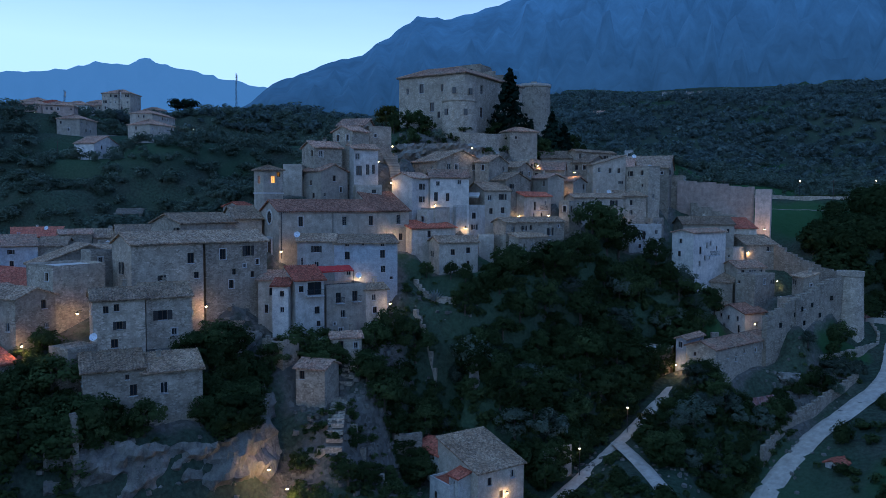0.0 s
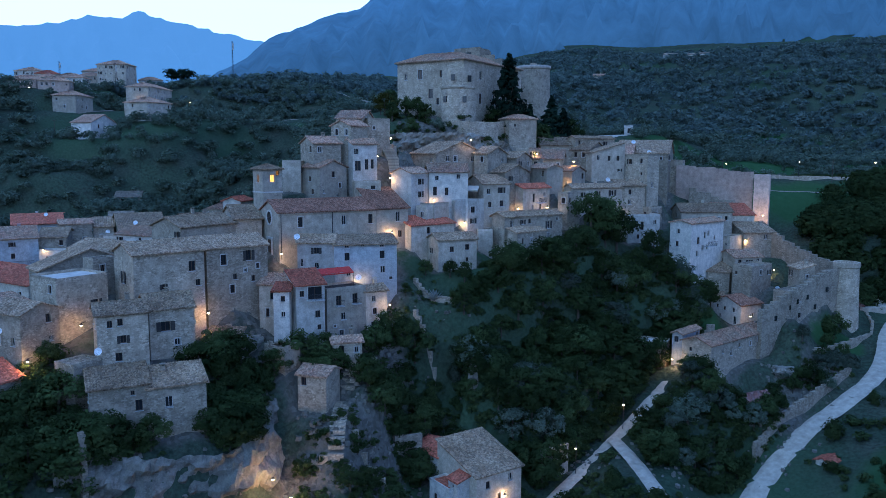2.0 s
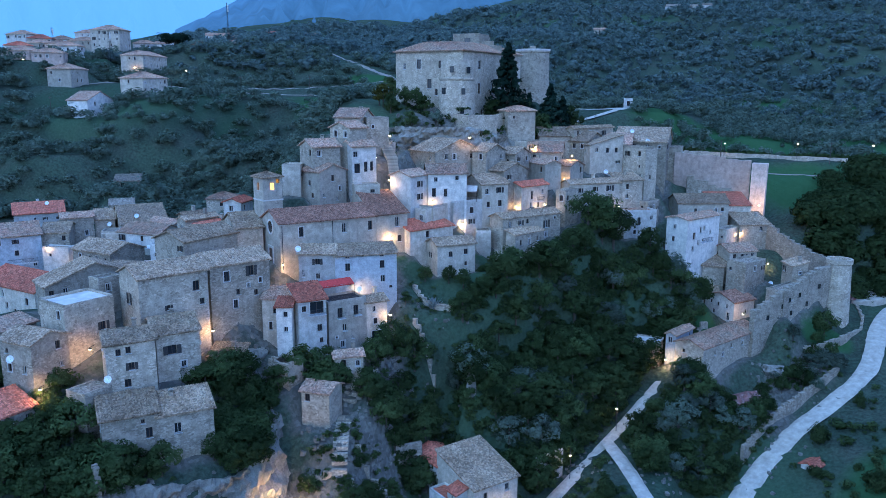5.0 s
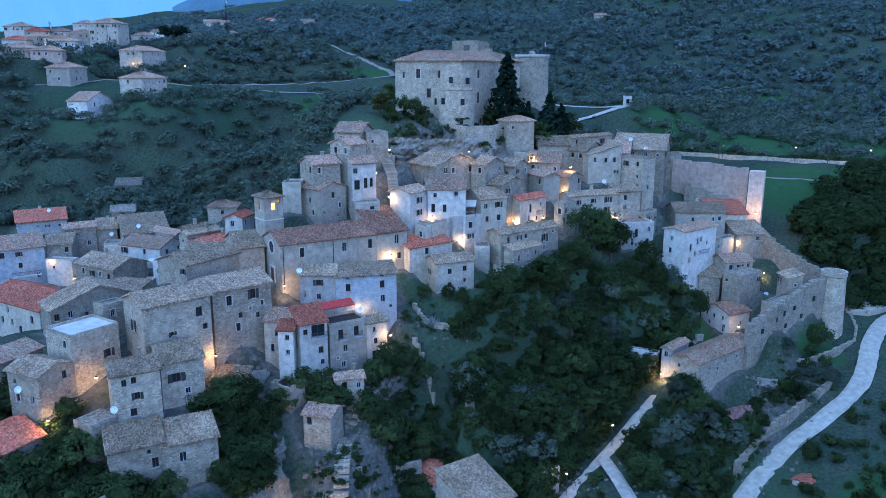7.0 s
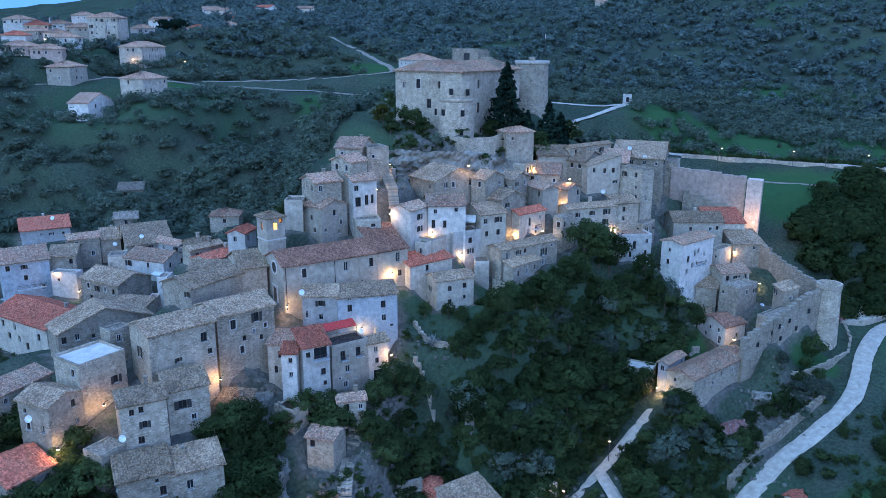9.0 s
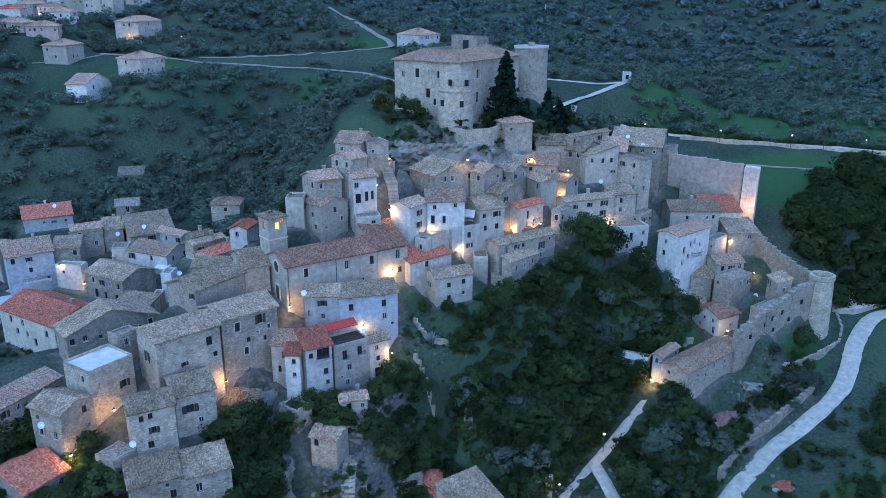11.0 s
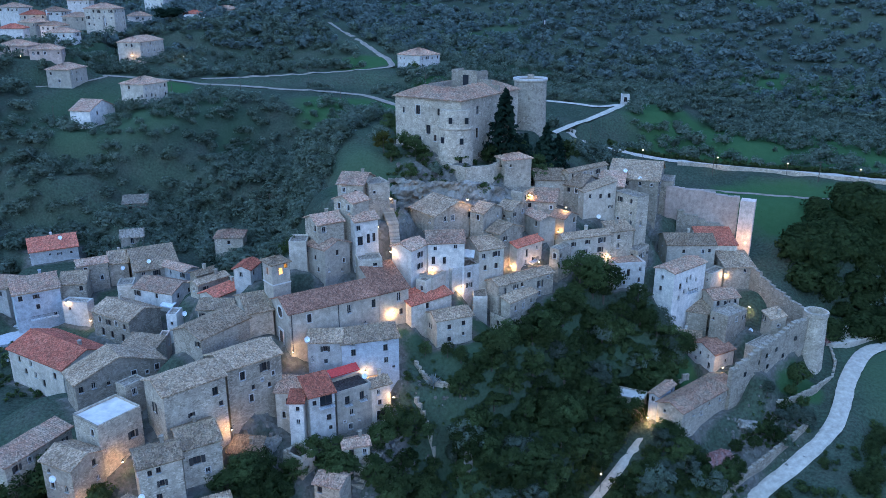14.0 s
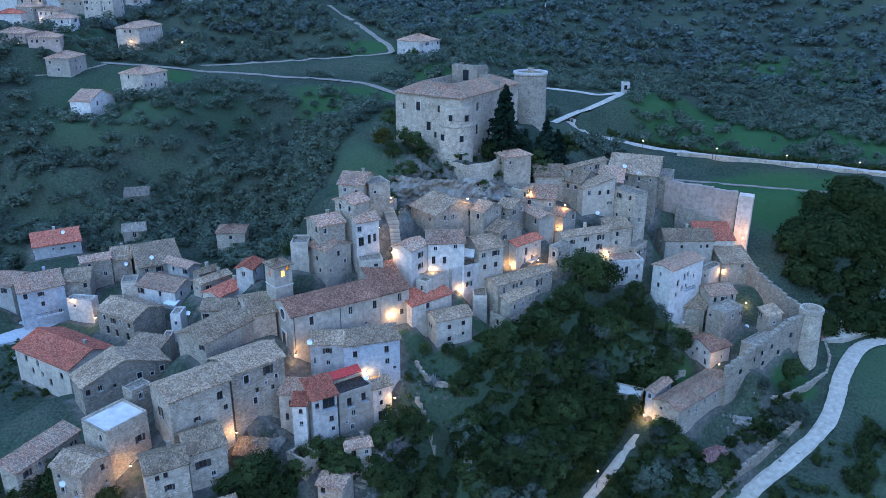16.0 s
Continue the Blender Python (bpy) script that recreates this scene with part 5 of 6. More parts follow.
grove(OLD_GARDENS, 44, 3.5, 6.5, ("broad",), 0.6, apart=1.8)
grove(RIGHT_BANK, 42, 3.0, 6.0, ("broad", "broad", "broad", "olive"))
grove(GULLY_FOOT, 26, 3.5, 6.5, ("broad",), 0.6, apart=1.8)
grove(GULLY_FLOOR, 8, 2.5, 4.5, ("broad",), 0.6, apart=2.0)
grove(UNDER_WALL, 10, 2.5, 4.5, ("broad", "olive"))
for x, y, h, k in ((-37, 196.5, 20, "fir"), (-32.5, 203.0, 15, "fir"), (-27.5, 207, 18, "fir"), (-24.5, 208.5, 15, "fir"), (-29, 202, 11, "broad"), (-34, 200, 9, "broad"), (-23, 214, 8, "broad"), (-40, 193, 6, "broad"), (-70, 192, 6, "olive"), (-58, 186, 6, "broad"), (-43, 131, 2.6, "broad"), (-3.5, 174.5, 6.5, "broad"), (0, 175.5, 7.5, "broad"), (3, 175, 6.5, "broad"), (5.5, 176.5, 7, "olive"), (8.5, 175.5, 7.5, "broad"), (11.5, 174, 6.5, "broad"), (9.5, 171, 6, "broad"), (12.5, 177, 5, "broad"), (31, 165, 3.6, "broad"), (34.5, 170, 4.2, "broad"), (27.5, 163, 3.2, "broad"), (23.5, 158, 3.4, "broad"), (38.5, 172.5, 3.4, "broad"), (30, 168.5, 3.5, "olive"), (36, 174.5, 3.6, "broad"), (-40.5, 127.5, 3.0, "broad"), (-34, 139, 4, "broad"), (-37, 139.5, 3.5, "broad"), (-41.5, 138.5, 3.5, "broad"), (-231, 342, 11, "pine"), (-99, 316, 6, "broad"), (-66, 184, 6, "yellow"), (-63, 181, 5, "broad"), (-13.5, 171, 9, "broad"), (-10.5, 173, 10.5, "broad"), (-8, 175, 10, "broad"), (-7, 170, 8, "broad"), (38, 179, 6.5, "broad"), (-73, 144, 6, "broad"),
                   (-62, 188.5, 5, "broad"), (-55, 183, 5, "broad"), (-51, 180, 4, "olive"), (-66, 196, 5, "broad"), (-70, 200, 6, "broad"), (-45, 178, 4, "broad"), (-57, 178, 5, "broad"), (-39, 181, 4, "broad"), (-34, 183.5, 4, "broad"), (-30, 188, 5, "broad"), (-52, 174.5, 3, "broad"), (-60, 171, 4, "broad"), (-57.5, 166, 3, "broad")):
    tree(x, y, h, k, 1.5 if k == "pine" else 1.0)


# ---- undergrowth, olive groves and far woods ----
def scatter(name, label, category, material, places, clumps, leaves, size, seed, wide=1.25):
    """Countless small trees or bushes at (x, y, height), joined into one mesh."""
    rnd, shapes = random.Random(seed), []
    for s in range(10):
        cl = []
        for _ in range(clumps):
            a, u = rnd.uniform(0, 6.28), rnd.uniform(-0.6, 1)
            r = 0.30 * math.sqrt(max(0.05, 1 - u * u)) * rnd.uniform(0.4, 1.15)
            cl.append((r * math.cos(a), r * math.sin(a), 0.42 + 0.26 * u, rnd.uniform(0.13, 0.24)))
        sv, sf, sn = leaf_cloud(rnd, cl, leaves, size, 0.9, (0, 0, 0.3))
        shapes.append((np.array([tuple(q) for q in sv]), np.array(sf), np.array(sn)))
    V, F, N, base = [], [], [], 0
    zs = ground_z(np.array([p[0] for p in places]), np.array([p[1] for p in places]))
    for (x, y, h), z in zip(places, zs):
        sv, sf, sn = shapes[rnd.randrange(10)]
        t, fat = rnd.uniform(0, 6.28), wide * rnd.uniform(0.8, 1.25)
        c, s = math.cos(t), math.sin(t)
        V.append(np.stack([(sv[:, 0] * c - sv[:, 1] * s) * h * fat + x, (sv[:, 0] * s + sv[:, 1] * c) * h * fat + y, sv[:, 2] * h + z - 0.1 * h], 1))
        N.append(np.stack([sn[:, 0] * c - sn[:, 1] * s, sn[:, 0] * s + sn[:, 1] * c, sn[:, 2]], 1))
        F.append(sf + base)
        base += len(sv)
    me = mesh_of(name, np.concatenate(V).tolist(), np.concatenate(F).tolist(), material, normals=np.concatenate(N).tolist())
    tagged(new(name, me), label, category, "", "stuff")


def bush_places(rings, seed):
    rnd, put = random.Random(seed), []
    for ring, count, low, high in rings:
        xs, ys = [p[0] for p in ring], [p[1] for p in ring]
        got = tries = 0
        while got < count and tries < count * 20:
            tries += 1
            x, y = rnd.uniform(min(xs), max(xs)), rnd.uniform(min(ys), max(ys))
            if inside(x, y, ring) and free(x, y, 0.3):
                got += 1
                put.append((x, y, rnd.uniform(low, high)))
    return put


scatter("undergrowth", "dense dark scrub and brambles covering the gully", "bushes", "leaf", bush_places(
    [(VALLEY, 1150, 1.0, 3.0), (GRASSY, 60, 0.4, 1.3), ([(-31, 142), (-20, 153), (-12, 169), (-14, 172), (-24, 158), (-33, 147)], 240, 0.7, 2.4), (LEFT_BANK, 220, 1.0, 2.8), (OLD_GARDENS, 300, 1.0, 2.8), (GULLY_FOOT, 140, 0.8, 2.4), (GULLY_FLOOR, 240, 0.5, 1.7), (RIGHT_BANK, 420, 0.8, 2.6), (EAST, 520, 0.8, 2.8), (UNDER_WALL, 80, 0.6, 1.6), (FORE, 520, 0.7, 2.2), (BACK_EAST, 300, 1.0, 3.2),
     ([(-110, 70), (-66, 70), (-66, 84), (-100, 84)], 160, 1.5, 4.0), ([(-64, 174), (-36, 172), (-28, 184), (-40, 192), (-64, 190)], 110, 0.6, 2.2), ([(-150, 120), (-125, 112), (-118, 118), (-140, 132)], 60, 0.8, 2.0)], 31), 9, 20, 0.072, 5)


rh = random.Random(12)
bank = [(p.x + rh.uniform(-1, 1), p.y + rh.uniform(3.2, 5.4), rh.uniform(1.2, 2.3)) for p in curve(HIGH_ROAD)[8:] for _ in range(7)]
scatter("hedge", "dark hedge on the cut bank above the upper road", "hedge", "leaf", bank, 6, 18, 0.09, 15)


def on_open(x, y):
    return bool(((ROAD_XY[:, 0] - x) ** 2 + (ROAD_XY[:, 1] - y) ** 2).min() > 16)


scatter("wood", "dense dark trees beside the road and on the lower banks", "trees", "leaf", bush_places([([(41, 228), (38, 215), (46, 211), (66, 221), (70, 238), (58, 246), (48, 240)], 120, 5, 10), (BACK_EAST, 130, 4.5, 8.5), ([(50, 226), (52, 246), (75, 246), (100, 238), (100, 215), (70, 215)], 80, 4, 8), (EAST, 60, 3, 5.5), (FORE, 26, 2.5, 4.5)], 41), 22, 46, 0.048, 8, 1.1)


def far_places(count, near, reach, seed, skip, apart):
    """Places for trees on the open slopes, thicker in some parts and thinner in others, no two crowns in one place."""
    rnd, put, cells = random.Random(seed), [], set()
    tries = 0
    while len(put) < count and tries < count * 14:
        tries += 1
        r = near + (reach - near) * rnd.random() ** 1.5
        a = radians(rnd.uniform(-32, 62))
        x, y = -r * math.sin(a), r * math.cos(a)
        gap = apart * (1 + max(0, r - 250) / 500)
        cell = (int(x / gap), int(y / gap))
        if cell in cells or noise.noise(Vector((x / 34, y / 34, 3))) < skip + (0.25 if x > 10 and r < 330 else 0) + rnd.uniform(-0.3, 0.3):
            continue
        if inside(x, y, [(-165, 125), (-168, 172), (-112, 170), (-80, 160), (-82, 240), (-20, 240), (10, 232), (48, 230), (70, 205), (120, 200), (120, 90), (-100, 50)]):
            continue
        if -20 < x < 140 and 268 < y < 350 and rnd.random() < 0.6:
            continue
        if not free(x, y, 3.5) or not all(on_open(x * (1 + k / r), y * (1 + k / r)) for k in (6, 12, 18, 24)):
            continue
        cells.add(cell)
        put.append((x, y, (3.0 + 3.8 * rnd.random() ** 1.7) * (1 + max(0, r - 250) / 600)))
    return put


scatter("olive_grove", "olive groves and scrub on the slopes behind the village", "trees", "leaf_olive", far_places(4600, 150, 420, 21, -0.3, 3.0), 12, 20, 0.058, 6)
# the far woods take the leaf colour with haze mixed in
scatter("far_woods", "woods and groves covering the far slopes", "trees", "leaf_far_hazed", far_places(6500, 380, 1250, 22, -0.35, 3.0), 9, 10, 0.10, 7)


# ---- street lamps ----
def lamp(x, y, z, power=120, wall=True):
    """A small lantern: bracket or post, hood and glowing bulb, with its light."""
    top = tagged(new("street_lamp"), "small warm street lantern, lit" if wall else "street lamp on a slim post, lit", "lamp", "street lamps")
    top.matrix_basis = pose(x, y, z)
    b = Build()
    b.ring(0.05, 0.0, 0.26, -0.22, 12).ring(0.26, -0.22, 0.24, -0.25, 12)
    part("hood", b.mesh("hood", "metal_dark"), top)
    g = Build()
    g.ring(0.02, -0.5, 0.17, -0.42, 12).ring(0.17, -0.42, 0.2, -0.27, 12).ring(0.2, -0.27, 0.05, -0.2, 12, cap=True)
    part("bulb", g.mesh("bulb", "bulb"), top, "glowing warm bulb")
    post = Build()
    if wall:
        post.box(-0.03, 0.0, 0.0, 0.03, 0.9, 0.06)
    else:
        post.ring(0.07, -5.0, 0.05, 0.9, 8, 0, 0.5).box(-0.03, 0.0, 0.0, 0.03, 0.5, 0.06)
    part("bracket" if wall else "post", post.mesh("post", "metal_dark"), top)
    data = bpy.data.lights.new("lantern_light", "POINT")
    data.energy, data.color, data.shadow_soft_size = power * 1.35, (1.0, 0.60, 0.25), 0.25
    li = new("lantern_light", data)
    li.parent = top
    li.matrix_basis = Matrix.Translation((0, -0.1, -0.75))


lamp(-80.8, 82.7, 62.1, 130), lamp(-79.3, 91.3, 65.3, 90), lamp(-67.4, 105.3, 65.0, 100), lamp(-63.4, 122.6, 72.5, 110), lamp(-48.0, 113.3, 50.9, 50)
lamp(-4.2, 139.0, 45.1, 50, False), lamp(-11.2, 124.9, 41.5, 50, False), lamp(4.3, 156.0, 49.8, 130), lamp(21.4, 265.9, 87.2, 60, False), lamp(20.4, 172.8, 56.0, 90)
lamp(27.5, 194.8, 63.1, 50), lamp(-38.2, 155.4, 75.9, 60), lamp(-56.9, 162.7, 93.5, 90), lamp(-44.3, 126.1, 63.7, 60)
lamp(-130.5, 139.6, 68.6, 35), lamp(-123.8, 139.0, 65.0, 80), lamp(-97.0, 133.4, 70.8, 90), lamp(-48.9, 140.4, 75.0, 140), lamp(-44.2, 153.2, 80.6, 30), lamp(-52.5, 149.6, 85.2, 60)
lamp(-39.9, 167.6, 93.2, 90), lamp(-28.2, 187.4, 90.2, 90), lamp(-19.0, 184.6, 88.4, 80), lamp(-20.2, 181.4, 83.2, 90), lamp(-7.6, 184.0, 76.9, 110), lamp(21.5, 200.2, 69.4, 80)
lamp(-23.2, 171.2, 78.4, 80), lamp(-29.1, 167.2, 78.2, 60), lamp(-56.4, 152.6, 89.6, 70), lamp(-50.4, 127.0, 68.0, 60), lamp(-20.6, 111.6, 38.0, 100)
lamp(-2.6, 267.5, 88.0, 60, False), lamp(41.8, 257.7, 88.0, 60, False), lamp(61.9, 254.4, 88.0, 60, False), lamp(-32.7, 251.5, 93.0, 50, False), lamp(-24.7, 247.4, 93.5, 50, False)
lamp(26.6, 212.6, 74.6, 260), lamp(22.0, 214.6, 75.0, 200), lamp(-46.8, 92.0, 43.0, 320), lamp(-49.2, 91.4, 45.6, 520), lamp(-214.0, 287.0, 113, 60, False), lamp(-240, 258, 117, 80, False)
lamp(-262, 292, 121, 90, False), lamp(-283, 315, 125, 90, False), lamp(-236, 250, 115, 60, False), lamp(-255, 335, 126, 90, False), lamp(-305, 350, 130, 90, False), lamp(-198, 300, 112, 70, False)


# ---- church and bell tower details ----
CHURCH_W, CHURCH_D, CHURCH_H, TOWER_W, TOWER_D = 9.2, 19.6, 8.6, 4.2, 3.9


def church_details():
    ch = [o for o in bpy.data.objects if o.name == "church"][0]
    w, h = CHURCH_W, CHURCH_H
    d2 = CHURCH_D / 2
    ring = Build()
    n = 28
    for k in range(n):
        a, b2 = 2 * math.pi * k / n, 2 * math.pi * (k + 1) / n
        for r0, r1 in ((1.15, 1.45),):
            q = [(r0, a), (r1, a), (r1, b2), (r0, b2)]
            ring.quad(*[(r * math.cos(t), -0.16, r * math.sin(t)) for r, t in q])
            ring.quad(*[(1.15 * math.cos(t), y, 1.15 * math.sin(t)) for t, y in ((a, -0.16), (b2, -0.16), (b2, 0.0), (a, 0.0))])
            ring.quad(*[(1.45 * math.cos(t), y, 1.45 * math.sin(t)) for t, y in ((a, 0.0), (b2, 0.0), (b2, -0.16), (a, -0.16))])
    at = Matrix.Translation((0, -d2, h - 1.3))
    rose = part("rose_window", ring.mesh("rose_window", "frame_pale"), ch, "round window with a pale rim", at)
    disc = Build()
    disc.v = [(1.2 * math.cos(2 * math.pi * k / n), -0.06, 1.2 * math.sin(2 * math.pi * k / n)) for k in range(n)]
    disc.f = [tuple(range(n))]
    part("pane", disc.mesh("pane", "pane"), rose)
    door = Build()
    door.box(-0.9, -0.1, 0.2, 0.9, 0.05, 3.0)
    dd = part("door", door.mesh("door", "door_wood"), ch, "tall wooden church door", Matrix.Translation((0, -d2, 0.2)))
    sur = Build()
    sur.box(-1.2, -0.2, 0.2, -0.9, 0.0, 3.2).box(0.9, -0.2, 0.2, 1.2, 0.0, 3.2).box(-1.3, -0.24, 3.2, 1.3, 0.0, 3.55)
    part("surround", sur.mesh("surround", "frame_pale"), dd)
    pipe = Build()
    pipe.ring(0.07, 0, 0.07, h - 0.3, 8)
    for u in (0.02, 0.53):
        part("drainpipe", pipe.mesh("drainpipe", "metal_dark"), ch, "", Matrix.Translation((w / 2 + 0.1, -d2 + u * CHURCH_D, 0)))
    cor = Build()
    cor.box(w / 2, -d2, h - 0.45, w / 2 + 0.14, d2, h - 0.12)
    part("cornice", cor.mesh("cornice", "frame_pale"), ch)
    # open belfry with a glowing block inside in place of lamplight
    tw = [o for o in bpy.data.objects if o.name == "bell_tower"][0]
    for o in [q for q in bpy.data.objects if q.name.startswith("pane") and q.parent and q.parent.parent == tw]:
        bpy.data.objects.remove(o)
    glow = Build()
    glow.box(-1.3, -1.15, 6.4, 1.3, 1.15, 8.7)
    part("lit_belfry", glow.mesh("lit_belfry", "belfry_glow"), tw, "glowing orange block standing in for lamplight inside the belfry")
    string = Build()
    string.box(-TOWER_W / 2 - 0.12, -TOWER_D / 2 - 0.12, 5.4, TOWER_W / 2 + 0.12, TOWER_D / 2 + 0.12, 5.65)
    part("string_course", string.mesh("string_course", "frame_pale"), tw)


church_details()


# ---- roof-top and facade fittings ----
def dish(x, y, z, r=0.55):
    top = tagged(new("satellite_dish"), "round pale satellite dish on a house", "satellite dish", "satellite dishes")
    top.matrix_basis = pose(x, y, z, 65, 0, 15)
    b = Build()
    for r0, z0, r1, z1 in ((0.03, -0.16, r * 0.5, -0.1), (r * 0.5, -0.1, r, 0.06)):
        b.ring(r0, z0, r1, z1, 16)
    part("bowl", b.mesh("bowl", "dish_white", True), top)
    a = Build()
    a.box(-0.02, -r * 0.7, 0.0, 0.02, -r * 0.66, 0.5).box(-0.03, -0.03, -0.9, 0.03, 0.03, -0.15)
    part("arm", a.mesh("arm", "metal_dark"), top)


for p in ((-155.8, 168.3, 73.4), (-128.6, 158.4, 70.6), (-120.9, 158.8, 73.0), (-86.5, 83.8, 65.3), (-72.5, 86.4, 62.8), (-66.3, 99.4, 64.6), (-60.2, 122.4, 75.3), (-11.6, 194.5, 83.6),
          (-6.2, 208.5, 93.0), (-2.2, 211.6, 90.4), (18.4, 188.5, 60.4), (23.0, 188.0, 61.0), (27.4, 187.2, 59.6), (-49.3, 123.8, 68.4), (-95.0, 134.5, 71.6)):
    dish(*p)


def canopy(name, label, corners, material, drop=0.5):
    """A sloping cloth roof on slim poles; corners at the back high, at the front low."""
    b = Build()
    a, c, e, g = (Vector(q) for q in corners)
    n = 8
    for i in range(n):
        for j in range(3):
            q = []
            for s, t in ((i, j), (i + 1, j), (i + 1, j + 1), (i, j + 1)):
                p = a.lerp(c, s / n).lerp(g.lerp(e, s / n), t / 3)
                p.z += 0.05 * (s % 2)
                q.append(p)
            b.quad(*q)
    b.quad(g, e, e - Vector((0, 0, 0.25)), g - Vector((0, 0, 0.25)))
    top = tagged(new(name), label, name.split("_")[-1])
    part("cloth", b.mesh("cloth", material), top)
    for p in (e, g):
        q = Build()
        q.ring(0.04, -2.3, 0.04, 0, 8)
        part("pole", q.mesh("pole", "metal_dark"), top, "", Matrix.Translation(p))


canopy("terrace_awning", "cream cloth awning over a roof terrace", ((-41.2, 161.3, 83.0), (-36.4, 161.0, 83.0), (-36.0, 158.2, 82.2), (-40.4, 158.5, 82.2)), "awning")
canopy("red_awning", "red sheet awning over a roof terrace", ((-56.0, 121.2, 69.9), (-51.9, 126.0, 69.9), (-50.6, 124.8, 69.2), (-54.6, 120.1, 69.2)), "red_cloth")
canopy("market_parasol", "white square parasol beside a house", ((-107, 144.5, 69.5), (-103.5, 144.0, 69.5), (-103.3, 141.5, 69.2), (-106.8, 142.0, 69.2)), "dish_white")


def balcony(x, y, z, rot, w=2.2, name="balcony"):
    top = tagged(new(name), "small balcony with dark iron railing on a house", "balcony", "balconies")
    top.matrix_basis = pose(x, y, z, 0, 0, rot)
    part("slab", Build().box(-w / 2, -0.9, -0.15, w / 2, 0.05, 0).mesh("slab", "concrete"), top)
    bar = Build().box(-0.015, -0.88, 0, 0.015, -0.85, 0.95).mesh("baluster", "metal_dark")
    for k in range(int(w / 0.18) + 1):
        part("baluster", bar, top, "", pose(-w / 2 + k * 0.18, 0, 0))
    part("handrail", Build().box(-w / 2, -0.9, 0.95, w / 2, -0.84, 1.0).mesh("handrail", "metal_dark"), top)


balcony(-24.4, 168.2, 79.3, -32 + 90, 2.4), balcony(12.2, 184.6, 69.2, -42 + 90, 3.4), balcony(-51.45, 120.1, 64.0, 49.4, 1.5), balcony(-49.4, 122.5, 64.1, 49.4, 1.5)
balcony(-53.8, 115.7, 65.7, 44, 3.0), balcony(-135, 137.2, 65.0, 49, 6.0), balcony(-43.5, 156.6, 79.6, 21, 3.0)


# ---- rock ----
def rock(x, y, z, sx, sy, sz, seed, material="rock", name="rock"):
    """A craggy outcrop: a rounded block broken up by noise at three scales."""
    n, m, v, f = 30, 18, [], []
    for j in range(m + 1):
        t = math.pi * j / m
        for i in range(n):
            a = 2 * math.pi * i / n
            d = Vector((math.cos(a) * math.sin(t), math.sin(a) * math.sin(t), math.cos(t)))
            k = max(abs(d.x), abs(d.y), abs(d.z)) ** -0.55
            q = d * 1.6 + Vector((seed * 3.7, seed * 1.3, 0))
            k *= 1 + 0.32 * noise.noise(q) + 0.2 * noise.noise(q * 2.7) + 0.12 * noise.noise(q * 6)
            v.append((d.x * k * sx, d.y * k * sy, d.z * k * sz))
    for j in range(m):
        for i in range(n):
            f.append((j * n + (i + 1) % n, j * n + i, (j + 1) * n + i, (j + 1) * n + (i + 1) % n))
    ob = tagged(new(name, mesh_of(name, v, f, material)), "pale craggy limestone outcrop on the slope", "rock", "rocks")
    ob.matrix_basis = pose(x, y, z, 0, 0, seed * 37)


for k, p in enumerate(((-29.2, 126.0, 49.8, 0.8, 0.8, 3.6), (-63.5, 111.2, 58.6, 2.0, 1.5, 1.4),
                       (-14.0, 168.0, 63.6, 2.2, 1.8, 3.0), (-17.0, 166.5, 65.0, 1.9, 1.7, 2.6), (26.0, 163.5, 46.4, 2.0, 1.3, 1.2), (33.0, 166.0, 46.9, 2.2, 1.4, 1.4), (-41.5, 108.5, 43.6, 2.0, 1.0, 1.1))):
    rock(*p, k + 1)


def crag(name, label, line, lean, seed):
    """A broken rock face along points (x, y, foot, head): ledges, cracks and overhangs from noise at three scales."""
    v, f, rows = [], [], 14
    dense = []
    for (xa, ya, fa, ha), (xb, yb, fb, hb) in zip(line, line[1:]):
        m = max(2, int(math.hypot(xb - xa, yb - ya) / 0.45))
        for i in range(m):
            t = i / m
            dense.append((xa + (xb - xa) * t, ya + (yb - ya) * t, fa + (fb - fa) * t, ha + (hb - ha) * t))
    m = len(dense)
    for k, (x, y, lo, hi) in enumerate(dense):
        a, b2 = dense[max(k - 2, 0)], dense[min(k + 2, m - 1)]
        u = Vector((b2[0] - a[0], b2[1] - a[1], 0)).normalized()
        out = Vector((u.y, -u.x, 0))
        for j in range(rows + 2):
            t = min(j, rows) / rows
            z = lo - 1.0 + (hi - lo + 1.0) * t
            q = Vector((x, y, z * 1.6)) * 0.3 + Vector((seed, 0, 0))
            push = lean * (1 - t) + 1.6 * noise.noise(q) + 0.8 * noise.noise(q * 2.9) + 0.35 * noise.noise(q * 7) + 0.5 * math.floor(4 * noise.noise(q * 0.7 + Vector((0, 0, t * 2)))) / 4
            p = Vector((x, y, z + 0.5 * noise.noise(q * 3.3))) + out * push
            if j > rows:
                p = Vector((x, y, z - 1.2)) - out * 3.0
            v.append(p)
    w = rows + 2
    f = [(k * w + j, (k + 1) * w + j, (k + 1) * w + j + 1, k * w + j + 1) for k in range(m - 1) for j in range(w - 1)]
    return tagged(new(name, mesh_of(name, v, f, "rock")), label, "cliff", "", "structure")


crag("cliff", "broken pale rock face lit by a warm lamp", [(x, y, foot - 2.5, head + 0.6) for x, y, foot, head in CRAG], 1.6, 1.0)
crag("cliff", "low rock ledges below the old houses", [(-66, 70, 41, 45.5), (-60.5, 75.5, 40, 45), (-55.5, 80.5, 39, 43.6), (-51, 85.5, 38, 42.4)], 1.6, 5.0)
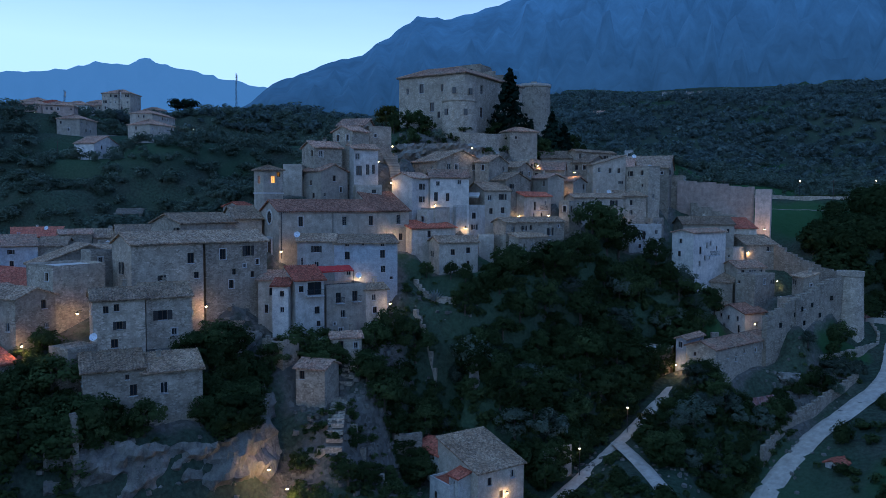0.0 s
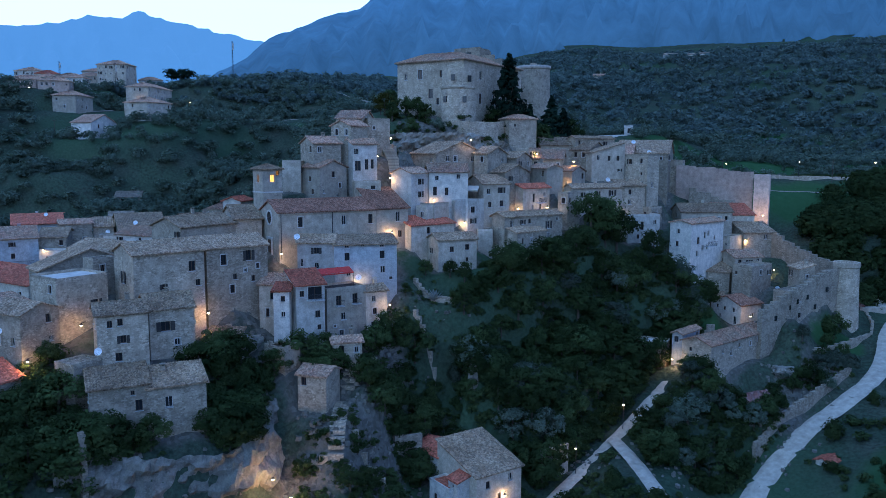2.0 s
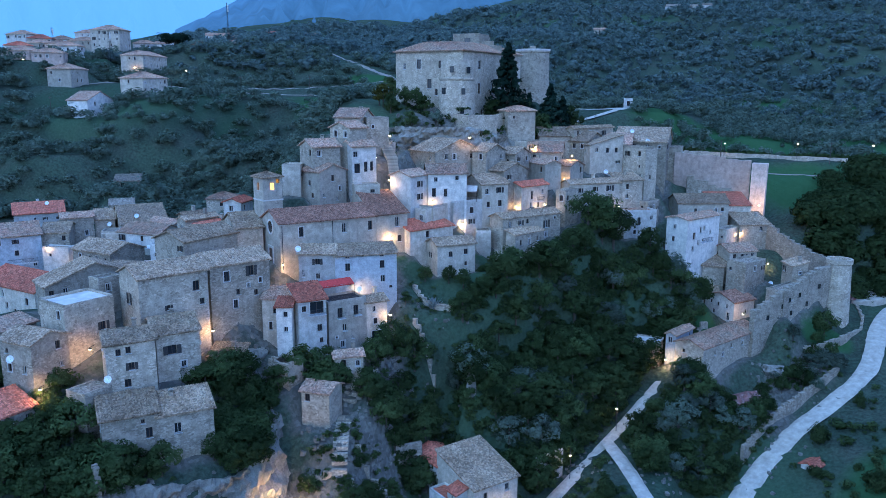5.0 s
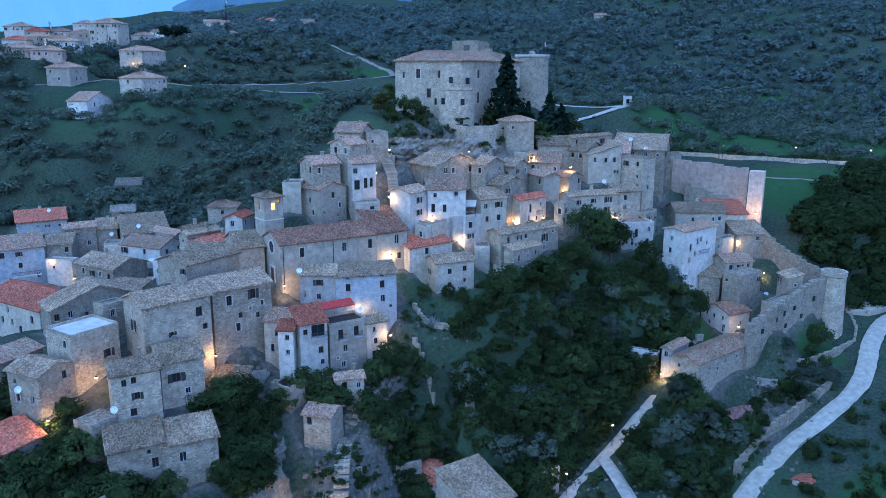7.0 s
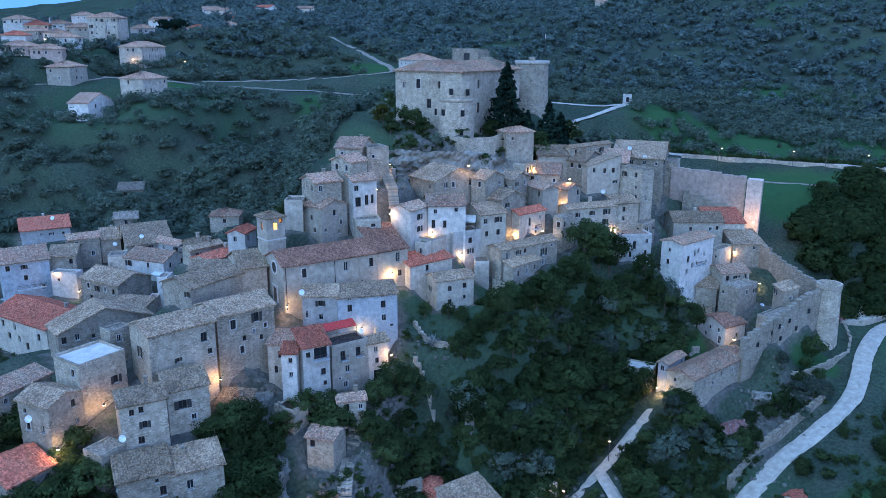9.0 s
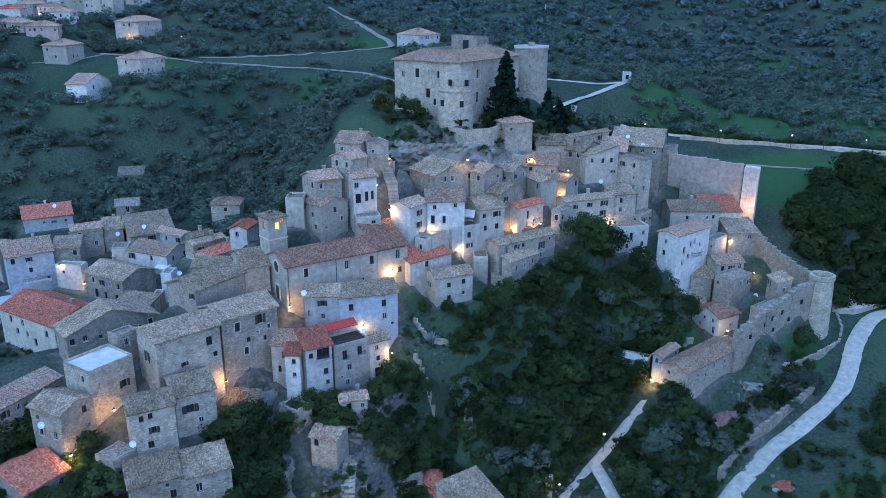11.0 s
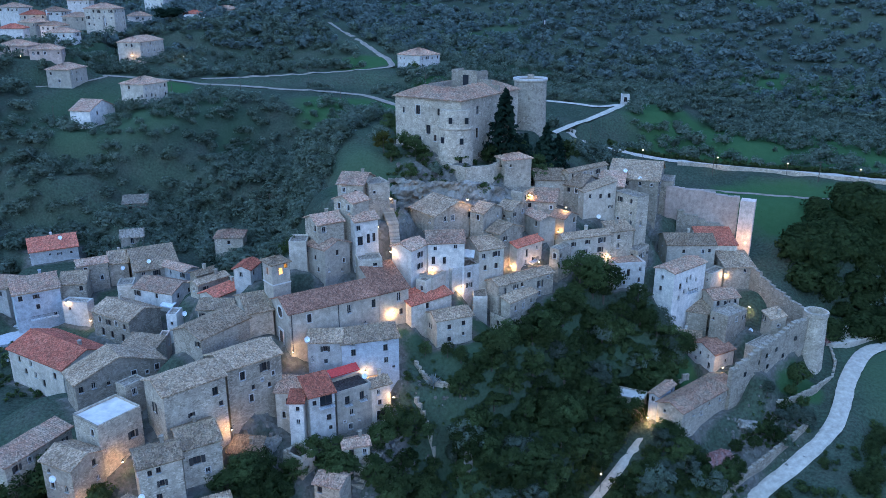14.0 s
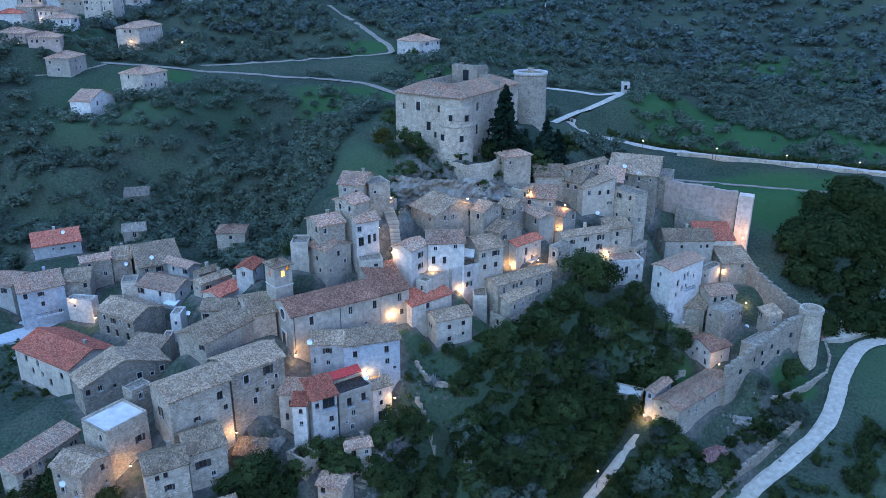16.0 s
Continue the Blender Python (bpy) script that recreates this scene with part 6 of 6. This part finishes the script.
crag("cliff", "bare rock below the castle terrace", [(-62, 177.5, 88, 94.5), (-57, 175.2, 87.5, 94.8), (-51, 174.8, 87.5, 94.6), (-45.5, 176.3, 87.5, 94.8), (-40.5, 179.5, 87, 94.5), (-35, 183.5, 86, 92.5), (-31.5, 186, 85, 90)], 1.8, 9.0)


def rubble(areas, seed):
    """Loose broken stones lying on the land: (x, y, spread, count, largest)."""
    rnd, v, f = random.Random(seed), [], []
    for cx, cy, spread, count, big in areas:
        xs = [cx + rnd.gauss(0, spread) for _ in range(count)]
        ys = [cy + rnd.gauss(0, spread) for _ in range(count)]
        for x, y, z in zip(xs, ys, ground_z(xs, ys)):
            s = big * rnd.uniform(0.3, 1.0)
            k = len(v)
            a = rnd.uniform(0, 6.28)
            for dz in (-0.5, 0.45):
                for i in range(5):
                    t = a + i * 1.257 + rnd.uniform(-0.3, 0.3)
                    r = s * rnd.uniform(0.6, 1.1) * (1 if dz < 0 else 0.75)
                    v.append((x + r * math.cos(t), y + r * math.sin(t), z + s * dz * rnd.uniform(0.7, 1.2)))
            f.append(tuple(range(k + 5, k + 10)))
            f += [(k + i, k + (i + 1) % 5, k + 5 + (i + 1) % 5, k + 5 + i) for i in range(5)]
    tagged(new("rubble", mesh_of("rubble", v, f, "rock")), "loose broken limestone blocks among the scrub", "stones", "", "stuff")


rubble([(-50, 86, 3, 70, 0.9), (-46, 96, 3, 50, 0.8), (-47, 106, 2.5, 90, 0.8), (-50, 112, 2.5, 90, 0.8), (-41, 112, 4, 90, 0.9), (-38, 104, 5, 80, 0.7), (-43.5, 121, 2.5, 80, 0.9), (-37, 127, 5, 60, 0.6), (-63, 110, 2.5, 50, 0.8),
        (-50, 173.5, 5, 90, 0.9), (-40, 177, 4, 70, 0.9), (28, 162, 5, 80, 0.7), (20, 146, 4, 60, 0.7), (-10, 131, 3, 50, 0.6), (-58, 165, 3, 50, 0.7), (-20, 164, 4, 60, 0.8), (3, 131, 5, 60, 0.6), (-60, 74, 5, 70, 0.9)], 4)

wall_run("terrace_wall", "curved pale parapet wall round the castle terrace", [(-71, 213, 95, 100.2), (-64.2, 205, 94, 99.6), (-57.0, 192.5, 92, 98.8), (-50.5, 184.0, 90, 97.8), (-43.5, 180.6, 89, 97.4), (-38.5, 185.2, 90, 97.4), (-36.5, 190, 91, 97.8)], 0.5, "stone", 0.0)
wall_run("terrace_wall", "rough stone terrace wall below the castle", [(-76.5, 206, 91, 99), (-69, 195, 90, 98), (-63, 187, 89, 96.5)], 0.8, "stone", 0.2)


def low_wall(label, line, high=1.1):
    wall_run("terrace_wall", label, [(x, y, float(ground_z(x, y)) - 1.5, float(ground_z(x, y)) + high) for x, y in line], 0.6, "stone", 0.15)


low_wall("low dry stone wall across the slope", [(-43, 136), (-41.5, 135), (-40, 134.2), (-38, 133.5), (-36, 133.6), (-34.5, 134)])
low_wall("low dry stone wall across the slope", [(-41, 129.5), (-39.5, 129), (-38, 128.7), (-36.5, 128.5)])
low_wall("dry stone wall of a vegetable garden", [(4, 171), (7, 170), (10, 169.6), (13, 171)])
wall_run("terrace_wall", "long stone wall at the foot of the gully", [(-45.5, 110.5, 38, 43.6), (-41, 114, 38, 43.8), (-36, 118, 38, 43.6)], 0.7, "stone", 0.15)
wall_run("terrace_wall", "rough stone wall beside the footpath", [(-17, 124.3, 33, 40.2), (-13, 128.4, 34, 40.8)], 0.6, "plaster", 0.05)
wall_run("ruined_pillar", "tall broken stone pillar of a ruin", [(-67.4, 76.4, 46, 55.5), (-66.6, 76.0, 46, 55.0)], 0.7, "stone", 0.4)
wall_run("road_wall", "long low wall beside the upper road", [(9, 268.5, 80, 84.2), (41.4, 268.5, 79, 83.2), (71.6, 262, 79, 83.0), (110, 252, 78, 82)], 0.5, "stone", 0.0)


# ---- stone steps ----
def steps(x, y, z, rot, n, w, rise=0.17, run=0.42):
    top = tagged(new("stone_steps"), "worn pale stone steps climbing between houses", "steps", "stone steps")
    top.matrix_basis = pose(x, y, z, 0, 0, rot)
    one = Build().box(-w / 2, 0, -0.6, w / 2, run + 0.04, rise).mesh("step", "stone")
    for k in range(n):
        part("step", one, top, "", pose(0, k * run, k * rise))


steps(-44.5, 122, 57.6, 10, 10, 2.2), steps(-52.6, 153.0, 85.8, 24, 14, 2.2, 0.2, 0.36), steps(-54.6, 157.6, 88.6, 35, 14, 2.6, 0.17, 0.34)


def path_steps(label, line, count, w):
    """Flat treads lying on the land along a line."""
    top = tagged(new("stone_steps"), label, "steps", "stone steps")
    one = Build().box(-w / 2, -0.32, -0.5, w / 2, 0.32, 0.12).mesh("step", "stone")
    pts = [Vector((x, y, 0)) for x, y in line]
    rnd = random.Random(8)
    for k in range(count):
        t = k / count * (len(pts) - 1)
        a, b2 = pts[int(t)], pts[int(t) + 1]
        q = a.lerp(b2, t % 1)
        u = b2 - a
        part("step", one, top, "", pose(q.x, q.y, float(ground_z(q.x, q.y)) + 0.1, 0, 0, math.degrees(math.atan2(u.y, u.x)) - 90 + rnd.uniform(-5, 5)))


path_steps("worn pale stone steps climbing through the ruins", [(-44.0, 101.0), (-45.5, 106.0), (-46.6, 110.5), (-46.2, 115.0), (-45.0, 119.0)], 30, 2.4)
low_wall("broken low wall of old terraces", [(-50, 100.5), (-47.5, 100), (-45, 100.5), (-42, 102)], 0.9)
low_wall("broken low wall of old terraces", [(-43.5, 105.5), (-41, 106), (-38, 105.5), (-35, 106.5)], 0.8)
low_wall("broken low wall of old terraces", [(-47.5, 95.5), (-44, 94.5), (-41, 95.5)], 0.9)


# ---- cars, huts, poles ----
def car(x, y, z, rot, paint):
    top = tagged(new("car"), ("small dark" if paint == "car_paint" else "small pale") + " hatchback car parked on paving", "car", "parked cars")
    top.matrix_basis = pose(x, y, z, 0, 0, rot)
    b = Build()
    prof = [(-2.0, 0.35), (-2.0, 0.85), (-1.7, 1.0), (-1.2, 1.45), (0.5, 1.47), (1.1, 0.98), (1.95, 0.85), (2.05, 0.4)]
    k = len(prof)
    for s in (-0.82, 0.82):
        b.v += [(px, s * (0.86 if pz > 1.1 else 1.0), pz) for px, pz in prof]
    b.f = [tuple(range(k - 1, -1, -1)), tuple(range(k, 2 * k))] + [(i, (i + 1) % k, k + (i + 1) % k, k + i) for i in range(k)]
    part("body", b.mesh("body", paint), top)
    g = Build()
    for s in (-1, 1):
        g.quad(*[(px, s * 0.80, pz) for px, pz in ((-1.45, 1.02), (0.85, 1.02), (0.42, 1.4), (-1.12, 1.4))])
    g.quad((0.56, -0.66, 1.44), (0.56, 0.66, 1.44), (1.07, 0.7, 1.03), (1.07, -0.7, 1.03))
    part("windows", g.mesh("windows", "pane"), top)
    wh = Build()
    wh.ring(0.31, -0.1, 0.31, 0.1, 14, cap=True).ring(0.18, 0.1, 0.16, 0.12, 14, cap=True)
    me = wh.mesh("wheel", "metal_dark")
    for px in (-1.25, 1.3):
        for s in (-1, 1):
            part("wheel", me, top, "", pose(px, s * 0.78, 0.31, -90 * s, 0, 0))


car(48.6, 199.4, 54.75, 20, "car_paint"), car(-139.4, 128.6, 58.6, 60, "car_paint"), car(-135.4, 127.2, 58.6, 62, "car_white"), car(-142.5, 130.5, 58.8, 58, "car_white")

house(45.5, 196.8, 53.0, 3.0, 2.4, 2.2, 15, "SL", "rust", "rose_wall", front=[(.5, .3, .9, 1.6)], side=[], deep=1.0)
house(30.3, 140.5, 35.5, 2.6, 3.0, 2.4, -40, "R", "red", "white", front=[(.5, .4, .8, 1.7)], side=[], deep=1.5)
house(-11.5, 312.0, 97.5, 3.0, 3.0, 3.0, 10, "F", "stone", "white", front=[(.5, .7, 1.2, 1.8)], side=[], deep=1.0)
house(-108.5, 178.0, 72.5, 7.5, 6.5, 3.2, 20, "H", "pink", "stone", front=[(.5, 1, .8, 1)], side=[])
house(-152.0, 197.0, 74.5, 7.0, 5.0, 2.4, 30, "SL", "stone", "stone", front=[(.3, .4, .9, 1.7)], side=[])
house(-140.0, 178.0, 70.5, 6.0, 4.0, 2.2, 35, "SL", "stone", "stone", front=[(.5, .4, .9, 1.6)], side=[])


def utility_pole(x, y, h=7.0):
    z = float(ground_z(x, y))
    top = tagged(new("utility_pole"), "slim wooden utility pole on the hillside", "pole", "utility poles")
    top.matrix_basis = pose(x, y, z - 0.4)
    part("post", Build().ring(0.13, 0, 0.09, h, 8, cap=True).mesh("post", "bark"), top)
    part("crossarm", Build().box(-0.8, -0.05, h - 0.5, 0.8, 0.05, h - 0.38).mesh("crossarm", "bark"), top)


for p in ((-109.4, 203.0), (-128, 208), (-185, 250), (-170, 248), (-150, 262), (-110, 262), (-200, 222), (-140, 300), (-88, 296), (20, 262), (52, 262), (-20, 262)):
    utility_pole(*p)


def mast(x, y, h, w=0.9):
    """A lattice radio mast."""
    z = float(ground_z(x, y))
    top = tagged(new("radio_mast"), "tall thin lattice radio mast on the ridge", "mast", "radio masts")
    top.matrix_basis = pose(x, y, z - 0.3)
    b, n = Build(), int(h / 1.5)
    for sx, sy in ((-1, -1), (1, -1), (1, 1), (-1, 1)):
        b.quad(*[(sx * w / 2 * s + e, sy * w / 2 * s, zz) for s, e, zz in ((1, -0.06, 0), (1, 0.06, 0), (0.3, 0.06, h), (0.3, -0.06, h))])
        b.quad(*[(sx * w / 2 * s, sy * w / 2 * s + e, zz) for s, e, zz in ((1, -0.06, 0), (1, 0.06, 0), (0.3, 0.06, h), (0.3, -0.06, h))])
    for k in range(n):
        s0 = w / 2 * (1 - 0.7 * k / n)
        b.box(-s0, -s0, h * k / n, s0, -s0 + 0.05, h * k / n + 0.07).box(-s0, s0 - 0.05, h * k / n, s0, s0, h * k / n + 0.07)
    part("lattice", b.mesh("lattice", "metal_dark"), top)
    part("antenna", Build().ring(0.3, h * 0.8, 0.3, h * 0.95, 8, 0.5, 0, cap=True).mesh("antenna", "frame_pale"), top)


mast(-228, 290, 19, 1.6), mast(-265, 299, 16, 1.2), mast(-215, 365, 22, 0.8), mast(-60, 420, 14, 0.8)


# ---- parking place ----
pk = Build()
pk.quad((43.5, 197.5, 54.7), (48.5, 195.5, 54.6), (54.0, 199.0, 54.7), (60.5, 204.0, 55.2), (57.0, 208.0, 55.6), (49.0, 206.5, 55.3))
k = len(pk.v)
pk.v += [(x, y, z - 3.5) for x, y, z in pk.v]
pk.f += [(i, i + k, (i + 1) % k + k, (i + 1) % k) for i in range(k)]
tagged(new("parking_place", pk.mesh("parking_place", "gravel_road")), "pale gravel parking place above the road", "pavement", "", "structure")
# windows in the long wall of ruined houses
long_wall = [o for o in bpy.data.objects if o.name.startswith("town_wall") and "ruined" in o["label"]][0]
slot = Build().box(-0.35, -0.75, -0.5, 0.35, 0.2, 0.5).mesh("window_opening", "pane")
for px, py, pz in ((24.4, 169.8, 56.2), (27.6, 173.2, 58.0), (29.8, 175.8, 56.0), (31.6, 177.9, 59.6), (33.6, 180.2, 57.2), (36.4, 183.3, 60.6), (29.2, 175.1, 59.0)):
    part("window_opening", slot, long_wall, "", pose(px, py, pz, 0, 0, 50))


# ---- piazza ----
pz = Build()
pz.quad((-142, 127, 60.9), (-134.5, 134.5, 60.9), (-131.5, 142.5, 60.9), (-139.5, 142.0, 60.9), (-150, 137.5, 60.9))
k = len(pz.v)
pz.v += [(x, y, z - 2.5) for x, y, z in pz.v]
pz.f += [(i, i + k, (i + 1) % k + k, (i + 1) % k) for i in range(k)]
tagged(new("piazza", pz.mesh("piazza", "concrete")), "pale paved village square", "pavement", "", "structure")


# ---- agave and garden plants ----
def agave(x, y, z, r=1.8):
    rnd, v, f = random.Random(int(x * 10)), [], []
    for k in range(60):
        a, e = rnd.uniform(0, 6.28), rnd.uniform(0.15, 1.4)
        d = Vector((math.cos(a) * math.cos(e), math.sin(a) * math.cos(e), math.sin(e)))
        s = Vector((-math.sin(a), math.cos(a), 0)) * 0.12
        L = r * rnd.uniform(0.7, 1.1)
        i = len(v)
        v += [d * 0.2 - s, d * 0.2 + s, d * L * 0.6 + s * 1.1, d * L - Vector((0, 0, 0.1)), d * L * 0.6 - s * 1.1]
        f.append((i, i + 1, i + 2, i + 3, i + 4))
    top = tagged(new("agave"), "large pale spiky agave on the slope", "plant")
    top.matrix_basis = pose(x, y, z)
    part("leaves", mesh_of("leaves", v, f, "agave_leaf"), top)


agave(-38.3, 133.4, float(ground_z(-38.3, 133.4)) + 0.3, 2.4)


# ---- white farms on the far slopes ----
for x, y, w, d, h, r, tile, wl in ((8, 738, 14, 9, 5, 10, "stone", "white"), (22, 742, 12, 8, 5, -15, "stone", "white"), (36, 748, 8, 8, 7, 5, "stone", "white"), (-48, 637, 9, 7, 4, 0, "pink", "plaster"),
                                   (-300, 500, 14, 10, 7, 10, "pink", "plaster"), (-318, 520, 12, 10, 8, 30, "pink", "white"), (-282, 535, 14, 10, 7, -10, "red", "white"), (-262, 560, 12, 9, 7, 15, "pink", "plaster"), (-325, 470, 14, 11, 9, 0, "pink", "white"), (-340, 440, 13, 10, 8, 20, "pink", "plaster"),
                                   (157, 982, 30, 10, 5, 8, "stone", "white"), (115, 1038, 18, 9, 5, 0, "stone", "white"), (-44, 992, 16, 9, 5, 10, "stone", "white"), (-60, 985, 10, 8, 6, 0, "stone", "white")):
    house(x, y, float(ground_z(x, y)) - 0.3, w, d, h, r, "L", tile, wl, dense=0.6)
